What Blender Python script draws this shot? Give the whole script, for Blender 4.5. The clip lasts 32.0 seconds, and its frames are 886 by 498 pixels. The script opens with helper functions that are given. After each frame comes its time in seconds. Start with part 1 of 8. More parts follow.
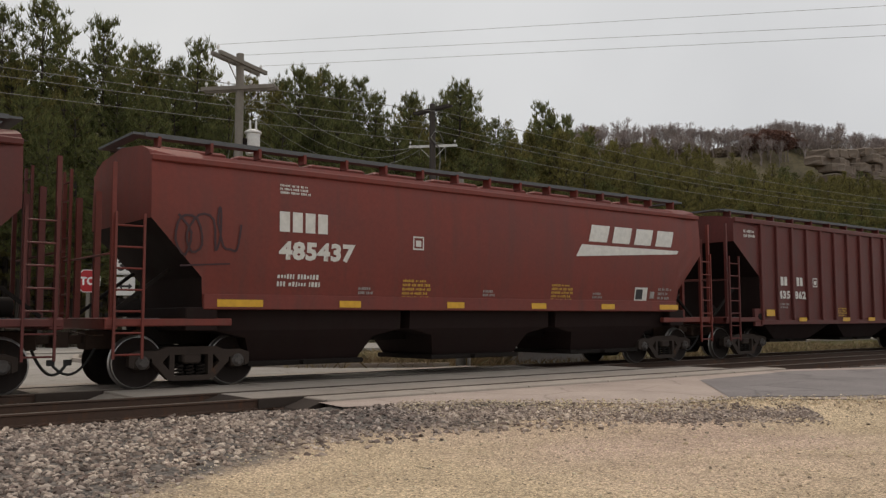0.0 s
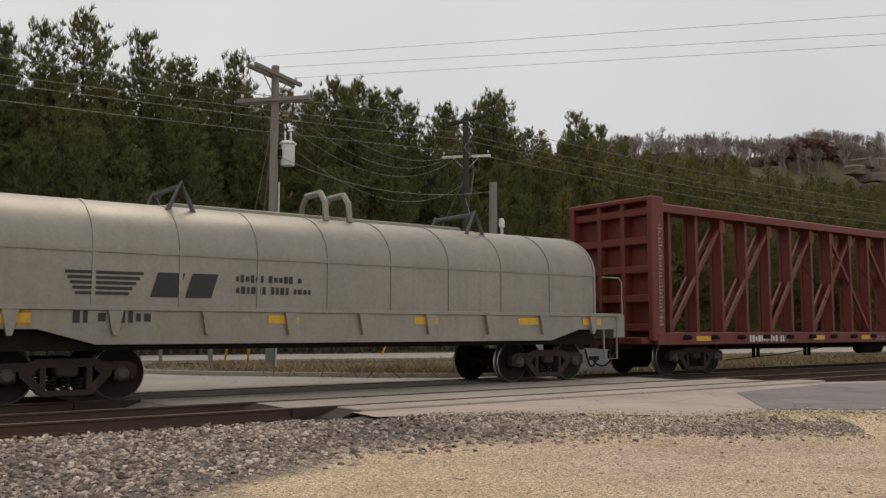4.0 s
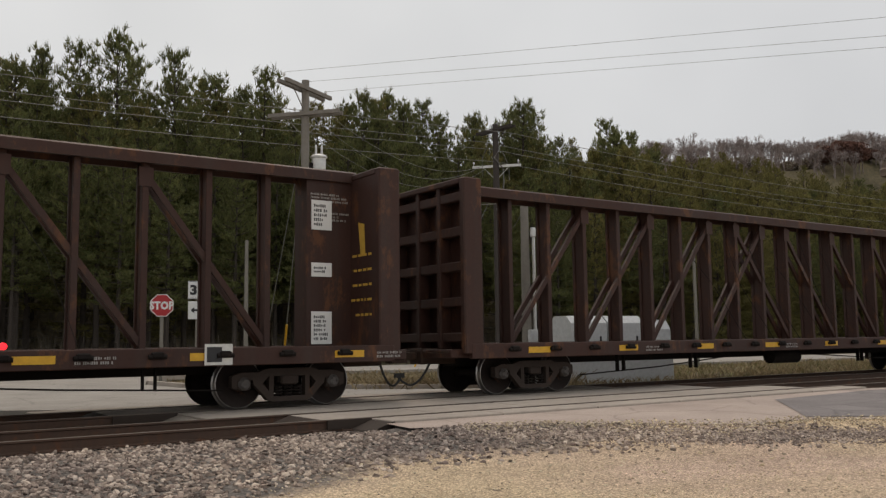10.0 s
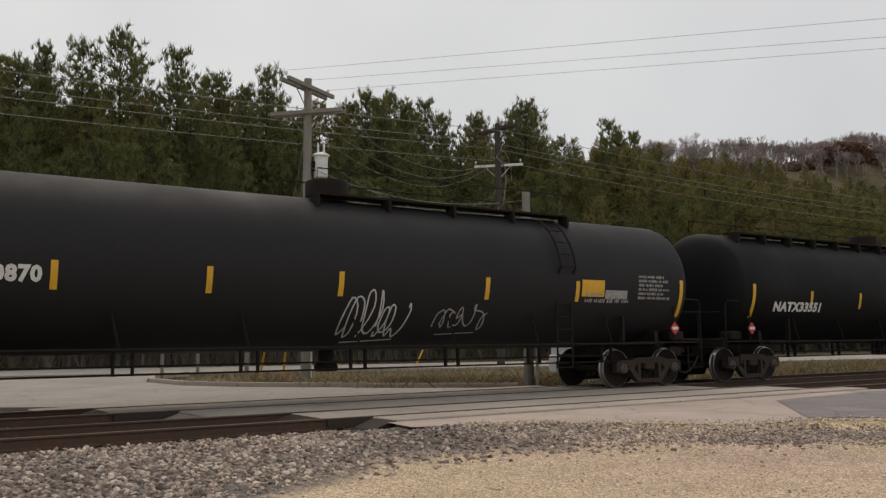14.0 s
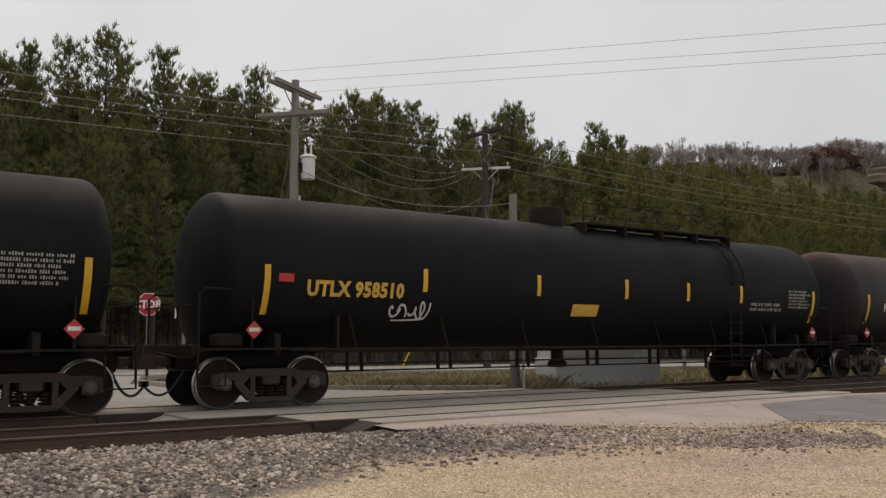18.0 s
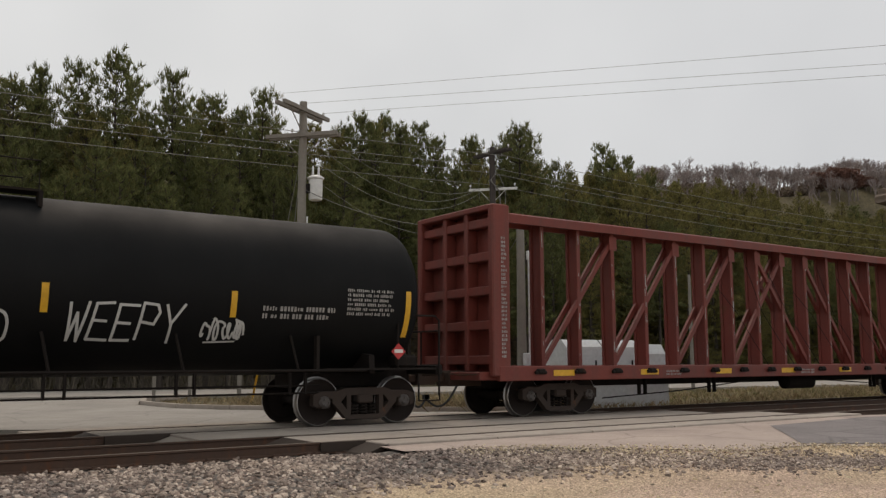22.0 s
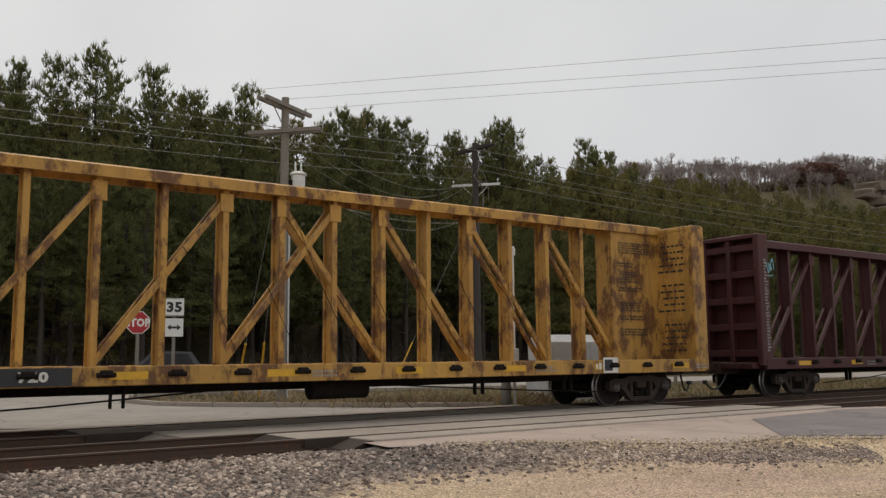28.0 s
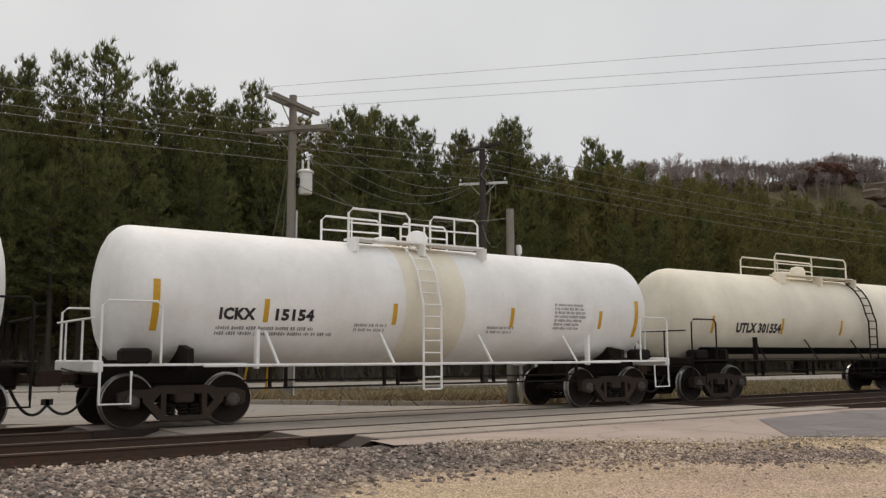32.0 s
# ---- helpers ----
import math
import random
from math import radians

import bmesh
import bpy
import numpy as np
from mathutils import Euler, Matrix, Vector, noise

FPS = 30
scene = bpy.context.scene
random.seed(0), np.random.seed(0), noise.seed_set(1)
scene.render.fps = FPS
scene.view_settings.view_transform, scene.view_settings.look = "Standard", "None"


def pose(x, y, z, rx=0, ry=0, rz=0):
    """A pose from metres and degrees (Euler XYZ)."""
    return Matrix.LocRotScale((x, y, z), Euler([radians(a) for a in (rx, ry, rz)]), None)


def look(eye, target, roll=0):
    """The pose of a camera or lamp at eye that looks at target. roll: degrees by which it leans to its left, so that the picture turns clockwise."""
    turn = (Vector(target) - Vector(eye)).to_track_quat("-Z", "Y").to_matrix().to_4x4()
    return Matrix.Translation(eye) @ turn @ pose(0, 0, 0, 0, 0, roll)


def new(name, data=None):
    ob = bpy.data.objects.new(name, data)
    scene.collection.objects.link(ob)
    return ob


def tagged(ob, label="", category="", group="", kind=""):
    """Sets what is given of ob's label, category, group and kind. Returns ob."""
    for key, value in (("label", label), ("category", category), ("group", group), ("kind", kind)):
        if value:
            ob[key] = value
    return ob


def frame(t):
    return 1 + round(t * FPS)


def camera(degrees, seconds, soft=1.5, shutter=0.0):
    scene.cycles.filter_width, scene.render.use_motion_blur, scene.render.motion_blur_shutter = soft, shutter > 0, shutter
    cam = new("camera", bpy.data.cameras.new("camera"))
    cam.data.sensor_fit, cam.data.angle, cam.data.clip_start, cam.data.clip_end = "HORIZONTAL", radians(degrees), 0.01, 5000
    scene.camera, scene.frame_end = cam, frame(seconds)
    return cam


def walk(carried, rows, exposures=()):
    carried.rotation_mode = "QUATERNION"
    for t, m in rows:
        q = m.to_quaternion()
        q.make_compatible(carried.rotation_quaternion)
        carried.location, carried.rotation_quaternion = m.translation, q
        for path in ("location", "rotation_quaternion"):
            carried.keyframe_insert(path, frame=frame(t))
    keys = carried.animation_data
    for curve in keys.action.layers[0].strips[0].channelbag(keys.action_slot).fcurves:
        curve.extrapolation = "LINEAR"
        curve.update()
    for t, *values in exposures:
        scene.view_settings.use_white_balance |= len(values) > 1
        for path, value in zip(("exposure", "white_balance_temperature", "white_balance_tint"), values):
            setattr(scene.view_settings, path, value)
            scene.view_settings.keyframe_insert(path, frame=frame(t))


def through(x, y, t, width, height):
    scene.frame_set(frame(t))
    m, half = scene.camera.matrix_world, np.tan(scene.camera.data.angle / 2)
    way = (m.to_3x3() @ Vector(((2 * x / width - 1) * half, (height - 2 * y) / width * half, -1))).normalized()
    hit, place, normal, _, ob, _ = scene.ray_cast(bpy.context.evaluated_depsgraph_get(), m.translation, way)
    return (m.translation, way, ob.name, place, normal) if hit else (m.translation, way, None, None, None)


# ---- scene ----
# ---- camera: held by hand at one spot beside the crossing ----
EYE = (0.0, 0.0, 1.2)
cam = camera(53.1, 32.0, soft=1.35)
CAM_ROWS = [
    (0, -38.55, 4.51, 0.17), (0.5, -38.23, 5.09, 0.10), (1, -38.24, 5.22, 0.04), (1.5, -36.90, 5.36, 0.89), (2, -36.00, 4.83, 0.70),
    (2.5, -35.92, 5.22, 0.48), (3, -36.19, 5.36, 0.38), (3.5, -36.64, 5.25, 0.00), (5.5, -34.97, 5.24, -0.06), (6, -34.84, 5.91, 0.16),
    (6.5, -34.35, 6.01, 0.12), (7, -34.32, 5.74, 0.47), (7.5, -35.16, 5.51, 0.28), (8, -35.08, 5.58, 0.25), (8.5, -34.82, 5.73, 0.06),
    (9, -34.54, 5.60, 0.18), (9.5, -34.61, 5.37, 0.46), (10, -34.28, 5.86, 0.72), (10.5, -34.07, 4.92, 0.64), (11, -33.30, 4.50, 0.61),
    (11.5, -32.83, 4.71, -0.17), (12, -32.57, 4.72, -0.06), (12.5, -32.95, 4.54, -0.23), (13, -33.10, 5.33, 0.18), (13.5, -33.77, 5.68, 0.57),
    (14, -34.20, 5.80, 0.44), (14.5, -34.00, 5.63, 0.44), (16.5, -35.08, 5.96, -0.18), (17, -34.93, 5.94, -0.09), (17.5, -35.05, 5.92, 0.03),
    (18, -35.08, 5.96, 0.20), (18.5, -34.96, 6.02, 0.29), (19, -34.61, 6.04, 0.41), (19.5, -34.29, 6.21, 0.16), (20, -34.60, 6.24, 0.17),
    (20.5, -34.48, 6.32, 0.34), (21, -34.63, 6.37, 0.25), (21.5, -34.48, 6.95, 0.07), (22, -34.61, 7.30, 0.18), (22.5, -35.04, 7.05, 0.44),
    (23, -34.83, 6.43, 0.66), (23.5, -35.17, 6.42, 0.41), (24, -35.59, 5.71, 0.51), (24.5, -35.83, 5.79, 0.32), (26.5, -35.78, 6.91, 0.59),
    (27, -35.47, 6.93, 0.39), (27.5, -35.57, 7.03, 0.44), (28, -35.66, 7.02, 0.54), (28.5, -35.53, 6.81, 0.63), (29, -35.49, 6.64, 0.51),
    (29.5, -35.06, 6.42, 0.69), (30, -35.40, 6.47, 0.51), (30.5, -35.44, 6.58, 0.50), (31, -35.26, 6.38, 0.31), (31.5, -35.38, 6.31, 0.44),
    (32, -35.26, 6.92, 0.20)
]
walk(cam, [(t, pose(*EYE, 90 + p, r, y)) for t, y, p, r in CAM_ROWS], [(0, 0.0, 6950, 13.5), (32, 0.0, 6950, 13.5)])

# ---- sky and light ----
world = bpy.data.worlds.new("overcast_sky")
scene.world = world
world.use_nodes = True
wn, wl = world.node_tree.nodes, world.node_tree.links
wn.clear()
sky = wn.new("ShaderNodeTexSky")
sky.sky_type, sky.sun_disc, sky.sun_elevation, sky.sun_rotation = "NISHITA", False, radians(38), radians(75)
sky.air_density, sky.dust_density, sky.ozone_density = 1.5, 4.0, 1.0
pale = wn.new("ShaderNodeHueSaturation")
pale.inputs["Saturation"].default_value = 0.12
pale.inputs["Value"].default_value = 0.05
cloud = wn.new("ShaderNodeTexNoise")
cloud.inputs["Scale"].default_value, cloud.inputs["Detail"].default_value, cloud.inputs["Roughness"].default_value = 1.7, 4, 0.5
ramp = wn.new("ShaderNodeValToRGB")
ramp.color_ramp.elements[0].position, ramp.color_ramp.elements[0].color = 0.3, (0.560, 0.605, 0.638, 1)
ramp.color_ramp.elements[1].position, ramp.color_ramp.elements[1].color = 0.72, (0.752, 0.80, 0.832, 1)
cover = wn.new("ShaderNodeMixRGB")
cover.inputs["Fac"].default_value = 0.85
back, wout = wn.new("ShaderNodeBackground"), wn.new("ShaderNodeOutputWorld")
back.inputs["Strength"].default_value = 1.08
wl.new(sky.outputs["Color"], pale.inputs["Color"])
wl.new(cloud.outputs["Fac"], ramp.inputs["Fac"])
wl.new(pale.outputs["Color"], cover.inputs["Color1"])
wl.new(ramp.outputs["Color"], cover.inputs["Color2"])
wtc, wsep, wmul = wn.new("ShaderNodeTexCoord"), wn.new("ShaderNodeSeparateXYZ"), wn.new("ShaderNodeMixRGB")
wram = wn.new("ShaderNodeValToRGB")
wram.color_ramp.elements[0].position, wram.color_ramp.elements[0].color = 0.35, (1.0, 1.0, 1.0, 1)
wram.color_ramp.elements[1].position, wram.color_ramp.elements[1].color = 0.95, (0.85, 0.865, 0.89, 1)
wmul.blend_type, wmul.inputs["Fac"].default_value = "MULTIPLY", 1.0
wl.new(wtc.outputs["Generated"], wsep.inputs["Vector"])
wl.new(wsep.outputs["X"], wram.inputs["Fac"])
wl.new(cover.outputs["Color"], wmul.inputs["Color1"])
wl.new(wram.outputs["Color"], wmul.inputs["Color2"])
# the sky behind the lot, out of view, is brightened to lift the train's near sides
wy, wyr, wm2 = wn.new("ShaderNodeMath"), wn.new("ShaderNodeValToRGB"), wn.new("ShaderNodeMixRGB")
wy.operation, wy.inputs[1].default_value, wy.inputs[2].default_value = "MULTIPLY_ADD", 0.5, 0.5
wyr.color_ramp.elements[0].position, wyr.color_ramp.elements[0].color = 0.1, (1.15, 1.15, 1.15, 1)
wyr.color_ramp.elements[1].position, wyr.color_ramp.elements[1].color = 0.62, (1.0, 1.0, 1.0, 1)
wm2.blend_type, wm2.inputs["Fac"].default_value = "MULTIPLY", 1.0
wl.new(wsep.outputs["Y"], wy.inputs[0])
wl.new(wy.outputs["Value"], wyr.inputs["Fac"])
wl.new(wmul.outputs["Color"], wm2.inputs["Color1"])
wl.new(wyr.outputs["Color"], wm2.inputs["Color2"])
wl.new(wm2.outputs["Color"], back.inputs["Color"])
wl.new(back.outputs["Background"], wout.inputs["Surface"])
sun_data = bpy.data.lights.new("sun", "SUN")
sun_data.energy, sun_data.angle, sun_data.color = 1.1, radians(30), (1.0, 0.88, 0.75)
sun = new("sun", sun_data)
sun.matrix_world = look((14, 34, 60), (0, 0, 0))

# ---- materials ----
def nodes_of(name):
    m = bpy.data.materials.new(name)
    m.use_nodes = True
    return m, m.node_tree.nodes, m.node_tree.links, m.node_tree.nodes["Principled BSDF"]


def noise_node(n, l, scale, detail=5, rough=0.6, stretch=None, coord="Object"):
    tc = n.new("ShaderNodeTexCoord")
    tex = n.new("ShaderNodeTexNoise")
    tex.inputs["Scale"].default_value, tex.inputs["Detail"].default_value, tex.inputs["Roughness"].default_value = scale, detail, rough
    if stretch:
        mp = n.new("ShaderNodeMapping")
        mp.inputs["Scale"].default_value = stretch
        l.new(tc.outputs[coord], mp.inputs["Vector"])
        l.new(mp.outputs["Vector"], tex.inputs["Vector"])
    else:
        l.new(tc.outputs[coord], tex.inputs["Vector"])
    return tex


def ramp_node(n, l, src, a, b, ca, cb):
    r = n.new("ShaderNodeValToRGB")
    r.color_ramp.elements[0].position, r.color_ramp.elements[0].color = a, (*ca, 1)
    r.color_ramp.elements[1].position, r.color_ramp.elements[1].color = b, (*cb, 1)
    l.new(src, r.inputs["Fac"])
    return r


def mix_node(n, l, fac, c1, c2, how="MIX"):
    m = n.new("ShaderNodeMixRGB")
    m.blend_type = how
    for sock, val in ((m.inputs["Fac"], fac), (m.inputs["Color1"], c1), (m.inputs["Color2"], c2)):
        if isinstance(val, (int, float)):
            sock.default_value = val
        elif isinstance(val, tuple):
            sock.default_value = (*val, 1)
        else:
            l.new(val, sock)
    return m.outputs["Color"]


def bump_node(n, l, src, bsdf, strength, dist):
    b = n.new("ShaderNodeBump")
    b.inputs["Strength"].default_value, b.inputs["Distance"].default_value = strength, dist
    l.new(src, b.inputs["Height"])
    l.new(b.outputs["Normal"], bsdf.inputs["Normal"])


def tint(c, k):
    return tuple(min(1.0, v * k) for v in c)


def painted(name, col, grime=(0.05, 0.04, 0.035), dirt=0.35, rust=0.0, rough=0.55, metal=0.0, spec=0.4, grain=0.14, dents=0.0):
    """Weathered paint: cloudy fading, streaks that run down, specks of rust, a soft sheet-metal waviness."""
    m, n, l, b = nodes_of(name)
    big = noise_node(n, l, 0.55, 4, 0.6)
    fade = ramp_node(n, l, big.outputs["Fac"], 0.3, 0.72, tint(col, 0.82), tint(col, 1.12))
    streak = noise_node(n, l, 1.0, 6, 0.65, (3.2, 3.2, 0.22))
    sr = ramp_node(n, l, streak.outputs["Fac"], 0.47, 0.8, (0, 0, 0), (dirt, dirt, dirt))
    c = mix_node(n, l, sr.outputs["Color"], fade.outputs["Color"], grime)
    fine = noise_node(n, l, 14, 6, 0.7)
    fr = ramp_node(n, l, fine.outputs["Fac"], 0.3, 0.75, (1 - grain,) * 3, (1 + grain * 0.57,) * 3)
    c = mix_node(n, l, 1.0, c, fr.outputs["Color"], "MULTIPLY")
    if rust > 0:
        spots = noise_node(n, l, 2.3, 8, 0.72, (1, 1, 0.5))
        rr = ramp_node(n, l, spots.outputs["Fac"], 0.66 - 0.26 * rust, 0.75 - 0.26 * rust, (0, 0, 0), (0.9, 0.9, 0.9))
        c = mix_node(n, l, rr.outputs["Color"], c, (0.11, 0.045, 0.02))
    l.new(c, b.inputs["Base Color"])
    rg = ramp_node(n, l, big.outputs["Fac"], 0.3, 0.7, (rough - 0.08,) * 3, (rough + 0.12,) * 3)
    l.new(rg.outputs["Color"], b.inputs["Roughness"])
    b.inputs["Metallic"].default_value = metal
    b.inputs["Specular IOR Level"].default_value = spec
    if dents:
        dent = noise_node(n, l, 0.9, 2, 0.45)
        bump_node(n, l, mix_node(n, l, 0.06, dent.outputs["Fac"], fine.outputs["Fac"]), b, dents, 0.35)
    else:
        bump_node(n, l, fine.outputs["Fac"], b, 0.12, 0.01)
    return m


def plain(name, col, rough=0.6, metal=0.0, var=0.12, scale=9):
    m, n, l, b = nodes_of(name)
    t = noise_node(n, l, scale, 5, 0.65)
    r = ramp_node(n, l, t.outputs["Fac"], 0.3, 0.7, tint(col, 1 - var), tint(col, 1 + var))
    l.new(r.outputs["Color"], b.inputs["Base Color"])
    b.inputs["Roughness"].default_value, b.inputs["Metallic"].default_value = rough, metal
    bump_node(n, l, t.outputs["Fac"], b, 0.1, 0.01)
    return m


RED = painted("oxide_red_paint", (0.178, 0.034, 0.024), dirt=0.45, rust=0.1)
RED_DEEP = painted("deep_oxide_red_paint", (0.135, 0.026, 0.018), dirt=0.45, rust=0.1)
RED_DULL = painted("dull_maroon_paint", (0.118, 0.026, 0.022), dirt=0.45, rust=0.12)
# darker, grimy copy of the red: shade below the hopper bodies put into colour
RED_SHADED = painted("shaded_red_paint", (0.018, 0.009, 0.008), dirt=0.5, grime=(0.02, 0.015, 0.012), spec=0.2, rough=0.8)
GREY = painted("light_grey_paint", (0.37, 0.375, 0.385), dirt=0.35, rust=0.05, grime=(0.12, 0.10, 0.085), grain=0.08, dents=0.25)
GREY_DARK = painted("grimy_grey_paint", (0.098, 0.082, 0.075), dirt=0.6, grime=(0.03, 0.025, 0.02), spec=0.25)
PALE_GREY = painted("pale_grey_paint", (0.50, 0.52, 0.52), dirt=0.25, grime=(0.2, 0.18, 0.15), grain=0.07, dents=0.25)
GREY_GRIMY = painted("grimy_end_frame_grey", (0.23, 0.222, 0.215), dirt=0.6, rust=0.1, grime=(0.06, 0.05, 0.043))
# dark grimy grey that paints in the shade on the ribbed hoppers' slope sheets
GREY_SHADED = painted("shaded_slope_sheet", (0.060, 0.053, 0.049), dirt=0.6, grime=(0.03, 0.025, 0.02), spec=0.25)
BEIGE = painted("cream_paint", (0.68, 0.63, 0.48), dirt=0.3, rust=0.04, grime=(0.30, 0.22, 0.13), grain=0.08, dents=0.25)
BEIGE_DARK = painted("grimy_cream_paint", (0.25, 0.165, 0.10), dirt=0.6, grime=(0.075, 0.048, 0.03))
WHITE = painted("white_tank_paint", (0.95, 0.94, 0.91), dirt=0.12, grime=(0.45, 0.36, 0.26), grain=0.05)
WHITE_HOP = painted("white_hopper_paint", (0.93, 0.925, 0.89), dirt=0.07, grime=(0.55, 0.5, 0.42), grain=0.04, dents=0.15)
CREAM = painted("ivory_tank_paint", (0.87, 0.81, 0.68), dirt=0.16, grime=(0.5, 0.38, 0.24), grain=0.05)
BLACK = painted("black_tank_paint", (0.0045, 0.0047, 0.005), dirt=0.3, grime=(0.010, 0.009, 0.0085), rough=0.66, spec=0.17)
BLACK_DUSTY = painted("dusty_black_tank_paint", (0.016, 0.0155, 0.0165), dirt=0.35, grime=(0.022, 0.020, 0.019), rough=0.68, spec=0.25)
BLACK_RUSTY = painted("black_tank_paint_rusting_on_top", (0.022, 0.018, 0.0175), dirt=0.3, rust=0.1, grime=(0.03, 0.018, 0.013), rough=0.65, spec=0.3)


def rusty_crown(m, low, high):
    """Ragged rust on the crown of a tank, from the height low upwards."""
    n, l = m.node_tree.nodes, m.node_tree.links
    b = n["Principled BSDF"]
    sep, ragged = n.new("ShaderNodeSeparateXYZ"), noise_node(n, l, 1.4, 7, 0.7, (1, 1, 0.4))
    l.new(n.new("ShaderNodeTexCoord").outputs["Object"], sep.inputs["Vector"])
    h = n.new("ShaderNodeMapRange")
    h.inputs["From Min"].default_value, h.inputs["From Max"].default_value = low, high
    l.new(sep.outputs["Z"], h.inputs["Value"])
    mask = ramp_node(n, l, mix_node(n, l, 0.5, h.outputs["Result"], ragged.outputs["Fac"]), 0.45, 0.8, (0, 0, 0), (0.75, 0.75, 0.75))
    l.new(mix_node(n, l, mask.outputs["Color"], b.inputs["Base Color"].links[0].from_socket, (0.085, 0.042, 0.028)), b.inputs["Base Color"])


rusty_crown(BLACK_RUSTY, 2.7, 3.9)
BLUE = painted("blue_boxcar_paint", (0.007, 0.046, 0.118), dirt=0.3, rough=0.42, grime=(0.008, 0.022, 0.05), spec=0.35, dents=1.0)
YELLOW = painted("yellow_centerbeam_paint", (0.46, 0.23, 0.028), dirt=0.5, rust=0.28, grime=(0.16, 0.09, 0.04))
YELLOW_RUSTY = painted("rusting_yellow_paint", (0.49, 0.27, 0.062), dirt=0.6, rust=0.66, grime=(0.14, 0.08, 0.04))
BROWN = painted("brown_centerbeam_paint", (0.050, 0.022, 0.016), dirt=0.5, rust=0.42, spec=0.3)
CB_RED = painted("red_centerbeam_paint", (0.165, 0.034, 0.024), dirt=0.5, rust=0.2)
MAROON = painted("maroon_centerbeam_paint", (0.070, 0.020, 0.021), dirt=0.5, rust=0.12, spec=0.3)
SILVER = painted("tarnished_silver_hood", (0.30, 0.282, 0.24), dirt=0.45, rough=0.42, metal=0.35, grime=(0.2, 0.15, 0.09))
STEEL = painted("grimy_black_steel", (0.014, 0.0105, 0.009), dirt=0.5, rust=0.1, grime=(0.025, 0.018, 0.013), rough=0.8, spec=0.2)
COUPLER = painted("rusty_coupler_steel", (0.055, 0.034, 0.025), dirt=0.5, rust=0.3, grime=(0.02, 0.014, 0.011), rough=0.8, spec=0.25)
SIDEFRAME = painted("cast_steel_side_frame", (0.045, 0.032, 0.026), dirt=0.5, rust=0.15, grime=(0.025, 0.019, 0.016), rough=0.8, spec=0.3)
WHEEL = painted("oily_wheel_plate", (0.019, 0.013, 0.011), dirt=0.4, rust=0.25, rough=0.75, spec=0.25)
TREAD = plain("polished_wheel_tread", (0.32, 0.31, 0.30), 0.35, 0.9)
CAP = plain("bearing_cap_grey", (0.085, 0.075, 0.07), 0.6, 0.2)
RUBBER = plain("black_hose_rubber", (0.02, 0.02, 0.02), 0.6)
GRATE = plain("galvanised_grating", (0.10, 0.105, 0.11), 0.6, 0.3)
TAPE = plain("yellow_reflective_tape", (0.62, 0.34, 0.02), 0.4)
TXT_W = plain("white_stencil_paint", (0.62, 0.61, 0.57), 0.6)
TXT_G = plain("worn_white_stencil_paint", (0.29, 0.275, 0.26), 0.6, var=0.3)
TXT_K = plain("black_stencil_paint", (0.025, 0.025, 0.027), 0.6)
TXT_Y = plain("yellow_stencil_paint", (0.55, 0.33, 0.05), 0.6)
HAZ = plain("red_hazard_card", (0.45, 0.03, 0.03), 0.5)
RAILTOP = plain("worn_rail_head", (0.16, 0.125, 0.10), 0.45, 0.6)
RAIL = painted("rusty_rail_side", (0.075, 0.042, 0.028), dirt=0.5, rust=0.4, rough=0.75)
TIE = painted("creosoted_tie", (0.042, 0.029, 0.022), dirt=0.5, rough=0.85)
CONC = painted("worn_concrete_panel", (0.40, 0.345, 0.295), dirt=0.3, grime=(0.16, 0.14, 0.12), rough=0.85)
WOOD = painted("weathered_pole_wood", (0.235, 0.215, 0.185), dirt=0.4, grime=(0.07, 0.06, 0.05), rough=0.85)
WOOD_DARK = painted("tarred_pole_wood", (0.06, 0.05, 0.045), dirt=0.4, rough=0.85)
GALV = plain("galvanised_cabinet", (0.56, 0.57, 0.57), 0.5, 0.1)
SIGN_R = plain("red_sign_sheet", (0.42, 0.02, 0.025), 0.4, var=0.04)
SIGN_W = plain("white_sign_sheet", (0.72, 0.72, 0.70), 0.45, var=0.04)
PORC = plain("pale_porcelain", (0.66, 0.66, 0.64), 0.4)
WIRE = plain("aluminium_wire", (0.17, 0.165, 0.15), 0.6, 0.2)

TAPE_DULL = plain("ochre_emblem_paint", (0.42, 0.27, 0.09), 0.6)
BOWL = painted("rusty_outlet_bowl", (0.085, 0.045, 0.032), dirt=0.5, rust=0.4, grime=(0.03, 0.022, 0.018), rough=0.85)

# graffiti paints
PINK = painted("pink_spray_paint", (0.50, 0.13, 0.19), dirt=0.1)
PINK_PALE = painted("pale_pink_spray_paint", (0.66, 0.40, 0.42), dirt=0.15)
MAGENTA = painted("magenta_spray_paint", (0.30, 0.06, 0.14), dirt=0.1)
LILAC = painted("lilac_spray_paint", (0.48, 0.46, 0.52), dirt=0.1)
TEAL = painted("teal_spray_paint", (0.10, 0.30, 0.28), dirt=0.15)
TEAL_DARK = painted("dark_teal_spray_paint", (0.03, 0.10, 0.10), dirt=0.1)
SKY_BLUE = painted("sky_blue_spray_paint", (0.16, 0.40, 0.46), dirt=0.1)
CHROME = painted("silver_spray_paint", (0.58, 0.60, 0.58), dirt=0.15)
NAVY = painted("navy_spray_paint", (0.04, 0.09, 0.17), dirt=0.1)
SPRAY_K = painted("black_spray_paint", (0.018, 0.018, 0.02), dirt=0.1)
SPRAY_W = painted("white_spray_paint", (0.55, 0.55, 0.53), dirt=0.2)
SPRAY_R = painted("red_spray_paint", (0.45, 0.045, 0.05), dirt=0.1)
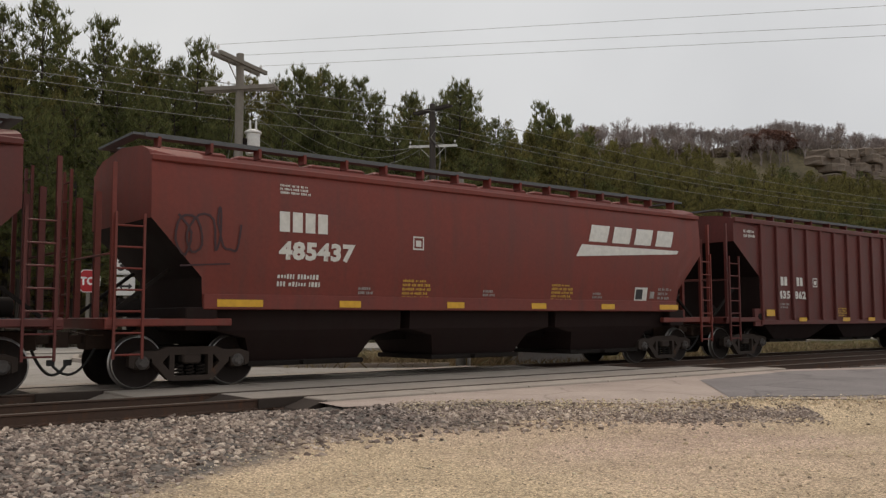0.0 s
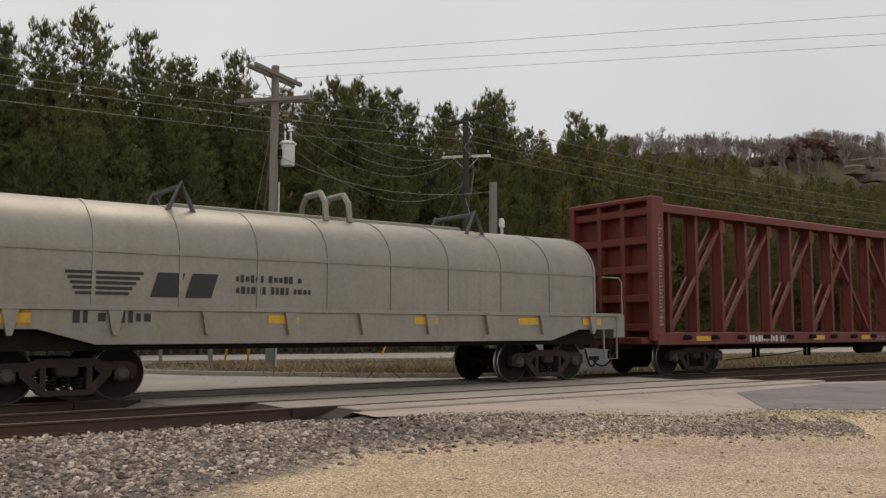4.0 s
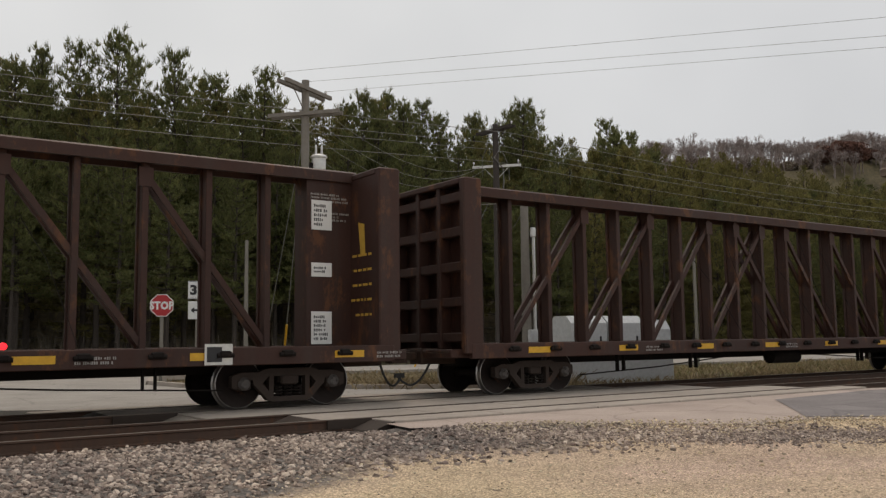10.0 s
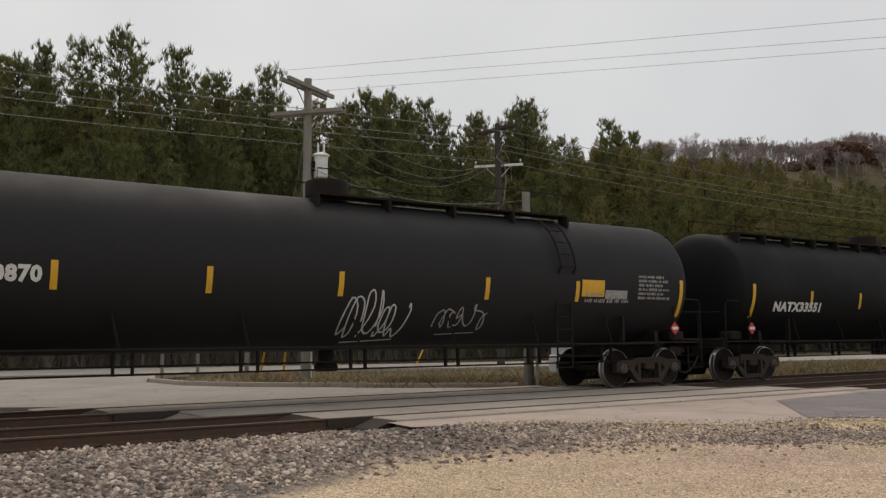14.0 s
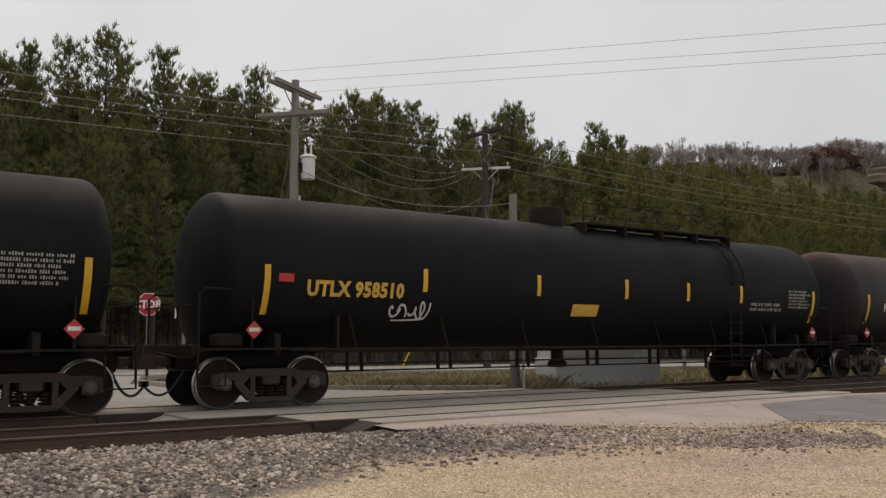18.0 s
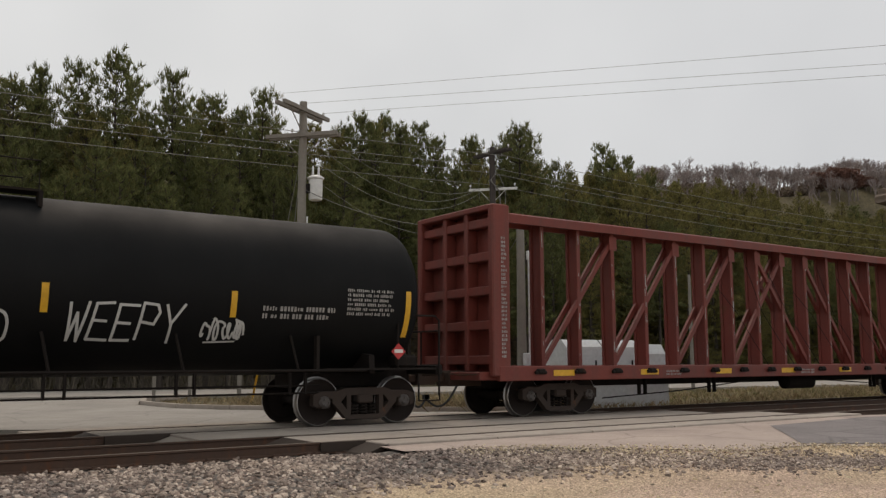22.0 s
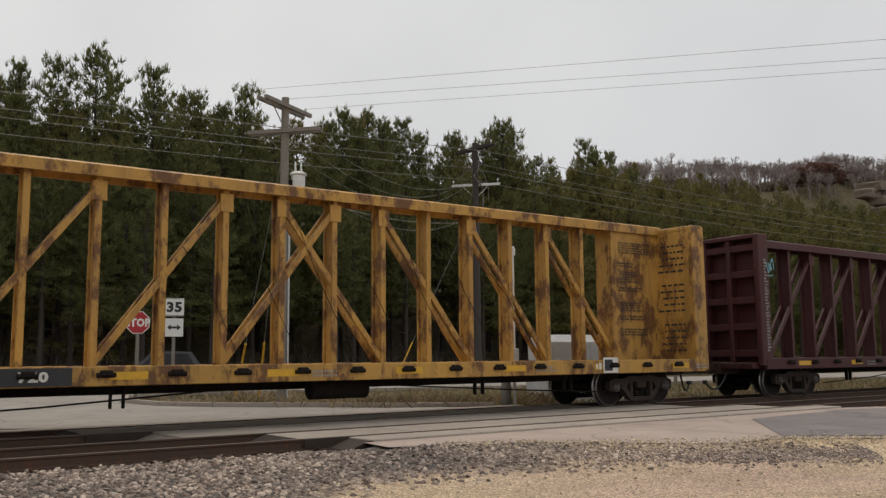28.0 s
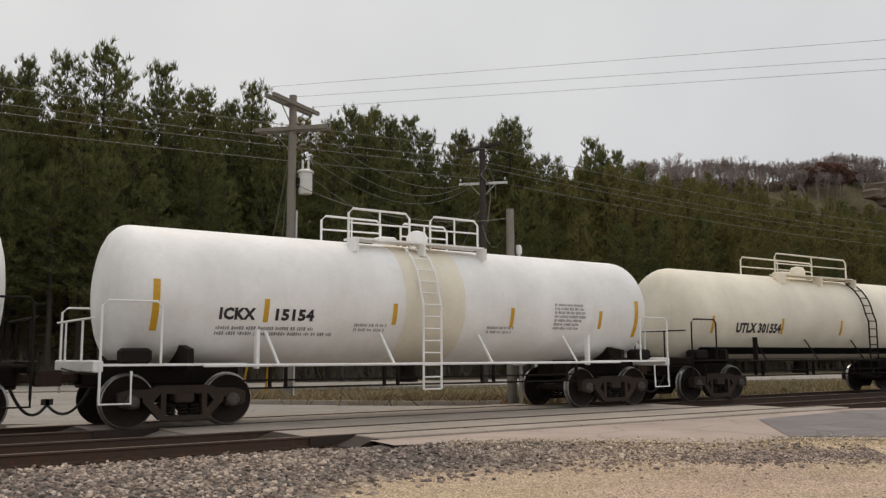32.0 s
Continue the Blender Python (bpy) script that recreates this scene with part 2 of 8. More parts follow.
PLUM = painted("plum_spray_paint", (0.30, 0.12, 0.20), dirt=0.1)
CRAYON = painted("dark_crayon", (0.05, 0.02, 0.025), dirt=0.1)
FADED_TAG = painted("faded_mauve_tag_paint", (0.22, 0.165, 0.17), dirt=0.3)
TAG_FILL = painted("chalky_rose_tag_fill", (0.375, 0.362, 0.372), dirt=0.35, grime=(0.2, 0.17, 0.16))
MINT = painted("mint_spray_paint", (0.12, 0.33, 0.28), dirt=0.1)


# ---- mesh helpers ----
class Geo:
    """A bag of vertices and faces, each face with the number of its material."""

    def __init__(self):
        self.v, self.f, self.m, self.k = [], [], [], 0

    def add(self, verts, faces):
        o = len(self.v)
        self.v.extend(verts)
        for fc in faces:
            self.f.append(tuple(i + o for i in fc))
            self.m.append(self.k)
        return self

    def box(self, x0, x1, y0, y1, z0, z1, c=0.0):
        if c <= 0:
            vs = [(x, y, z) for x in (x0, x1) for y in (y0, y1) for z in (z0, z1)]
            return self.add(vs, [(0, 1, 3, 2), (4, 6, 7, 5), (0, 4, 5, 1), (2, 3, 7, 6), (0, 2, 6, 4), (1, 5, 7, 3)])
        pts = []
        for z, d in ((z0, c), (z0 + c, 0), (z1 - c, 0), (z1, c)):
            e = c
            pts.append([(x0 + d + e, y0 + d, z), (x1 - d - e, y0 + d, z), (x1 - d, y0 + d + e, z), (x1 - d, y1 - d - e, z),
                        (x1 - d - e, y1 - d, z), (x0 + d + e, y1 - d, z), (x0 + d, y1 - d - e, z), (x0 + d, y0 + d + e, z)])
        return self.rings(pts)

    def rings(self, rings, close=True):
        n = len(rings[0])
        vs = [p for r in rings for p in r]
        fs = [(i * n + j, i * n + (j + 1) % n, (i + 1) * n + (j + 1) % n, (i + 1) * n + j) for i in range(len(rings) - 1) for j in range(n)]
        if close:
            fs += [tuple(reversed(range(n))), tuple(range((len(rings) - 1) * n, len(rings) * n))]
        return self.add(vs, fs)

    def prism(self, pts, axis, lo, hi):
        put = {"x": lambda a, b, h: (h, a, b), "y": lambda a, b, h: (a, h, b), "z": lambda a, b, h: (a, b, h)}[axis]
        return self.rings([[put(a, b, h) for a, b in pts] for h in (lo, hi)])

    def beam(self, p, q, w, d, up=(0, 0, 1)):
        p, q = Vector(p), Vector(q)
        ax = (q - p).normalized()
        s = ax.cross(Vector(up))
        s = s.normalized() if s.length > 1e-4 else Vector((0, 1, 0)) if abs(ax.y) < 0.9 else Vector((1, 0, 0))
        u = s.cross(ax)
        s, u = s * (w / 2), u * (d / 2)
        return self.rings([[tuple(e + a * s + b * u) for a, b in ((-1, -1), (1, -1), (1, 1), (-1, 1))] for e in (p, q)])

    def tube(self, pts, r, n=6):
        pts = [Vector(p) for p in pts]
        rs = []
        for i, p in enumerate(pts):
            t = (pts[min(i + 1, len(pts) - 1)] - pts[max(i - 1, 0)]).normalized()
            a = t.orthogonal() if abs(t.z) > 0.95 else t.cross(Vector((0, 0, 1)))
            a = a.normalized()
            b = t.cross(a)
            rr = r[i] if isinstance(r, (list, tuple)) else r
            rs.append([tuple(p + a * (rr * math.cos(2 * math.pi * j / n)) + b * (rr * math.sin(2 * math.pi * j / n))) for j in range(n)])
        return self.rings(rs)

    def lathe(self, prof, n=24, axis="y", at=(0, 0, 0), close=True):
        """prof: (radius, place along the axis)."""
        rs = []
        for r, a in prof:
            ring = []
            for j in range(n):
                c, s = r * math.cos(2 * math.pi * j / n), r * math.sin(2 * math.pi * j / n)
                p = {"y": (c, a, s), "x": (a, c, s), "z": (c, s, a)}[axis]
                ring.append((p[0] + at[0], p[1] + at[1], p[2] + at[2]))
            rs.append(ring)
        return self.rings(rs, close)

    def mesh(self, name, mats, smooth=False):
        me = bpy.data.meshes.new(name)
        me.from_pydata(self.v, [], self.f)
        for mt in mats:
            me.materials.append(mt)
        if len(mats) > 1:
            me.polygons.foreach_set("material_index", self.m)
        if smooth:
            me.polygons.foreach_set("use_smooth", [True] * len(self.f))
            me.set_sharp_from_angle(angle=radians(35))
        me.update()
        return me


def part(name, geo, mat, parent=None, label="", smooth=False):
    """Links a Geo, or a mesh made before, as one mesh object under a thing or a part."""
    me = geo if isinstance(geo, bpy.types.Mesh) else geo.mesh(name, mat if isinstance(mat, list) else [mat], smooth)
    ob = new(name, me)
    if parent is not None:
        ob.parent = parent
    if label:
        ob["label"] = label
    return ob


def thing(name, label, category, group="", kind="", at=(0, 0, 0), rz=0.0):
    ob = new(name)
    ob.empty_display_size = 0.3
    ob.matrix_basis = pose(*at, 0, 0, rz)
    return tagged(ob, label, category, group, kind)


# ---- railway cars: x along the track, the crossing's gravel lot on the side of -y, z from the rail top ----
TRACK_Y, SPEED = 16.4, 18.56
WHEEL_R, AXLE = 0.457, 0.889
cars, wheelsets = [], {-1: [], 1: []}
shared = {}


def once(key, make):
    if key not in shared:
        shared[key] = make()
    return shared[key]


def wheelset_mesh():
    g = Geo()
    for s in (-1, 1):
        prof = [(0.10, 0.60), (0.14, 0.66), (0.15, 0.70), (0.36, 0.735), (0.40, 0.70), (0.465, 0.69), (0.485, 0.70), (0.485, 0.72)]
        g.k = 0
        g.lathe([(r, s * a) for r, a in prof], 28, close=False)
        g.k = 1
        g.lathe([(0.485, s * 0.72), (0.457, s * 0.735), (0.455, s * 0.80), (0.452, s * 0.825), (0.435, s * 0.83)], 28, close=False)
        g.k = 0
        g.lathe([(0.435, s * 0.83), (0.40, s * 0.80), (0.17, s * 0.77), (0.15, s * 0.81), (0.13, s * 0.82), (0.09, s * 0.84)], 28, close=False)
    g.k = 0
    g.lathe([(0.09, -0.95), (0.09, 0.95)], 12)
    return g.mesh("wheelset", [WHEEL, TREAD], True)


def side_frame_mesh(s):
    g = Geo()
    up = [(-1.12, 0.40), (-1.12, 0.60), (-0.95, 0.66), (-0.62, 0.66), (-0.45, 0.72), (0.45, 0.72), (0.62, 0.66), (0.95, 0.66), (1.12, 0.60), (1.12, 0.40),
          (1.03, 0.36), (1.02, 0.52), (0.72, 0.52), (0.70, 0.42), (0.58, 0.40), (0.42, 0.58), (-0.42, 0.58), (-0.58, 0.40), (-0.70, 0.42), (-0.72, 0.52), (-1.02, 0.52), (-1.03, 0.36)]
    y0, y1 = (0.93, 1.09) if s > 0 else (-1.09, -0.93)
    g.prism(up, "y", y0, y1)
    for d in (-1, 1):
        low = [(d * 0.72, 0.46), (d * 0.60, 0.52), (d * 0.30, 0.20), (d * 0.30, 0.13), (d * 0.42, 0.14)]
        g.prism(low if d > 0 else low[::-1], "y", y0, y1)
        g.box(d * 0.36 - 0.045, d * 0.36 + 0.045, y0, y1, 0.14, 0.60)
        g.box(d * AXLE - 0.13, d * AXLE + 0.13, y0 - 0.02, y1 + 0.02, 0.34, 0.56, 0.03)
    g.box(-0.36, 0.36, y0, y1, 0.12, 0.21)
    g.box(-0.17, 0.17, y0 - 0.03, y1 + 0.03, 0.42, 0.60, 0.03)
    return g.mesh("side_frame", [SIDEFRAME], False)


def spring_mesh(s):
    pts = [(0.075 * math.cos(a * 0.9), s * 1.0 + 0.075 * math.sin(a * 0.9), 0.21 + a * 0.0085) for a in range(0, 25)]
    return Geo().tube(pts, 0.019, 5).mesh("spring", [STEEL], True)


def cap_mesh(s):
    g = Geo()
    g.lathe([(0.02, s * 1.15), (0.075, s * 1.15), (0.09, s * 1.13), (0.12, s * 1.10), (0.125, s * 0.95)][::-1], 14)
    for a in range(3):
        c, d = 0.055 * math.cos(a * 2.094), 0.055 * math.sin(a * 2.094)
        g.box(c - 0.015, c + 0.015, s * 1.165 - 0.02, s * 1.165 + 0.02, d - 0.015, d + 0.015)
    return g.mesh("bearing_cap", [CAP], True)


def bogie(car, x):
    g = once("bolster", lambda: Geo().box(-0.22, 0.22, -1.05, 1.05, 0.42, 0.62, 0.04).box(-0.35, 0.35, -0.35, 0.35, 0.5, 0.72, 0.03)
             .beam((-0.55, -0.75, 0.4), (-0.55, 0.75, 0.4), 0.09, 0.12).beam((0.55, -0.75, 0.4), (0.55, 0.75, 0.4), 0.09, 0.12).mesh("bogie", [STEEL]))
    b = part("bogie", g, None, car)
    b.location.x = x
    for s in (-1, 1):
        part("side_frame", once(("sf", s), lambda: side_frame_mesh(s)), None, b)
        for d in (-1, 0, 1):
            part("spring", once(("sp", s), lambda: spring_mesh(s)), None, b).location.x = 0.2 * d
        for d in (-1, 1):
            c = part("bearing_cap", once(("cap", s), lambda: cap_mesh(s)), None, b)
            c.location = (d * AXLE, 0, WHEEL_R)
    for d in (-1, 1):
        w = part("wheelset", once("ws", wheelset_mesh), None, b)
        w.location = (d * AXLE, 0, WHEEL_R)
        wheelsets[d].append(w)
    return b


def coupler(car, x, s):
    g = Geo()
    g.box(min(x - s * 1.5, x - s * 0.5), max(x - s * 1.5, x - s * 0.5), -0.24, 0.24, 0.68, 1.02, 0.02)
    g.box(min(x - s * 0.5, x - s * 0.06), max(x - s * 0.5, x - s * 0.06), -0.08, 0.08, 0.78, 0.94, 0.02)
    g.prism([(x - s * 0.2, -0.15), (x + s * 0.03, -0.17), (x + s * 0.1, 0.0), (x + s * 0.02, 0.14), (x - s * 0.2, 0.12)], "z", 0.72, 0.99)
    g.tube([(x - s * 0.45, -1.35, 0.95), (x - s * 0.42, -0.7, 0.93), (x - s * 0.2, -0.1, 1.02)], 0.014, 5)
    part("coupler", g, COUPLER, car)
    h = Geo()
    pts = [(x - s * (0.62 - 0.66 * u), -0.38 + 0.25 * u, 0.70 - 1.25 * u * (1 - u) - 0.24 * u) for u in [i / 10 for i in range(11)]]
    h.tube(pts, 0.026, 6)
    h.box(pts[-1][0] - 0.06, pts[-1][0] + 0.06, pts[-1][1] - 0.04, pts[-1][1] + 0.04, pts[-1][2] - 0.05, pts[-1][2] + 0.05)
    part("air_hose", h, RUBBER, car)


def car_thing(label, category, length, trucks, name):
    """trucks: half the distance between the bogies."""
    car = thing(name, label, category, "cars of the freight train")
    for s in (-1, 1):
        bogie(car, s * trucks)
        coupler(car, s * length / 2, s)
    cars.append(car)
    return car


def ladder(car, x, y, z0, z1, w, mat, steps, along="x"):
    g = Geo()
    a = (lambda u, z: (x + u, y, z)) if along == "x" else (lambda u, z: (x, y + u, z))
    for u in (-w / 2, w / 2):
        g.beam(a(u, z0), a(u, z1), 0.06, 0.05)
    part("ladder", g, mat, car)
    for i in range(steps):
        z = z0 + (z1 - z0) * (i + 0.35) / steps
        part("rung", Geo().tube([a(-w / 2, z), a(w / 2, z)], 0.016, 5), mat, car)


# --- paint on the sides ---
def flat(y):
    return lambda z: y


def round_side(r, zc):
    return lambda z: -math.sqrt(max(0.02, r * r - (z - zc) ** 2))


def decal(car, name, x0, x1, z0, z1, mat, side, lift=0.006):
    """A thin plate of paint or tape that follows the side."""
    n = max(1, int((z1 - z0) / 0.12))
    g = Geo()
    for i in range(n):
        za, zb = z0 + (z1 - z0) * i / n, z0 + (z1 - z0) * (i + 1) / n
        g.add([(x0, side(za) - lift, za), (x1, side(za) - lift, za), (x1, side(zb) - lift, zb), (x0, side(zb) - lift, zb)], [(0, 1, 2, 3)])
    return part(name, g, mat, car)


def bars(car, x, z, w, h, rows, mat, side, seed=0):
    """Small writing that nobody can read, as bars."""
    r = random.Random(seed)
    g = Geo()
    for i in range(rows):
        zb = z - i * h * 1.55
        a = x
        end = x + w * (0.75 + 0.25 * r.random())
        while a < end - h:
            for _ in range(r.randrange(2, 8)):
                b = a + h * r.uniform(0.32, 0.62)
                za, zc = (zb, zb + h) if r.random() < 0.7 else (zb + 0.12 * h, zb + 0.8 * h)
                if b < end:
                    g.add([(a, side(za) - 0.007, za), (b, side(za) - 0.007, za), (b, side(zc) - 0.007, zc), (a, side(zc) - 0.007, zc)], [(0, 1, 2, 3)])
                a = b + h * 0.26
            a += h * 0.55
    return tagged(part("stencil", g, mat, car), kind="stuff")


def lettering(car, text, x, z, h, mat, side, squeeze=1.0, name="lettering", lift=0.008):
    cu = bpy.data.curves.new("letters", "FONT")
    cu.body, cu.size, cu.resolution_u = text, h * 1.37, 2
    cu.space_character = 1.08
    cu.offset = 0.02 * h / 0.3
    tmp = new("letters", cu)
    bpy.context.view_layer.update()
    me = bpy.data.meshes.new_from_object(tmp.evaluated_get(bpy.context.evaluated_depsgraph_get()))
    bpy.data.objects.remove(tmp)
    for vt in me.vertices:
        px, pz = vt.co.x * squeeze, vt.co.y
        vt.co = (x + px, side(z + pz) - lift, z + pz)
    me.materials.append(mat)
    ob = new(name, me)
    ob.parent = car
    return ob


def words(car, text, x0, x1, z0, z1, mat, side, lift=0.008):
    """Lettering that fills a box on the side."""
    ob = lettering(car, text, 0, 0, 0.3, mat, flat(0))
    vs = ob.data.vertices
    xa, xb = min(v.co.x for v in vs), max(v.co.x for v in vs)
    za, zb = min(v.co.z for v in vs), max(v.co.z for v in vs)
    for v in vs:
        z = z0 + (v.co.z - za) / (zb - za) * (z1 - z0)
        v.co = (x0 + (v.co.x - xa) / (xb - xa) * (x1 - x0), side(z) - lift, z)
    return ob


def lines(car, x0, x1, z0, z1, rows, mat, side, seed=0):
    """Rows of small writing in a box, as bars."""
    h = (z1 - z0) / (1 + 1.55 * (rows - 1))
    return bars(car, x0, z1 - h, (x1 - x0) * 1.08, h, rows, mat, side, seed)


def block_mark(car, x, z, w, h, n, mat, side, slant=0.0, line=False, gap=0.22):
    """A company's mark, as plain blocks of its size and colour, each a piece of its own."""
    cw = w / n
    for i in range(n):
        a, b = x + i * cw, x + (i + 1 - gap) * cw
        ring = [(a, z), (b, z), (b, z + h / 2), (b, z + h), (a, z + h), (a, z + h / 2)]
        part("painted_mark", Geo().add([(px + slant * (pz - z), side(pz) - 0.008, pz) for px, pz in ring], [(0, 1, 2, 5), (5, 2, 3, 4)]), mat, car)
    if line:
        x2, zl = x - 0.07 * w, z - 0.42 * h
        part("painted_stripe", Geo().add([(x2 - 0.06 * w, side(zl - 0.5 * h) - 0.008, zl - 0.5 * h), (x + w * 1.02, side(zl) - 0.008, zl + 0.0 * h), (x + w * 1.04, side(zl) - 0.008, zl + 0.22 * h), (x2, side(zl) - 0.008, zl + 0.22 * h)], [(0, 1, 2, 3)]), mat, car)


def strokes(g, pts, w, side, lift, grow=0.0):
    fine = [pts[0]]
    for (xa, za), (xb, zb) in zip(pts, pts[1:]):
        k = max(1, int(abs(zb - za) / 0.13))
        fine += [(xa + (xb - xa) * j / k, za + (zb - za) * j / k) for j in range(1, k + 1)]
    for i, ((xa, za), (xb, zb)) in enumerate(zip(fine, fine[1:])):
        dx, dz = xb - xa, zb - za
        d = math.hypot(dx, dz) or 1
        nx, nz = -dz / d * w / 2, dx / d * w / 2
        ex, ez = dx / d * w * 0.3, dz / d * w * 0.3
        q = [(xa - ex + nx, za - ez + nz), (xa - ex - nx, za - ez - nz), (xb + ex - nx, zb + ez - nz), (xb + ex + nx, zb + ez + nz)]
        g.add([(px, side(pz) - lift - grow * (i % 40), pz) for px, pz in q], [(0, 1, 2, 3)])


def ribbon(car, pts, w, mat, side, lift=0.009, name="sprayed_line"):
    g = Geo()
    strokes(g, pts, w, side, lift, 0.00006)
    return tagged(part(name, g, mat, car), kind="stuff")


def scrawl(car, x, z, w, h, n, mat, side, seed, wid=0.035):
    """A quick spray-can scrawl: one running hand of loops, hooks and peaks, with a dash below."""
    r = random.Random(seed)
    cw = w / n
    pts = []
    for i in range(n):
        a, tall, lean = x + i * cw, r.uniform(0.6, 1.0), r.uniform(-0.1, 0.25)
        k, spin, size = r.randrange(5, 11), r.choice((-1, 1)) * r.uniform(0.7, 1.5), r.uniform(0.25, 0.5)
        t0 = r.uniform(0, 6.28)
        raw = [(0.15 + 0.7 * j / k + size * 0.7 * math.cos(t0 + spin * j), 0.5 + (0.25 + 0.5 * size) * math.sin(t0 + spin * j) + r.uniform(-0.14, 0.14)) for j in range(k + 1)]
        pts += [(a + cw * (u + lean * v * 0.4), z + h * v * tall) for u, v in raw]
        if r.random() < 0.25 or i == n - 1:
            ends = [pts[0]] + pts + [pts[-1]]
            soft = [tuple(0.5 * (2 * b[k] + (c_[k] - a_[k]) * t + (2 * a_[k] - 5 * b[k] + 4 * c_[k] - d[k]) * t * t + (3 * b[k] - a_[k] - 3 * c_[k] + d[k]) * t ** 3) for k in (0, 1))
                    for a_, b, c_, d in zip(ends, ends[1:], ends[2:], ends[3:]) for t in (0.0, 0.33, 0.67)] + [pts[-1]]
            ribbon(car, soft, wid, mat, side, 0.009)
            pts = []
    ribbon(car, [(x + w * 0.15, z - h * 0.16), (x + w * 0.85, z - h * 0.1)], wid * 0.7, mat, side, 0.008)


# single-stroke letters on an 11 by 11 grid, strokes parted by commas
FORMS = {"A": "00 5a a0,24 84", "B": "00 0a 7a 98 76 06,76 94 70 00", "C": "98 7a 2a 07 03 20 70 92", "D": "00 0a 6a a7 a3 60 00", "E": "a0 00 0a aa,05 75", "G": "98 7a 2a 07 03 20 80 a4 55",
         "H": "00 0a,a0 aa,05 a5", "I": "50 5a,2a 8a,20 80", "K": "00 0a,05 aa,35 a0", "L": "0a 00 a0", "M": "00 0a 54 aa a0", "N": "00 0a a0 aa", "O": "2a 8a a7 a3 80 20 03 07 2a", "P": "00 0a 8a a8 85 05",
         "R": "00 0a 8a a7 75 05,55 a0", "S": "98 7a 2a 08 26 74 92 70 20 02", "T": "50 5a,0a aa", "U": "0a 03 20 80 a3 aa", "F": "00 0a aa,05 75", "2": "08 2a 8a a7 00 a0", "5": "aa 0a 06 76 a3 70 00", "9": "95 25 07 2a 7a 97 60", "W": "0a 20 57 80 aa", "Y": "0a 55 aa,55 50"}


def letter(ch, place):
    return [[place(int(p[0], 16) / 10, int(p[1], 16) / 10) for p in line.split()] for line in FORMS[ch].split(",")]


def strip(g, pts, w, side, lift):
    """One mitred band of paint along a line, with squared ends."""
    n = len(pts)
    vs = []
    for i, (px, pz) in enumerate(pts):
        ax, az = pts[max(i - 1, 0)]
        bx, bz = pts[min(i + 1, n - 1)]
        ux, uz, vx, vz = px - ax, pz - az, bx - px, bz - pz
        lu, lv = math.hypot(ux, uz) or 1, math.hypot(vx, vz) or 1
        if i == 0:
            ux, uz, lu = vx, vz, lv
        if i == n - 1:
            vx, vz, lv = ux, uz, lu
        tx, tz = ux / lu + vx / lv, uz / lu + vz / lv
        lt = math.hypot(tx, tz)
        if lt < 0.3:
            tx, tz, lt = ux / lu, uz / lu, 1.0
        tx, tz = tx / lt, tz / lt
        k = w / 2 / max(0.6, abs(tx * ux / lu + tz * uz / lu))
        e = -0.3 * w if i == 0 else 0.3 * w if i == n - 1 else 0.0
        for sgn in (1, -1):
            qx, qz = px + tx * e - sgn * tz * k, pz + tz * e + sgn * tx * k
            vs.append((qx, side(qz) - lift, qz))
    g.add(vs, [(2 * i, 2 * i + 1, 2 * i + 3, 2 * i + 2) for i in range(n - 1)])


def blobs(car, spots, mat, side, lift=0.004):
    """Round sprayed blots: (x, z, radius)."""
    for i, (x, z, r) in enumerate(spots):
        g = Geo()
        g.add([(x + r * math.cos(t * 0.4488), side(z + r * math.sin(t * 0.4488)) - lift - 0.0015 * i, z + r * math.sin(t * 0.4488)) for t in range(14)], [tuple(range(14))])
        part("sprayed_blot", g, mat, car)


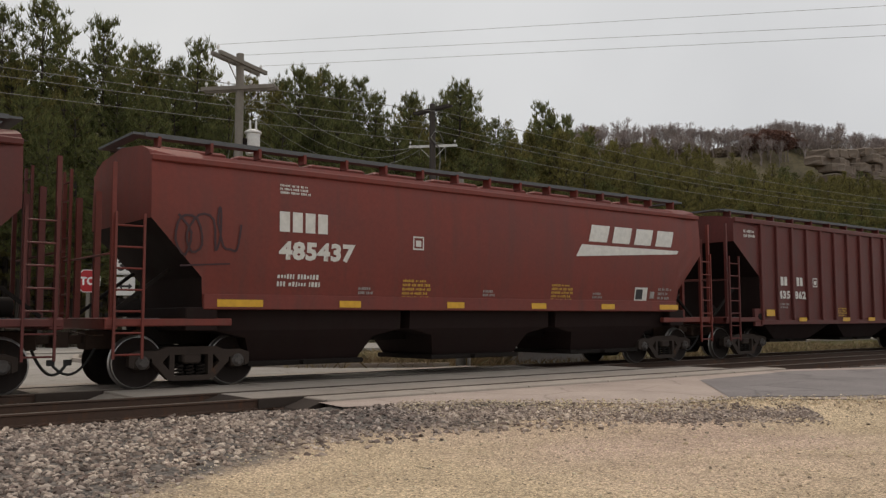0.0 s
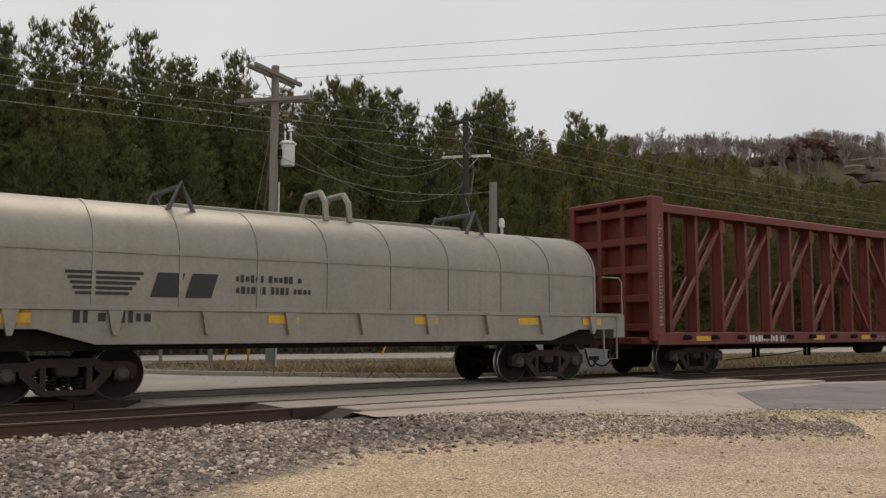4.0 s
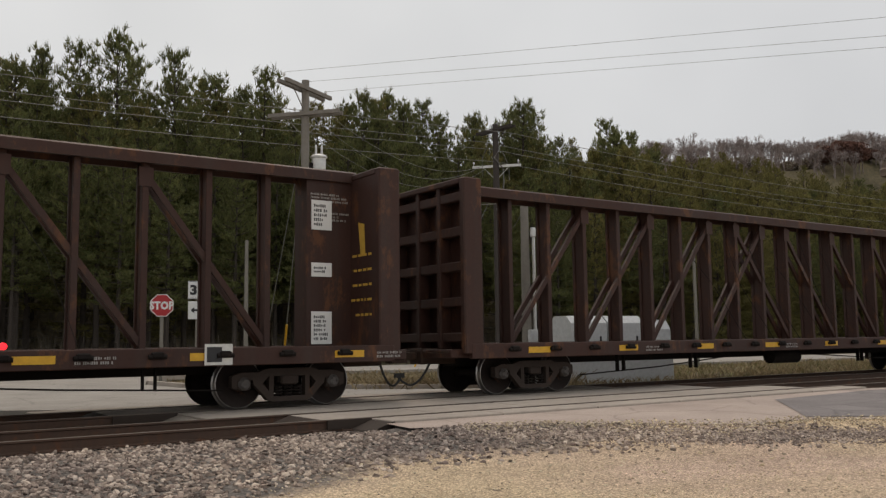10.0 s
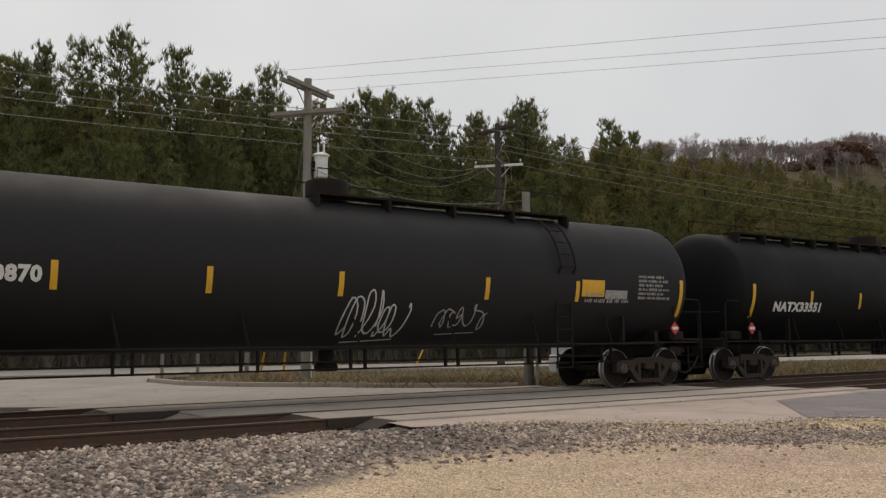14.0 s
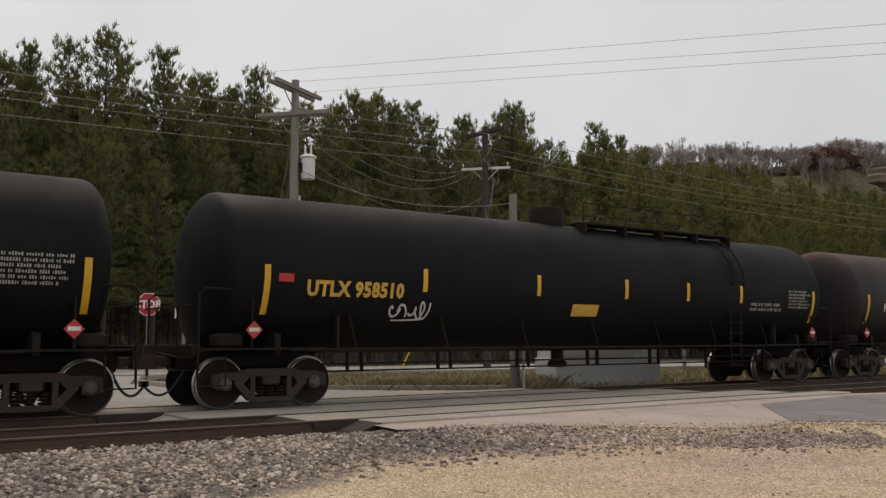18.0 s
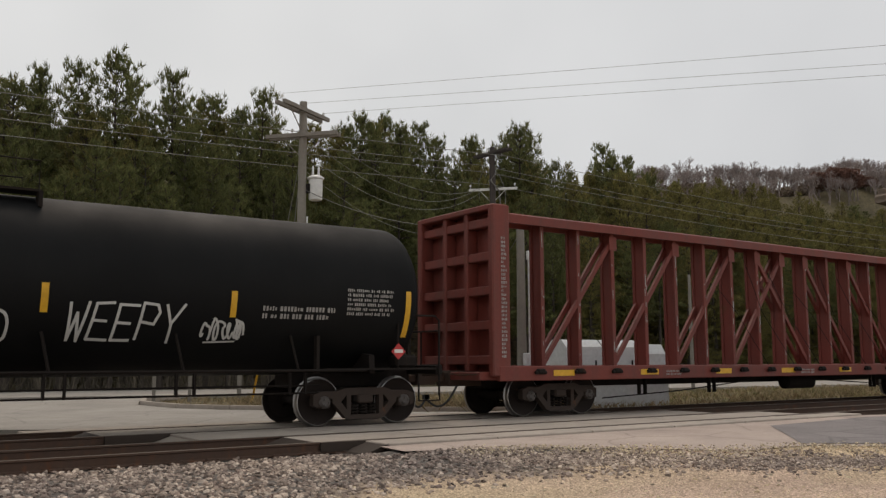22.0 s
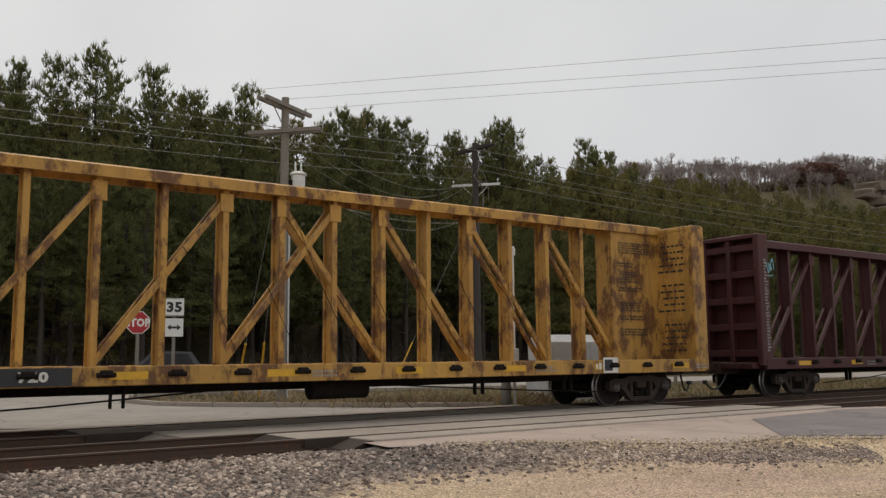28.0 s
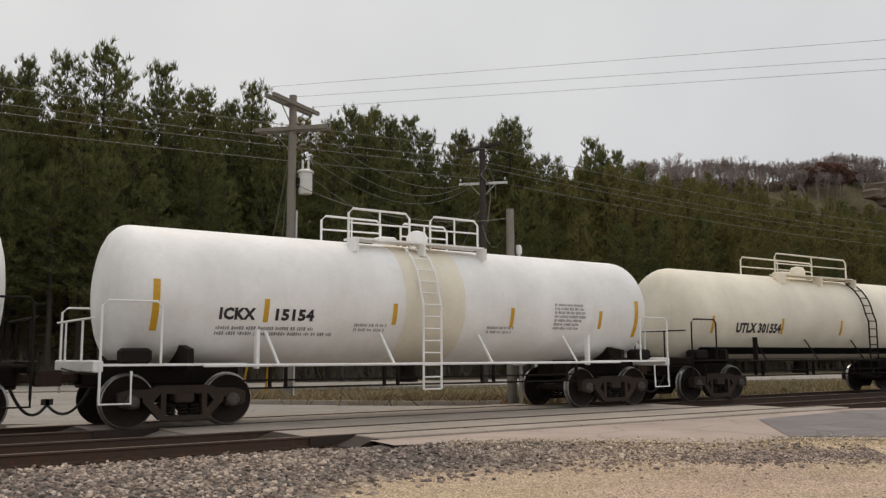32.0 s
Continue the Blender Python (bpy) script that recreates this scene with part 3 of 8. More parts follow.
def piece(car, text, x, z, w, h, fills, outline, side, seed, halo=None, lift=0.006, fat=None, glint=SPRAY_W, edge=0.1, lean=0.06):
    """A large sprayed work: fat interlocking letters that change colour from head to foot, with an outline, serif spurs and thin glints."""
    r = random.Random(seed)
    n = len(text)
    cw = w / n
    fat = fat or 0.15 * h + 0.12 * cw
    m = fat * 0.5 + edge * 0.5
    work = []
    for i, ch in enumerate(text):
        up, tilt, big = r.uniform(-0.02, 0.04) * h, lean + r.uniform(-0.08, 0.08), r.uniform(0.94, 1.04)
        place = lambda u, v: (x + m * 0.6 + (w - 1.2 * m) / n * (i + 0.02 + 0.96 * (u + tilt * v)), z + up + m + (h - 2 * m) * v * big)
        polys = [[(a + r.uniform(-0.03, 0.03) * cw, b + r.uniform(-0.03, 0.03) * h) for a, b in p] for p in letter(ch, place)]
        for p in list(polys):
            if r.random() < 0.5:
                a, b = p[-1]
                polys.append([(a, b), (a + r.choice((-0.2, 0.2)) * cw, b + r.uniform(-0.02, 0.05) * h)])
        smooth = []
        for p in polys:
            run = [p[0]]
            for k in range(1, len(p)):
                run.append(p[k])
                if k + 1 < len(p):
                    (xa, za), (xb, zb), (xc, zc) = p[k - 1], p[k], p[k + 1]
                    if (xb - xa) * (xc - xb) + (zb - za) * (zc - zb) < 0.25 * math.hypot(xb - xa, zb - za) * math.hypot(xc - xb, zc - zb):
                        smooth.append(run)
                        run = [p[k]]
            smooth.append(run)
        work.append([p for p in smooth if len(p) > 1])

    def lay(name, polys, mat, wid, li, lo=-9.0, hi=9.0):
        g = Geo()
        for number, p in enumerate(polys):
            run = [p[0]]
            for (xa, za), (xb, zb) in zip(p, p[1:]):
                k = max(1, int(math.hypot(xb - xa, zb - za) / 0.09))
                run += [(xa + (xb - xa) * j / k, za + (zb - za) * j / k) for j in range(1, k + 1)]
            part_run = []
            for q in run + [None]:
                if q is not None and z + lo * h <= q[1] <= z + hi * h:
                    part_run.append(q)
                    continue
                if len(part_run) > 1:
                    strip(g, part_run, wid, side, li + 0.0005 * number)
                part_run = []
        if g.v:
            tagged(part(name, g, mat, car), kind="stuff")

    for i, polys in enumerate(work):
        li = lift + 0.016 * (i % 2)
        if halo:
            lay("sprayed_halo", polys, halo, fat + edge + 0.14, lift - 0.006 + 0.0007 * i)
        lay("sprayed_outline", polys, outline, fat + edge, li)
        lay("sprayed_letter", polys, fills[0], fat, li + 0.004)
        for k, mat in enumerate(fills[1:]):
            top = 0.72 - 0.34 * k if len(fills) > 2 else 0.5
            lay("sprayed_shade", polys, mat, fat * 0.98, li + 0.0075 + 0.003 * k, -9.0, top + r.uniform(-0.05, 0.05))
        if glint:
            lay("sprayed_glint", [[(a - fat * 0.22, b + fat * 0.2) for a, b in p] for p in polys], glint, 0.022, li + 0.0135, 0.35)


def tag(car, text, x, z, w, h, mat, side, seed, wid=0.045):
    """A quick spray-can signature in one line width."""
    r = random.Random(seed)
    cw = w / len(text)
    for i, ch in enumerate(text):
        for p in letter(ch, lambda u, v: (x + cw * (i + 0.05 + 0.78 * u + 0.22 * v + r.uniform(-0.05, 0.05)), z + h * (v * 0.92 + r.uniform(0, 0.08)))):
            ribbon(car, p, wid, mat, side, 0.009 + 0.001 * (i % 2))


def open_tag(car, text, x, z, w, h, mat, ground_mat, side, seed, wid=0.055):
    """Hollow outlined letters."""
    piece(car, text, x, z, w, h, [ground_mat], mat, side, seed, None, 0.003, 0.22, None, wid * 2)


def acf_box(car, x, z, w, h, mat, side):
    for a, b, c, d in ((x, x + w, z, z + 0.03), (x, x + w, z + h - 0.03, z + h), (x, x + 0.03, z + 0.03, z + h - 0.03), (x + w - 0.03, x + w, z + 0.03, z + h - 0.03)):
        decal(car, "stencilled_frame", a, b, c, d, mat, side)
    decal(car, "stencilled_code", x + w * 0.25, x + w * 0.75, z + h * 0.25, z + h * 0.7, mat, side)


def load_box(car, x, z, side, w=0.55, h=0.3):
    decal(car, "data_panel", x, x + w, z, z + h, TXT_W, side)
    decal(car, "data_panel_inset", x + 0.04, x + w * 0.62, z + 0.05, z + h - 0.05, TXT_K, side, 0.009)


# --- covered hoppers ---
def hopper_body(car, half, cut, prof, mat, dark, name="body"):
    """cut: (distance from the middle, height of the body's underside) from the end inwards."""
    g = Geo()
    zs = [z for _, z in prof]
    n = 14
    grid = [z for _, z in prof]
    xs = [-c[0] for c in cut] + [c[0] for c in reversed(cut)]
    zl = [c[1] for c in cut] + [c[1] for c in reversed(cut)]
    rings = []
    for x, z0 in zip(xs, zl):
        half_pts = []
        for u in np.linspace(0, 1, n):
            # heights spread evenly between underside and crown
            z = z0 + (zs[-1] - z0) * u
            half_pts.append((float(np.interp(z, zs, [w for w, _ in prof])), float(z)))
        # keep the eave as a crease
        ring = [(x, -w, z) for w, z in half_pts] + [(x, w, z) for w, z in reversed(half_pts)]
        rings.append(ring)
    g.rings(rings)
    # slope sheets and underside take the darker colour, their shade painted in
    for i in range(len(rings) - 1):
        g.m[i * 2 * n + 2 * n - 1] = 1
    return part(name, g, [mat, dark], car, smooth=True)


def end_gear(car, half, length, mat, z_top, side_y=1.5, brace=True):
    """Platform, posts, ladders and end sill at both ends."""
    for s in (-1, 1):
        e = s * (length / 2 - 0.42)
        g = Geo()
        g.box(min(e, e - s * 0.22), max(e, e - s * 0.22), -side_y, side_y, 1.04, 1.24, 0.02)
        part("end_sill", g, mat, car)
        part("end_platform", Geo().box(min(e - s * 0.22, e - s * 1.0), max(e - s * 0.22, e - s * 1.0), -1.3, 1.3, 1.18, 1.23), GRATE, car)
        for y in (-side_y + 0.06, side_y - 0.06):
            part("corner_post", Geo().box(e - s * 0.12 - 0.035, e - s * 0.12 + 0.035, y - 0.04, y + 0.04, 1.2, z_top - 0.15), mat, car)
            part("side_sill", Geo().box(min(e, s * half * 0.8), max(e, s * half * 0.8), y - 0.07, y + 0.07, 1.09, 1.22, 0.015), mat, car)
        for y in (-0.55, 0.55):
            part("end_post", Geo().box(e - s * 0.14 - 0.05, e - s * 0.14 + 0.05, y - 0.05, y + 0.05, 1.2, z_top - 0.55), mat, car)
        part("end_rail", Geo().tube([(e - s * 0.05, -side_y, 2.3), (e - s * 0.05, side_y, 2.3)], 0.02, 6), mat, car)
        x1, x2 = e - s * 0.14, e - s * 0.62
        g = Geo()
        for x in (x1, x2):
            g.beam((x, -side_y - 0.03, 0.55), (x, -side_y - 0.03, 3.0), 0.045, 0.04)
        part("ladder", g, mat, car)
        for i in range(7):
            part("rung", Geo().tube([(x1, -side_y - 0.03, 0.62 + 0.36 * i), (x2, -side_y - 0.03, 0.62 + 0.36 * i)], 0.018, 5), mat, car)
        ladder(car, e - s * 0.02, 0.9, 1.2, z_top, 0.45, mat, 8, "y")
        # slanting slope-sheet braces and brake gear on the platform
        if brace:
            for y in (-0.9, 0.9):
                part("brace", Geo().beam((e - s * 0.2, y, 1.25), (e - s * 1.3, y, 2.1), 0.06, 0.06), STEEL, car)
            part("brake_cylinder", Geo().lathe([(0.05, 0), (0.17, 0.02), (0.17, 0.42), (0.05, 0.46)], 14, "x", (e - s * 0.75 - 0.2, -0.35, 1.42)), STEEL, car, smooth=True)


def bays(car, tops, bot_half, z_top, z_bot, mat, y_top=1.3, y_bot=0.5, skirt=None):
    for a, b in tops:
        c = (a + b) / 2
        ring = lambda x0, x1, y, z: [(x0, -y, z), (x1, -y, z), (x1, y, z), (x0, y, z)]
        g = Geo()
        rs = [ring(a, b, y_top, z_top)]
        if skirt:
            rs += [ring(a, b, y_top - 0.03, skirt), ring(c - bot_half - 0.22, c + bot_half + 0.22, y_top - 0.1, skirt - 0.14)]
        rs.append(ring(c - bot_half, c + bot_half, y_bot * 1.9, z_bot))
        g.rings(rs)
        part("hopper_bay", g, mat, car)
        g = Geo()
        g.box(c - bot_half - 0.1, c + bot_half + 0.1, -1.05, 1.05, z_bot - 0.1, z_bot, 0.02)
        g.tube([(c - 0.15, -1.2, z_bot - 0.05), (c - 0.15, 1.2, z_bot - 0.05)], 0.045, 6)
        part("outlet_gate", g, STEEL, car)


def roof_walk(car, half, z, y, mat, post_mat, n, post_z):
    for s in (-1, 1):
        g = Geo()
        g.box(-half, half, s * y - 0.17, s * y + 0.17, z - 0.03, z + 0.012)
        g.box(-half, half, s * (y + 0.17) - 0.012, s * (y + 0.17) + 0.012, z - 0.05, z + 0.03)
        part("running_board", g, mat, car)
        for i in range(n):
            x = -half + 0.25 + (2 * half - 0.5) * i / (n - 1)
            part("bracket", Geo().box(x - 0.028, x + 0.028, s * (y + 0.1) - 0.12, s * (y + 0.1) + 0.12, post_z, z - 0.03), post_mat, car)
    for s in (-1, 1):
        part("end_walk", Geo().box(min(s * half, s * (half + 0.22)), max(s * half, s * (half + 0.22)), -y - 0.17, y + 0.17, z - 0.03, z + 0.012), mat, car)
    for i in range(9):
        x = -half * 0.85 + half * 1.7 * i / 8
        part("roof_hatch", Geo().box(x - 0.7, x + 0.7, -0.32, 0.32, post_z - 0.05, post_z + 0.16, 0.04), post_mat, car)


def smooth_hopper(label, length, trucks, mat, dark, curved, walk_mat=GRATE, bowls=False):
    car = car_thing(label, "hopper car", length, trucks, "covered_hopper")
    half = length / 2 - (0.7 if trucks > 7 else 0.85 if curved else 1.12)
    if curved:
        cut = [(half, 3.3), (half - 0.25, 3.0), (half - 0.62, 2.62), (half - 0.9, 2.25), (half - 1.05, 1.9), (half - 1.1, 1.44), (half - 1.35, 1.42)]
    else:
        cut = [(half, 2.94), (half - 0.95, 1.95), (half - 1.0, 1.42), (half - 1.2, 1.41)]
    prof = [(1.46, 1.40), (1.47, 1.62), (1.55, 2.1), (1.6, 2.7), (1.6, 3.3), (1.55, 3.98), (1.35, 4.18), (0.9, 4.30), (0.35, 4.36), (0.0, 4.37)]
    hopper_body(car, half, cut, prof, mat, dark)
    part("side_sill", Geo().box(-half + 1.0, half - 1.0, -1.52, -1.44, 1.38, 1.66, 0.015), mat, car)
    part("side_sill", Geo().box(-half + 1.0, half - 1.0, 1.44, 1.52, 1.38, 1.66, 0.015), mat, car)
    part("eave_strip", Geo().box(-half, half, -1.60, -1.50, 3.93, 4.05, 0.02), mat, car)
    part("eave_strip", Geo().box(-half, half, 1.50, 1.60, 3.93, 4.05, 0.02), mat, car)
    part("centre_sill", Geo().box(-length / 2 + 1.4, length / 2 - 1.4, -0.2, 0.2, 0.75, 1.2), STEEL, car)
    third = (half - 1.2) * 2 / 3
    if bowls:
        for x in (-5.1, -1.7, 1.7, 5.1):
            part("outlet_bowl", Geo().lathe([(1.4, 1.42), (1.38, 1.0), (0.95, 0.66), (0.42, 0.48), (0.3, 0.36), (0.05, 0.34)], 24, "z", (x, 0, 0)), BOWL, car, smooth=True)
            part("outlet_gate", Geo().lathe([(0.12, -0.32), (0.2, -0.3), (0.2, 0.3), (0.12, 0.32)], 10, "x", (x, -0.75, 0.42)), STEEL, car, smooth=True)
        part("discharge_pipe", Geo().tube([(-7.0, -0.95, 0.5), (-6.2, -0.95, 0.4), (6.2, -0.95, 0.4), (7.0, -0.95, 0.5)], 0.055, 8), STEEL, car, smooth=True)
        for x in (-6.4, -3.6, -3.2, 0.0, 0.35, 3.3, 3.7, 6.4):
            part("pipe_hanger", Geo().box(x - 0.025, x + 0.025, -1.02, -0.88, 0.36, 1.2), STEEL, car)
    else:
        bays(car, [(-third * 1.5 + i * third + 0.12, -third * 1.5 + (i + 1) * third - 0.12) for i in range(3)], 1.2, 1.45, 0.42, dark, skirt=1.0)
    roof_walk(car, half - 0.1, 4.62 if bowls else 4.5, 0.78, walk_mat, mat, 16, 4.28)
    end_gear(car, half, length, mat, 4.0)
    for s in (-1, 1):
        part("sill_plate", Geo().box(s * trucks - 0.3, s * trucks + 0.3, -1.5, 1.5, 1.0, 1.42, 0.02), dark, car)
    return car, half


def ribbed_hopper(label, length, trucks, mat, dark, ribs, z_cut=(3.34, 2.38), bottom=1.48, bay_z=0.55):
    car = car_thing(label, "hopper car", length, trucks, "covered_hopper")
    half = length / 2 - 0.9
    ze, zi = z_cut
    inset = 1.28
    cut = [(half, ze), (half - inset, zi), (half - inset - 0.04, bottom + 0.02), (half - inset - 0.2, bottom + 0.01)]
    prof = [(1.47, bottom), (1.48, 4.1), (1.46, 4.14), (1.0, 4.24), (0.4, 4.30), (0, 4.31)]
    hopper_body(car, half, cut, prof, mat, RED_SHADED if dark is RED_SHADED else GREY_SHADED)
    for s in (-1, 1):
        part("side_sill", Geo().box(-half + inset, half - inset, s * 1.5 - 0.04, s * 1.5 + 0.04, bottom - 0.04, bottom + 0.1, 0.01), mat, car)
        part("top_chord", Geo().box(-half, half, s * 1.5 - 0.05, s * 1.5 + 0.05, 4.02, 4.16, 0.015), mat, car)
        for i in range(ribs):
            x = -half + inset + 0.08 + (2 * half - 2 * inset - 0.16) * i / (ribs - 1)
            part("side_post", Geo().box(x - 0.055, x + 0.055, s * 1.515 - 0.05, s * 1.515 + 0.05, bottom + 0.1, 4.02, 0.015), mat, car)
    part("centre_sill", Geo().box(-length / 2 + 1.4, length / 2 - 1.4, -0.2, 0.2, 0.75, 1.2), STEEL, car)
    w = (half - inset - 0.1) * 2 / 3
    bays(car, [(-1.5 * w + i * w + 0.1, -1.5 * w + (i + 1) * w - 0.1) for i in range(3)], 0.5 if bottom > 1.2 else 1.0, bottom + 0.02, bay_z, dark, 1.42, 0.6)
    roof_walk(car, half - 0.1, 4.42, 0.95, GRATE if mat not in (BEIGE, PALE_GREY, GREY) else mat, mat, 14, 4.16)
    end_gear(car, half, length, GREY_GRIMY if mat in (GREY, PALE_GREY) else mat, 4.1)
    for s in (-1, 1):
        x = s * (half - inset)
        part("bolster_gusset", Geo().prism([(x - 0.32, 1.48), (x - 0.3, 0.96), (x + 0.1, 0.96), (x + 0.3, 1.48)], "y", -1.5, -1.42), mat, car)
        part("bolster_gusset", Geo().prism([(x - 0.32, 1.48), (x - 0.3, 0.96), (x + 0.1, 0.96), (x + 0.3, 1.48)], "y", 1.42, 1.5), mat, car)
        # no opening is cut: a dark disc paints the hole's shade on the plate
        part("gusset_hole_disc", Geo().lathe([(0.02, -1.512), (0.1, -1.512), (0.1, -1.49), (0.02, -1.49)], 12, "y", (x - 0.05, 0, 1.24)), STEEL, car)
    return car, half


# --- centre-beam flat cars ---
def centerbeam(label, length, trucks, mat, panel=1.9, post_mat=None, sheet=1.9, shift=0.0):
    car = car_thing(label, "flat car", length, trucks, "centerbeam_flatcar")
    pm = post_mat or mat
    half = length / 2 - 1.15
    part("deck", Geo().box(-half, half, -1.38, 1.38, 0.98, 1.06), mat, car)
    for s in (-1, 1):
        part("side_sill", Geo().box(-half - 0.2, half + 0.2, s * 1.44 - 0.06, s * 1.44 + 0.06, 0.80, 1.12, 0.015), mat, car)
    part("centre_sill", Geo().box(-length / 2 + 1.4, length / 2 - 1.4, -0.25, 0.25, 0.62, 0.98), STEEL, car)
    part("top_chord", Geo().prism([(-0.36, 4.46), (-0.36, 4.66), (-0.3, 4.70), (0, 4.73), (0.3, 4.70), (0.36, 4.66), (0.36, 4.46), (0.3, 4.46), (0.24, 4.56), (-0.24, 4.56), (-0.3, 4.46)], "x", -half, half), mat, car)
    for s in (-1, 1):
        x = s * half
        a, b = min(x, x - s * 0.1), max(x, x - s * 0.1)
        part("bulkhead_sheet", Geo().box(a, b, -1.32, 1.32, 1.06, 4.5), mat, car)
        for y in (-1, 1):
            part("bulkhead_post", Geo().box(min(x + s * 0.36, x - s * 0.12), max(x + s * 0.36, x - s * 0.12), y * 1.4 - 0.09, y * 1.4 + 0.09, 0.9, 4.62, 0.03), mat, car)
            part("bulkhead_post", Geo().box(min(x + s * 0.3, x), max(x + s * 0.3, x), y * 0.42 - 0.07, y * 0.42 + 0.07, 1.0, 4.54, 0.02), mat, car)
        for i in range(5):
            z = 1.15 + 0.75 * i
            part("bulkhead_rib", Geo().box(min(x + s * 0.27, x), max(x + s * 0.27, x), -1.32, 1.32, z, z + 0.2, 0.02), mat, car)
        part("bulkhead_cap", Geo().box(min(x + s * 0.36, x - s * 0.12), max(x + s * 0.36, x - s * 0.12), -1.32, 1.32, 4.5, 4.62, 0.02), mat, car)
        if s > 0:
            part("end_panel", Geo().box(min(x - s * 0.1, x - s * sheet), max(x - s * 0.1, x - s * sheet), -0.28, 0.28, 1.06, 4.53), mat, car)
        part("end_sill", Geo().box(min(x, x + s * 0.6), max(x, x + s * 0.6), -1.3, 1.3, 0.82, 1.0, 0.02), mat, car)
    n = 16
    x1 = half - panel
    px = [shift - x1 + 2 * x1 * i / (n - 1) for i in range(n)]
    step = px[1] - px[0]
    for x in [px[0] - step] + px:
        g = Geo()
        g.box(x - 0.06, x + 0.06, -0.21, -0.13, 1.06, 4.53, 0.01)
        g.box(x - 0.06, x + 0.06, 0.13, 0.21, 1.06, 4.53, 0.01)
        g.box(x - 0.02, x + 0.02, -0.13, 0.13, 1.06, 4.53)
        part("post", g, pm, car)
    # diagonals rise towards the middle, two bays each, and cross there
    for i in range(n // 4):
        for d in (-1, 1):
            a = shift + d * step * (2 * i - 0.5)
            b = a + d * step * 2
            for y in (-0.15, 0.15):
                part("diagonal", Geo().beam((a, y + 0.012 * d, 4.3), (b, y + 0.012 * d, 1.15), 0.11, 0.08, (0, 1, 0)), pm, car)
            part("gusset", Geo().box(a - 0.13, a + 0.13, -0.235, -0.215, 4.05, 4.4), pm, car)
    m = 18
    for i in range(m):
        x = -half + 0.9 + (2 * half - 1.8) * i / (m - 1)
        part("winch", Geo().box(x - 0.1, x + 0.1, -1.6, -1.48, 0.96, 1.06, 0.02).tube([(x - 0.15, -1.54, 0.98), (x + 0.15, -1.54, 0.98)], 0.04, 8), STEEL, car)
    # straps and cables that hang between chord and deck
    for i in range(5, 12):
        x = px[i] + 0.3
        part("cable", Geo().tube([(x, -0.35, 4.3 - 0.5 * (i % 3)), (x + 0.35, -0.7, 2.6), (x + 0.75, -1.4, 1.1)], 0.008, 4), STEEL, car)
    for x in (-trucks + 2.6, -trucks + 5.2, trucks - 5.2, trucks - 2.6):
        for u in (-0.105, 0.105):
            part("rod_hanger", Geo().box(x + u - 0.015, x + u + 0.015, -1.2, -1.1, 0.42, 0.82), STEEL, car)
    part("brake_rod", Geo().tube([(-trucks + 1.3, -1.1, 0.36), (-trucks + 4, -1.1, 0.48), (-1.5, -0.6, 0.68)], 0.016, 5), STEEL, car)
    part("brake_rod", Geo().tube([(trucks - 1.3, -1.1, 0.36), (trucks - 4, -1.1, 0.48), (1.5, -0.6, 0.68)], 0.016, 5), STEEL, car)
    part("air_reservoir", Geo().lathe([(0.05, -0.7), (0.2, -0.62), (0.2, 0.62), (0.05, 0.7)], 14, "x", (0.6, -0.7, 0.62)), STEEL, car, smooth=True)
    return car, half


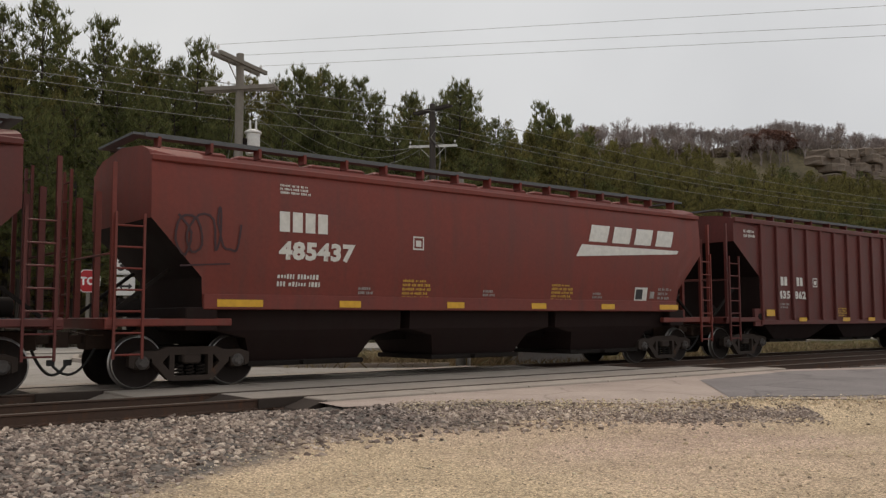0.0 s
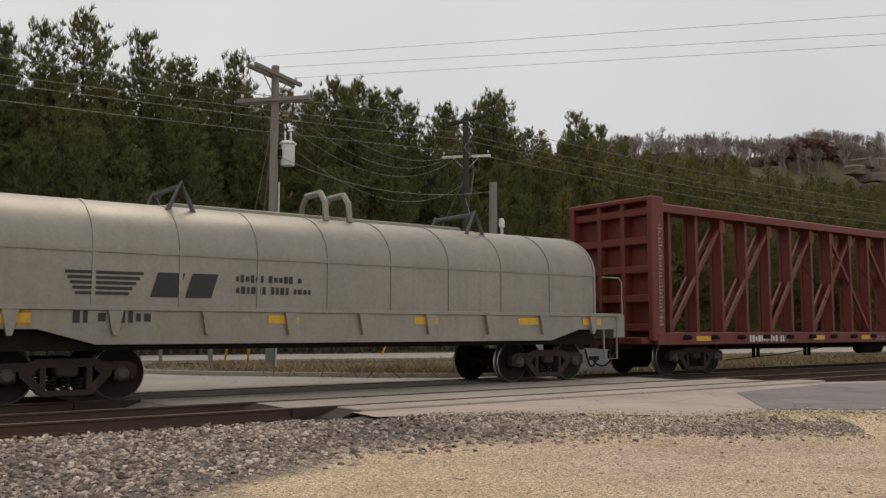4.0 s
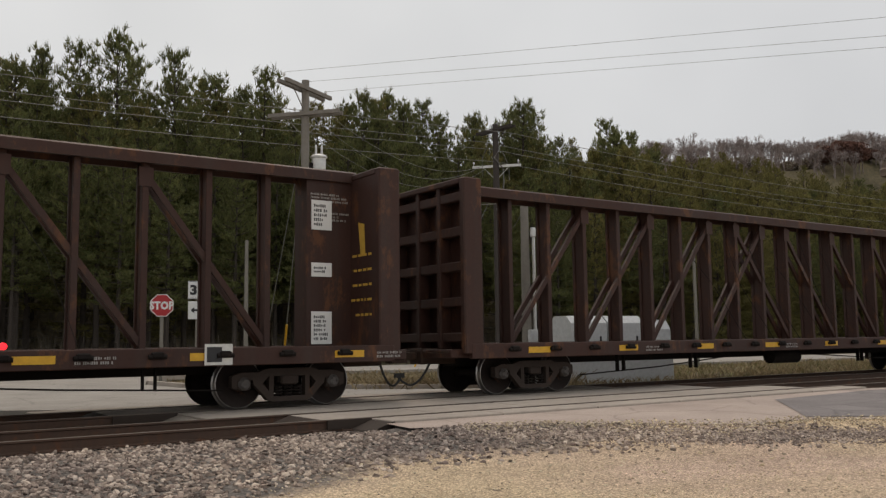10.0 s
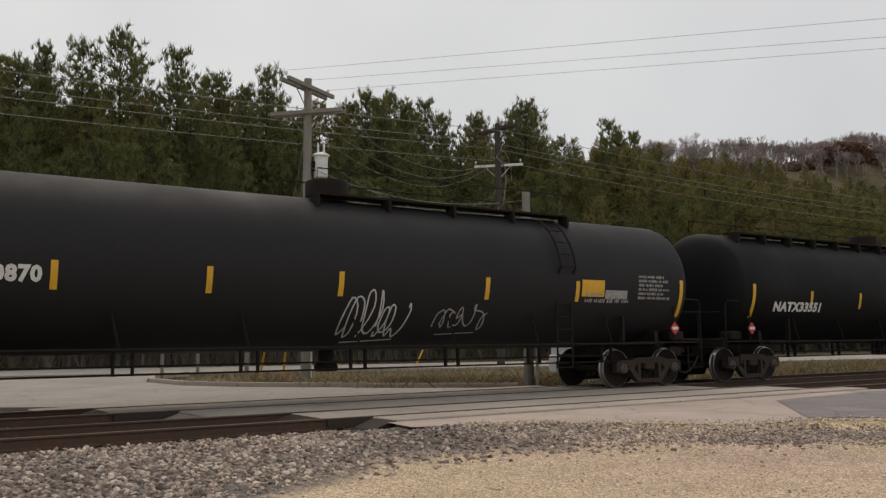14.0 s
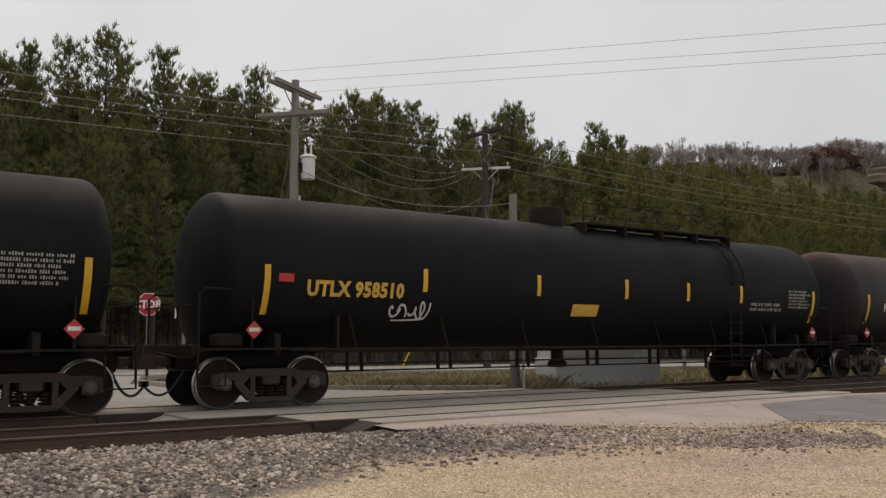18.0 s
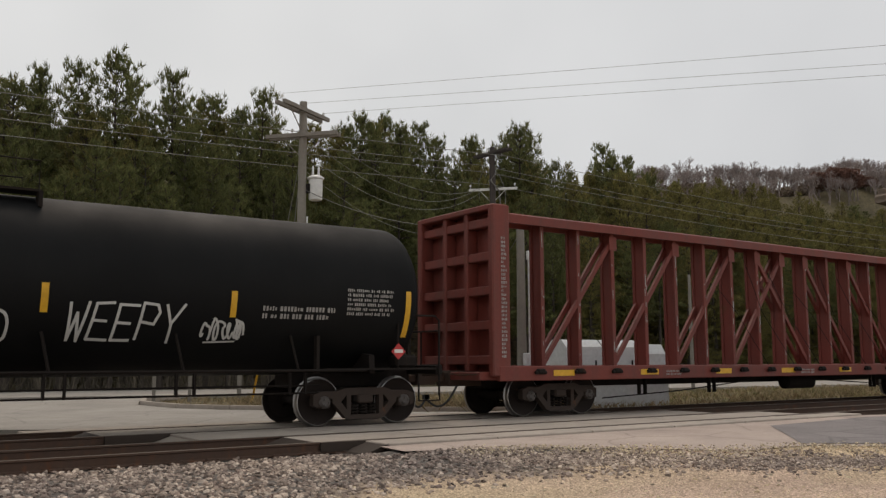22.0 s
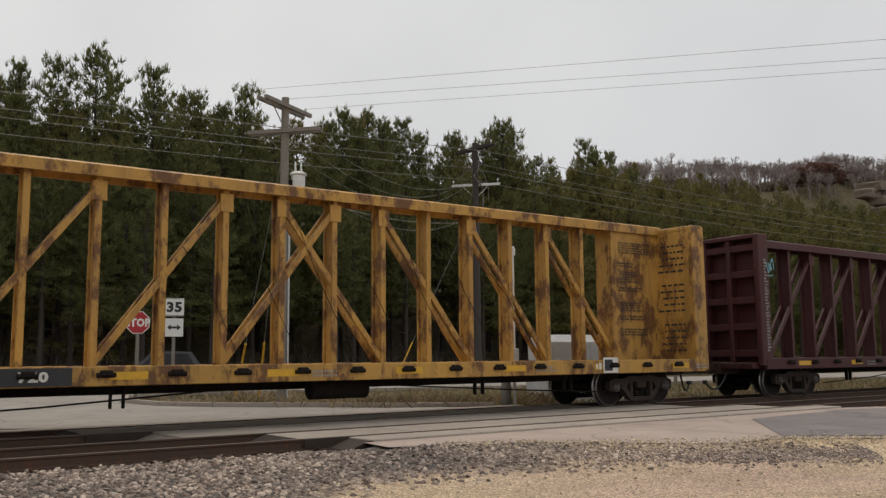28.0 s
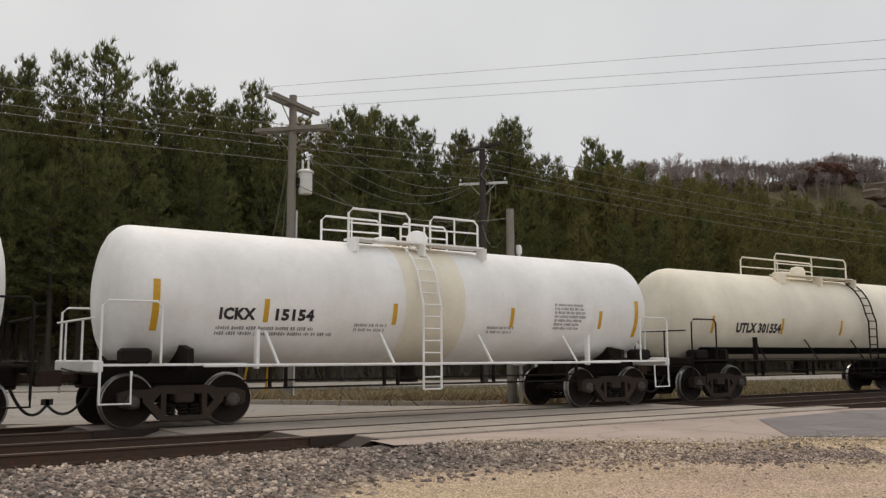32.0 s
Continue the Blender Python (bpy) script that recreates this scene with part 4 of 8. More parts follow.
# --- tank cars ---
def tank_car(label, length, trucks, mat, r, zc, frame_mat, dome_x=0.0, walks=(-3.2, 3.2), rail=None, ladder_x=None, band=None, dome="box"):
    car = car_thing(label, "tank car", length, trucks, "tank_car")
    half = length / 2 - 0.75
    d = 0.48
    prof = [(0.02, -half), (r * 0.35, -half + 0.025), (r * 0.6, -half + 0.08), (r * 0.78, -half + 0.15), (r * 0.89, -half + 0.225), (r * 0.96, -half + 0.32), (r * 0.99, -half + 0.4), (r, -half + d)]
    prof = prof + [(r, -half + d + (2 * half - 2 * d) * i / 10) for i in range(1, 10)] + [(a, -b) for a, b in reversed(prof)]
    part("tank", Geo().lathe(prof, 40, "x", (0, 0, zc)), mat, car, smooth=True)
    bot = zc - r
    for s in (-1, 1):
        x = s * trucks
        g = Geo()
        g.box(min(x - s * 1.3, s * (length / 2 - 0.5)), max(x - s * 1.3, s * (length / 2 - 0.5)), -0.3, 0.3, 0.72, bot + 0.1, 0.02)
        under = STEEL if frame_mat is WHITE else frame_mat
        part("stub_sill", g, under, car)
        g = Geo()
        a = [(-1.35, 1.0), (-1.32, 1.35), (-0.9, zc - r * 0.72), (0.9, zc - r * 0.72), (1.32, 1.35), (1.35, 1.0)]
        g.prism(a, "x", x - 0.06, x + 0.06)
        part("saddle", g, under, car)
        e = s * (length / 2 - 0.4)
        part("end_sill", Geo().box(min(e, e - s * 0.16), max(e, e - s * 0.16), -1.4, 1.4, 0.96, 1.16, 0.02), frame_mat, car)
        part("end_platform", Geo().box(min(e - s * 0.16, x - s * 1.0), max(e - s * 0.16, x - s * 1.0), -1.4, -0.95, 1.06, 1.1), frame_mat, car)
        part("end_platform", Geo().box(min(e - s * 0.16, x - s * 1.0), max(e - s * 0.16, x - s * 1.0), 0.95, 1.4, 1.06, 1.1), frame_mat, car)
        for y in (-1.42, 1.42):
            part("grab_rail", Geo().tube([(e - s * 0.1, y, 0.55), (e - s * 0.1, y, 2.05), (e - s * 0.2, y, 2.14), (e - s * 1.0, y, 2.14), (e - s * 1.08, y, 2.05), (e - s * 1.08, y, 1.1)], 0.022, 6), frame_mat, car)
        part("step", Geo().tube([(e - s * 0.1, -1.42, 0.98), (e - s * 0.1, -1.44, 0.45), (e - s * 0.6, -1.44, 0.45), (e - s * 0.6, -1.42, 0.98)], 0.022, 6), frame_mat, car)
        part("end_rail", Geo().tube([(e, -1.3, 1.85), (e, 1.3, 1.85)], 0.02, 6).tube([(e, -0.6, 1.1), (e, -0.6, 1.85)], 0.02, 5).tube([(e, 0.6, 1.1), (e, 0.6, 1.85)], 0.02, 5), frame_mat, car)
        part("side_brace", Geo().beam((x - s * 1.2, -1.36, 1.0), (x - s * 1.2, -1.36, 1.7), 0.12, 0.06), frame_mat, car)
        part("brake_gear", Geo().box(e - s * 0.75 - 0.25, e - s * 0.75 + 0.25, -1.25, -0.85, 1.1, 1.36, 0.05), STEEL, car)
    for y in (-1.44, 1.44):
        part("side_rail", Geo().tube([(-trucks + 0.2, y, 1.06), (trucks - 0.2, y, 1.06)], 0.03, 6), frame_mat, car)
    k = int(trucks * 0.9)
    for i in range(k):
        x = -trucks + 1.6 + (2 * trucks - 3.2) * i / (k - 1)
        part("rail_strut", Geo().beam((x, -1.44, 1.06), (x - 0.12, -r * 0.86, zc - r * 0.52), 0.05, 0.03), frame_mat, car)
        for u in (0, 0.32):
            part("safety_hanger", Geo().box(x + u - 0.02, x + u + 0.02, -1.1, -1.02, 0.62, 1.02), STEEL, car)
    for z in (0.64, 0.78):
        part("brake_pipe", Geo().tube([(-trucks + 1, -1.06, z), (trucks - 1, -1.06, z)], 0.02, 6), STEEL, car)
    part("outlet_valve", Geo().lathe([(0.22, bot - 0.4), (0.25, bot - 0.3), (0.16, bot - 0.2), (0.16, bot + 0.1)], 12, "z"), STEEL, car, smooth=True)
    # crown fittings
    top = zc + r
    wa, wb = walks
    for y in (-0.62, 0.62):
        part("top_walk", Geo().box(wa, wb, y - 0.22, y + 0.22, top - 0.02, top + 0.02), mat if rail else frame_mat, car)
        k = max(3, int((wb - wa) / 1.1))
        for i in range(k):
            x = wa + 0.03 + (wb - wa - 0.06) * i / (k - 1)
            part("walk_bracket", Geo().box(x - 0.03, x + 0.03, min(y, y * 1.5), max(y, y * 1.5), top - 0.28, top - 0.02), mat if rail else frame_mat, car)
    if dome == "box":
        part("valve_housing", Geo().lathe([(0.45, top - 0.1), (0.45, top + 0.34), (0.42, top + 0.4), (0.05, top + 0.42)], 18, "z", (dome_x, 0, 0)), frame_mat, car, smooth=True)
        part("manway", Geo().lathe([(0.3, top - 0.05), (0.3, top + 0.14), (0.05, top + 0.2)], 16, "z", (dome_x + 1.3, 0, 0)), frame_mat, car, smooth=True)
        for y in (-0.82, 0.82):
            part("top_rail", Geo().tube([(wa + 0.05, y, top), (wa + 0.05, y, top + 0.5), (wb - 0.05, y, top + 0.5), (wb - 0.05, y, top)], 0.014, 5), frame_mat, car)
    else:
        part("valve_housing", Geo().lathe([(0.24, top - 0.05), (0.24, top + 0.25), (0.18, top + 0.36), (0.03, top + 0.4)], 18, "z", (dome_x + 0.35, 0, 0)), mat, car, smooth=True)
        part("manway", Geo().box(dome_x - 0.7, dome_x - 0.3, -0.2, 0.2, top - 0.05, top + 0.18, 0.03), mat, car)
    for a, b in rail or ():
        for y in (-0.6, 0.6):
            part("top_rail", Geo().tube([(a, y, top - 0.12), (a, y, top + 0.54), (a + 0.1, y, top + 0.64), (b - 0.1, y, top + 0.64), (b, y, top + 0.54), (b, y, top - 0.12)], 0.026, 6)
                 .tube([(a, y, top + 0.34), (b, y, top + 0.36)], 0.02, 5).tube([((a + b) / 2, y, top), ((a + b) / 2, y, top + 0.63)], 0.022, 5), mat, car)
    lx = dome_x if ladder_x is None else ladder_x
    g = Geo()
    zz = [0.55 + (zc + r * 0.9 - 0.55) * i / 12 for i in range(13)]
    path = [(-1.45 if z < zc else -(r + 0.1) * math.sqrt(max(0.05, 1 - ((z - zc) / (r + 0.1)) ** 2)), z) for z in zz]
    for u in (-0.22, 0.22):
        g.tube([(lx + u, y, z) for y, z in path], 0.025, 5)
    part("ladder", g, frame_mat, car)
    for y, z in path[::1]:
        part("rung", Geo().tube([(lx - 0.22, y, z), (lx + 0.22, y, z)], 0.016, 5), frame_mat, car)
    if band:
        part("painted_band", Geo().lathe([(r + 0.006, -0.75 + dome_x), (r + 0.006, 0.75 + dome_x)], 40, "x", (0, 0, zc)), band, car, smooth=True)
    return car, half, round_side(r, zc)


def tank_marks(car, half, side, xs, zt, ends, data=None, seed=1, mat=TXT_G, zf=(1.7, 2.6)):
    """Reflectors, the data stencil and the hazard cards of a tank car."""
    for x in xs:
        decal(car, "reflector", x - 0.055, x + 0.055, zt, zt + 0.46, TAPE, side)
    for x in ends:
        decal(car, "reflector", x - 0.06, x + 0.06, zf[0], zf[1], TAPE, side)
    if data:
        lines(car, *data, 6, mat, side, seed)
        lines(car, data[0] - 1.7, data[0] - 0.2, data[2] - 0.1, data[2] + 0.12, 2, mat, side, seed + 1)
    for s in (-1, 1):
        x, z = s * (half - 0.75), 1.42
        g = Geo()
        g.add([(x - 0.16, -1.48, z), (x, -1.48, z - 0.16), (x + 0.16, -1.48, z), (x, -1.48, z + 0.16)], [(0, 1, 2, 3)])
        g.add([(x - 0.16, -1.46, z), (x, -1.46, z - 0.16), (x + 0.16, -1.46, z), (x, -1.46, z + 0.16)], [(3, 2, 1, 0)])
        part("hazard_card", g, HAZ, car)
        part("hazard_text", Geo().box(x - 0.1, x + 0.1, -1.486, -1.481, z - 0.03, z + 0.04), TXT_W, car)


# ---- the train, from its front to its rear ----
# places of each car's two bogies along the track at the start, and its overhang
BOGIES = [(-11.1, 2.44, 2.1), (6.44, 19.98, 2.1), (23.85, 37.48, 1.97), (41.46, 55.13, 2.1), (59.52, 73.14, 2.2), (77.94, 88.59, 2.55), (94.02, 112.02, 2.97), (117.3, 131.03, 2.25), (135.33, 148.88, 2.17), (154.52, 168.12, 3.45), (174.63, 192.59, 2.97), (198.51, 216.47, 2.97), (221.51, 235.12, 2.02), (239.14, 255.77, 2.02), (259.81, 276.38, 2.02), (280.42, 296.58, 2.02), (300.63, 316.79, 2.02), (320.86, 336.89, 2.02), (340.97, 357.09, 2.02), (361.03, 377.67, 2.02), (381.66, 397.02, 2.0), (401.07, 417.04, 2.02), (422.14, 440.14, 3.02), (446.39, 464.39, 3.0), (470.26, 488.4, 2.97), (494.6, 512.79, 2.97), (518.76, 536.76, 2.97), (543.5, 561.6, 3.0), (566.83, 580.55, 2.15), (584.83, 595.16, 2.05), (599.25, 609.87, 2.02), (613.85, 624.45, 2.02)]
MIDS = [(a + b) / 2 for a, b, _ in BOGIES]
HALF = [(b - a) / 2 for a, b, _ in BOGIES]
LENS = [b - a + 2 * c for a, b, c in BOGIES]
SIDE_S = lambda z: -float(np.interp(z, [1.4, 1.62, 2.1, 2.7, 3.3, 3.98], [1.46, 1.47, 1.55, 1.6, 1.6, 1.55])) - 0.004
SIDE_R = flat(-1.485)


def reflectors(c, spans, z0, z1, side):
    for a, b in spans:
        decal(c, "reflector", a, b, z0, z1, TAPE, side)


def upright_reflectors(c, xs, z0, z1, side, w=0.14):
    for x in xs:
        decal(c, "reflector", x - w / 2, x + w / 2, z0, z1, TAPE, side)


def bn_marks(c, x, number, seed, low=0.0, acf=None, logo=2.75):
    """x: left edge of the writing; low: how far the lower stencils drop."""
    S = SIDE_S
    block_mark(c, x, 2.84 - low, 1.1, 0.38, 4, TXT_W, S)
    words(c, number, x, x + 1.48 + (0.2 if low < 0.1 else 0), 2.31 - low, 2.67 - low, TXT_W, S)
    lines(c, x, x + 1.0, 1.62 - low * 0.3 + 0.2 * (low < 0.1), 1.85 - low * 0.3 + 0.2 * (low < 0.1), 2, TXT_W, S, seed)
    lines(c, x + 0.02, x + 0.68, 3.56, 3.74, 3, TXT_W, S, seed + 1)
    acf_box(c, x + 3.05 if acf is None else acf, 2.64 - low, 0.28, 0.28, TXT_W, S)
    block_mark(c, logo + 0.42, 3.1, 3.45, 0.42, 4, TXT_W, S, 0.35, True)
    for a in (-2.42, 1.95):
        lines(c, a, a + 0.78, 1.62, 2.02, 5, TXT_Y, S, seed + 2)
    for a in (-3.5, -0.2, 3.4):
        lines(c, a, a + 0.4, 1.7, 1.84, 2, TXT_G, S, seed + 3)
    load_box(c, 5.0, 1.64, S, 0.5, 0.36)
    decal(c, "round_mark", 5.62, 5.8, 1.72, 1.9, TXT_G, S)
    lines(c, 5.95, 6.5, 1.7, 2.0, 3, TXT_G, S, seed + 4)
    reflectors(c, ((-6.5, -5.6), (-3.95, -3.45), (-1.24, -0.76), (1.28, 1.76), (3.7, 4.2), (6.0, 6.8)), 1.43, 1.56, flat(-1.524))


def train():
    S, R = SIDE_S, SIDE_R
    c, h = smooth_hopper("dark red curved-side covered hopper car at the head", LENS[0], HALF[0], RED_DULL, RED_SHADED, False)
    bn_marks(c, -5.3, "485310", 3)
    c, h = smooth_hopper("oxide red smooth-sided covered hopper car with angled ends", LENS[1], HALF[1], RED, RED_SHADED, False)
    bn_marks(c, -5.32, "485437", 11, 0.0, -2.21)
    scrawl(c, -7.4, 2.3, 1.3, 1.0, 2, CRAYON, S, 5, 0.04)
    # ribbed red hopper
    c, h = ribbed_hopper("dull red ribbed covered hopper car", LENS[2], HALF[2], RED_DULL, RED_SHADED, 16, (3.45, 2.45), 1.04)
    block_mark(c, -5.45, 2.2, 0.42, 0.27, 2, TXT_W, R)
    block_mark(c, -4.53, 2.2, 0.4, 0.27, 2, TXT_W, R)
    words(c, "435", -5.6, -4.92, 1.79, 2.04, TXT_W, R)
    words(c, "862", -4.67, -4.0, 1.79, 2.04, TXT_W, R)
    lines(c, -5.5, -5.0, 1.5, 1.66, 2, TXT_G, R, 2)
    acf_box(c, -3.55, 2.19, 0.28, 0.28, TXT_W, R)
    for i in range(4):
        block_mark(c, 2.5 + 0.9 * i, 2.75, 0.55, 0.35, 1, TXT_W, R, 0.35, True)
    lines(c, -7.38, -6.75, 3.6, 3.82, 2, TXT_W, R, 4)
    lines(c, -2.01, -1.38, 1.25, 1.53, 4, TXT_Y, R, 7)
    lines(c, 2.3, 2.95, 1.25, 1.53, 4, TXT_Y, R, 7)
    reflectors(c, ((-6.41, -5.96), (6.26, 6.75)), 1.26, 1.45, flat(-1.57))
    reflectors(c, ((-4.59, -4.14), (-1.87, -1.39), (-0.11, 0.35), (1.62, 2.13), (4.38, 4.91)), 1.09, 1.21, flat(-1.575))
    load_box(c, 5.27, 1.46, R, 0.5, 0.34)
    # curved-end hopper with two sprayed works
    c, h = smooth_hopper("oxide red covered hopper car with silver and blue graffiti", LENS[3], HALF[3], RED, RED_SHADED, True)
    bn_marks(c, -6.7, "482289", 21, 0.3)
    piece(c, "CHOUT", -5.45, 1.4, 4.9, 1.4, [CHROME], NAVY, S, 8, None, 0.014, 0.34, None, 0.13)
    blobs(c, ((-0.75, 1.8, 0.16), (-0.5, 1.62, 0.13)), SKY_BLUE, S, 0.03)
    piece(c, "DOKES", 0.0, 1.48, 5.4, 1.25, [PLUM, SKY_BLUE], SPRAY_K, S, 9, SPRAY_W, 0.014, 0.24)
    decal(c, "yellow_patch", -7.1, -6.3, 1.75, 1.98, TAPE, S)
    decal(c, "yellow_patch", 6.3, 6.75, 1.75, 1.98, TAPE, S)
    scrawl(c, 5.6, 2.05, 0.9, 0.5, 2, SPRAY_W, S, 2, 0.03)
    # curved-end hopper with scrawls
    c, h = smooth_hopper("dark oxide red covered hopper car with dark scrawls", LENS[4], HALF[4], RED_DEEP, RED_SHADED, True)
    bn_marks(c, -6.73, "483277", 31, 0.32, -4.03)
    scrawl(c, -5.0, 1.56, 1.3, 0.52, 4, CRAYON, S, 6, 0.035)
    scrawl(c, -3.6, 1.68, 0.95, 0.38, 4, CRAYON, S, 7, 0.03)
    scrawl(c, 2.95, 1.78, 2.8, 0.6, 6, CRAYON, S, 8, 0.035)
    scrawl(c, 0.6, 1.66, 0.65, 0.44, 2, SKY_BLUE, S, 9, 0.06)
    coil_car()
    c, h = centerbeam("rusty red centre-beam flat car, empty, with lettered end panels", LENS[6], HALF[6], CB_RED)
    cb_marks(c, h, TXT_W, 41)
    lines(c, -7.2, -5.2, 0.86, 1.04, 1, TXT_W, flat(-1.51), 5)
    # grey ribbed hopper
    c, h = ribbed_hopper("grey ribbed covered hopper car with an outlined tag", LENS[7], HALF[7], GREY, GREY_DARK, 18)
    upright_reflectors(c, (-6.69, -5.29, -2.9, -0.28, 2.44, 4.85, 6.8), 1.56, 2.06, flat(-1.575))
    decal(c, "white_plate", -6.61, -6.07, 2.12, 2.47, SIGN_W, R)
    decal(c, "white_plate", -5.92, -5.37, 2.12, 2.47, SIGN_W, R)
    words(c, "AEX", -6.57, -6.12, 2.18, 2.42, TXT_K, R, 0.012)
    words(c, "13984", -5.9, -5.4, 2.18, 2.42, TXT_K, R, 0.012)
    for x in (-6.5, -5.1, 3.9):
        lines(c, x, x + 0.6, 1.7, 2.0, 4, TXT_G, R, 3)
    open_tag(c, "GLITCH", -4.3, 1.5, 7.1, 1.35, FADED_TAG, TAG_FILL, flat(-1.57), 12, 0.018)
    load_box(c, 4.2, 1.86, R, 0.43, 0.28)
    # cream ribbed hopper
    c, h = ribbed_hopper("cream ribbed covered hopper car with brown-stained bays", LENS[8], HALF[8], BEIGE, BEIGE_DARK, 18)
    upright_reflectors(c, (-3.63, -1.17, 1.53, 4.06), 1.55, 2.03, flat(-1.575))
    upright_reflectors(c, (-6.62, 7.06), 1.55, 2.46, flat(-1.578))
    words(c, "CR", -5.79, -5.36, 2.2, 2.43, TXT_K, R)
    words(c, "DX", -5.04, -4.62, 2.2, 2.43, TXT_K, R)
    words(c, "85", -5.78, -5.38, 1.77, 2.0, TXT_K, R)
    words(c, "87", -5.04, -4.64, 1.77, 2.0, TXT_K, R)
    for cx in (-3.25, 3.6):
        cz = 2.2
        ribbon(c, [(cx + 0.16 * math.cos(a * 0.52), cz + 0.16 * math.sin(a * 0.52)) for a in range(13)], 0.03, HAZ, R)
        ribbon(c, [(cx - 0.1, cz - 0.1), (cx + 0.1, cz + 0.1)], 0.03, TXT_K, R)
        ribbon(c, [(cx - 0.1, cz + 0.1), (cx + 0.1, cz - 0.1)], 0.03, TXT_K, R, 0.0095)
    decal(c, "yellow_patch", -6.3, -6.1, 1.75, 1.9, TAPE, R)
    load_box(c, 5.05, 1.83, R, 0.41, 0.26)
    boxcar()
    c, h = centerbeam("dark brown centre-beam flat car, empty, yellow stencils", LENS[10], HALF[10], BROWN, sheet=1.1)
    cb_marks(c, h, TXT_Y, 51, True)
    sl = flat(-1.51)
    words(c, "NOKL", -8.71, -8.04, 0.82, 0.99, TXT_Y, sl)
    words(c, "733", -7.28, -6.84, 0.82, 0.99, TXT_Y, sl)
    words(c, "775", -6.41, -5.96, 0.82, 0.99, TXT_Y, sl)
    lines(c, 1.3, 2.4, 0.76, 1.0, 1, TXT_W, flat(-1.52), 8)
    c, h = centerbeam("dark brown centre-beam flat car with white placards", LENS[11], HALF[11], BROWN, sheet=1.1)
    cb_marks(c, h, TXT_Y, 61, True)
    tanks_one()
    # white hopper with two sprayed works
    c, h = smooth_hopper("clean white smooth-sided covered hopper car with teal and black graffiti", LENS[20], HALF[20], WHITE_HOP, PALE_GREY, True, GRATE, True)
    part("skirt_plate", Geo().box(-8.5, 8.5, -1.52, -1.45, 0.98, 1.42, 0.01), WHITE_HOP, c)
    words(c, "SHQX", -6.65, -5.75, 2.56, 2.81, TXT_K, S)
    words(c, "15116", -6.68, -5.96, 2.1, 2.33, TXT_K, S)
    lines(c, -6.68, -5.9, 1.6, 1.85, 3, TXT_G, S, 5)
    lines(c, 5.83, 7.03, 2.07, 2.7, 8, TXT_G, S, 5)
    SB = lambda z: min(SIDE_S(z), -1.528)
    piece(c, "SNALE", -4.3, 0.95, 4.9, 1.7, [MINT, TEAL], TEAL_DARK, SB, 14, None, 0.012, 0.36)
    blobs(c, ((-5.0, 1.45, 0.22), (-4.7, 1.62, 0.3), (-4.55, 1.3, 0.35), (-4.25, 1.75, 0.3), (-2.75, 2.2, 0.22), (-1.3, 2.25, 0.2)), PINK, SB)
    blobs(c, ((1.4, 2.4, 0.16), (2.3, 2.5, 0.15), (3.2, 2.4, 0.17), (4.9, 2.15, 0.24), (5.3, 1.7, 0.14), (5.4, 1.25, 0.12), (4.9, 2.42, 0.06), (5.35, 2.0, 0.08)), SPRAY_R, SB)
    blobs(c, ((0.6, 2.28, 0.55),), TAPE_DULL, SB, 0.02)
    blobs(c, ((0.6, 2.28, 0.43),), SPRAY_W, SB, 0.022)
    decal(c, "emblem_foot", 0.2, 1.0, 2.0, 2.16, TAPE_DULL, SB, 0.025)
    decal(c, "emblem_patch", 0.48, 0.75, 2.2, 2.42, SKY_BLUE, SB, 0.025)
    piece(c, "NOBS", 0.95, 0.92, 4.3, 1.6, [SPRAY_K], SPRAY_W, SB, 16, SPRAY_K, 0.014, 0.36)
    tag(c, "ETR", 4.75, 1.7, 0.75, 0.35, SPRAY_K, SB, 5, 0.06)
    scrawl(c, -7.2, 1.1, 2.2, 0.3, 6, SKY_BLUE, SB, 3, 0.03)
    decal(c, "yellow_box", 7.67, 8.55, 1.0, 1.22, TAPE, flat(-1.53))
    reflectors(c, ((-7.9, -7.2), (6.4, 7.1)), 1.43, 1.54, flat(-1.53))
    load_box(c, 5.75, 1.6, S, 0.47, 0.29)
    procor_two()
    c, h = centerbeam("faded red centre-beam flat car, empty, posts streaked white", LENS[22], HALF[22], CB_RED, shift=0.25)
    cb_marks(c, h, TXT_W, 71)
    scrapes(c, h, 5, 110, 7)
    c, h = centerbeam("faded red centre-beam flat car with a yellow emblem", LENS[23], HALF[23], CB_RED, shift=0.25)
    cb_marks(c, h, TXT_W, 81)
    scrapes(c, h, 6, 25, 4)
    words(c, "ATW", -7.19, -6.66, 0.88, 1.06, TXT_W, sl)
    words(c, "300", -5.9, -5.47, 0.88, 1.06, TXT_W, sl)
    words(c, "398", -5.01, -4.57, 0.88, 1.06, TXT_W, sl)
    part("emblem", Geo().prism([(9.2, 2.3), (9.55, 2.12), (9.95, 2.3), (10.0, 2.95), (9.6, 3.17), (9.25, 2.95)], "y", -0.296, -0.285), TXT_Y, c)
    for i, (m, lab) in enumerate(((YELLOW, "yellow centre-beam flat car, empty, rust along the sills"), (YELLOW, "yellow centre-beam flat car, empty, stencilled end panel"),
                                  (YELLOW_RUSTY, "badly rusting pale yellow centre-beam flat car, empty"))):
        c, h = centerbeam(lab, LENS[24 + i], HALF[24 + i], m, shift=0.2)
        cb_marks(c, h, TXT_K, 91 + i)
        lines(c, 7.0, 7.7, 0.9, 1.06, 1, TXT_W, sl, 3)
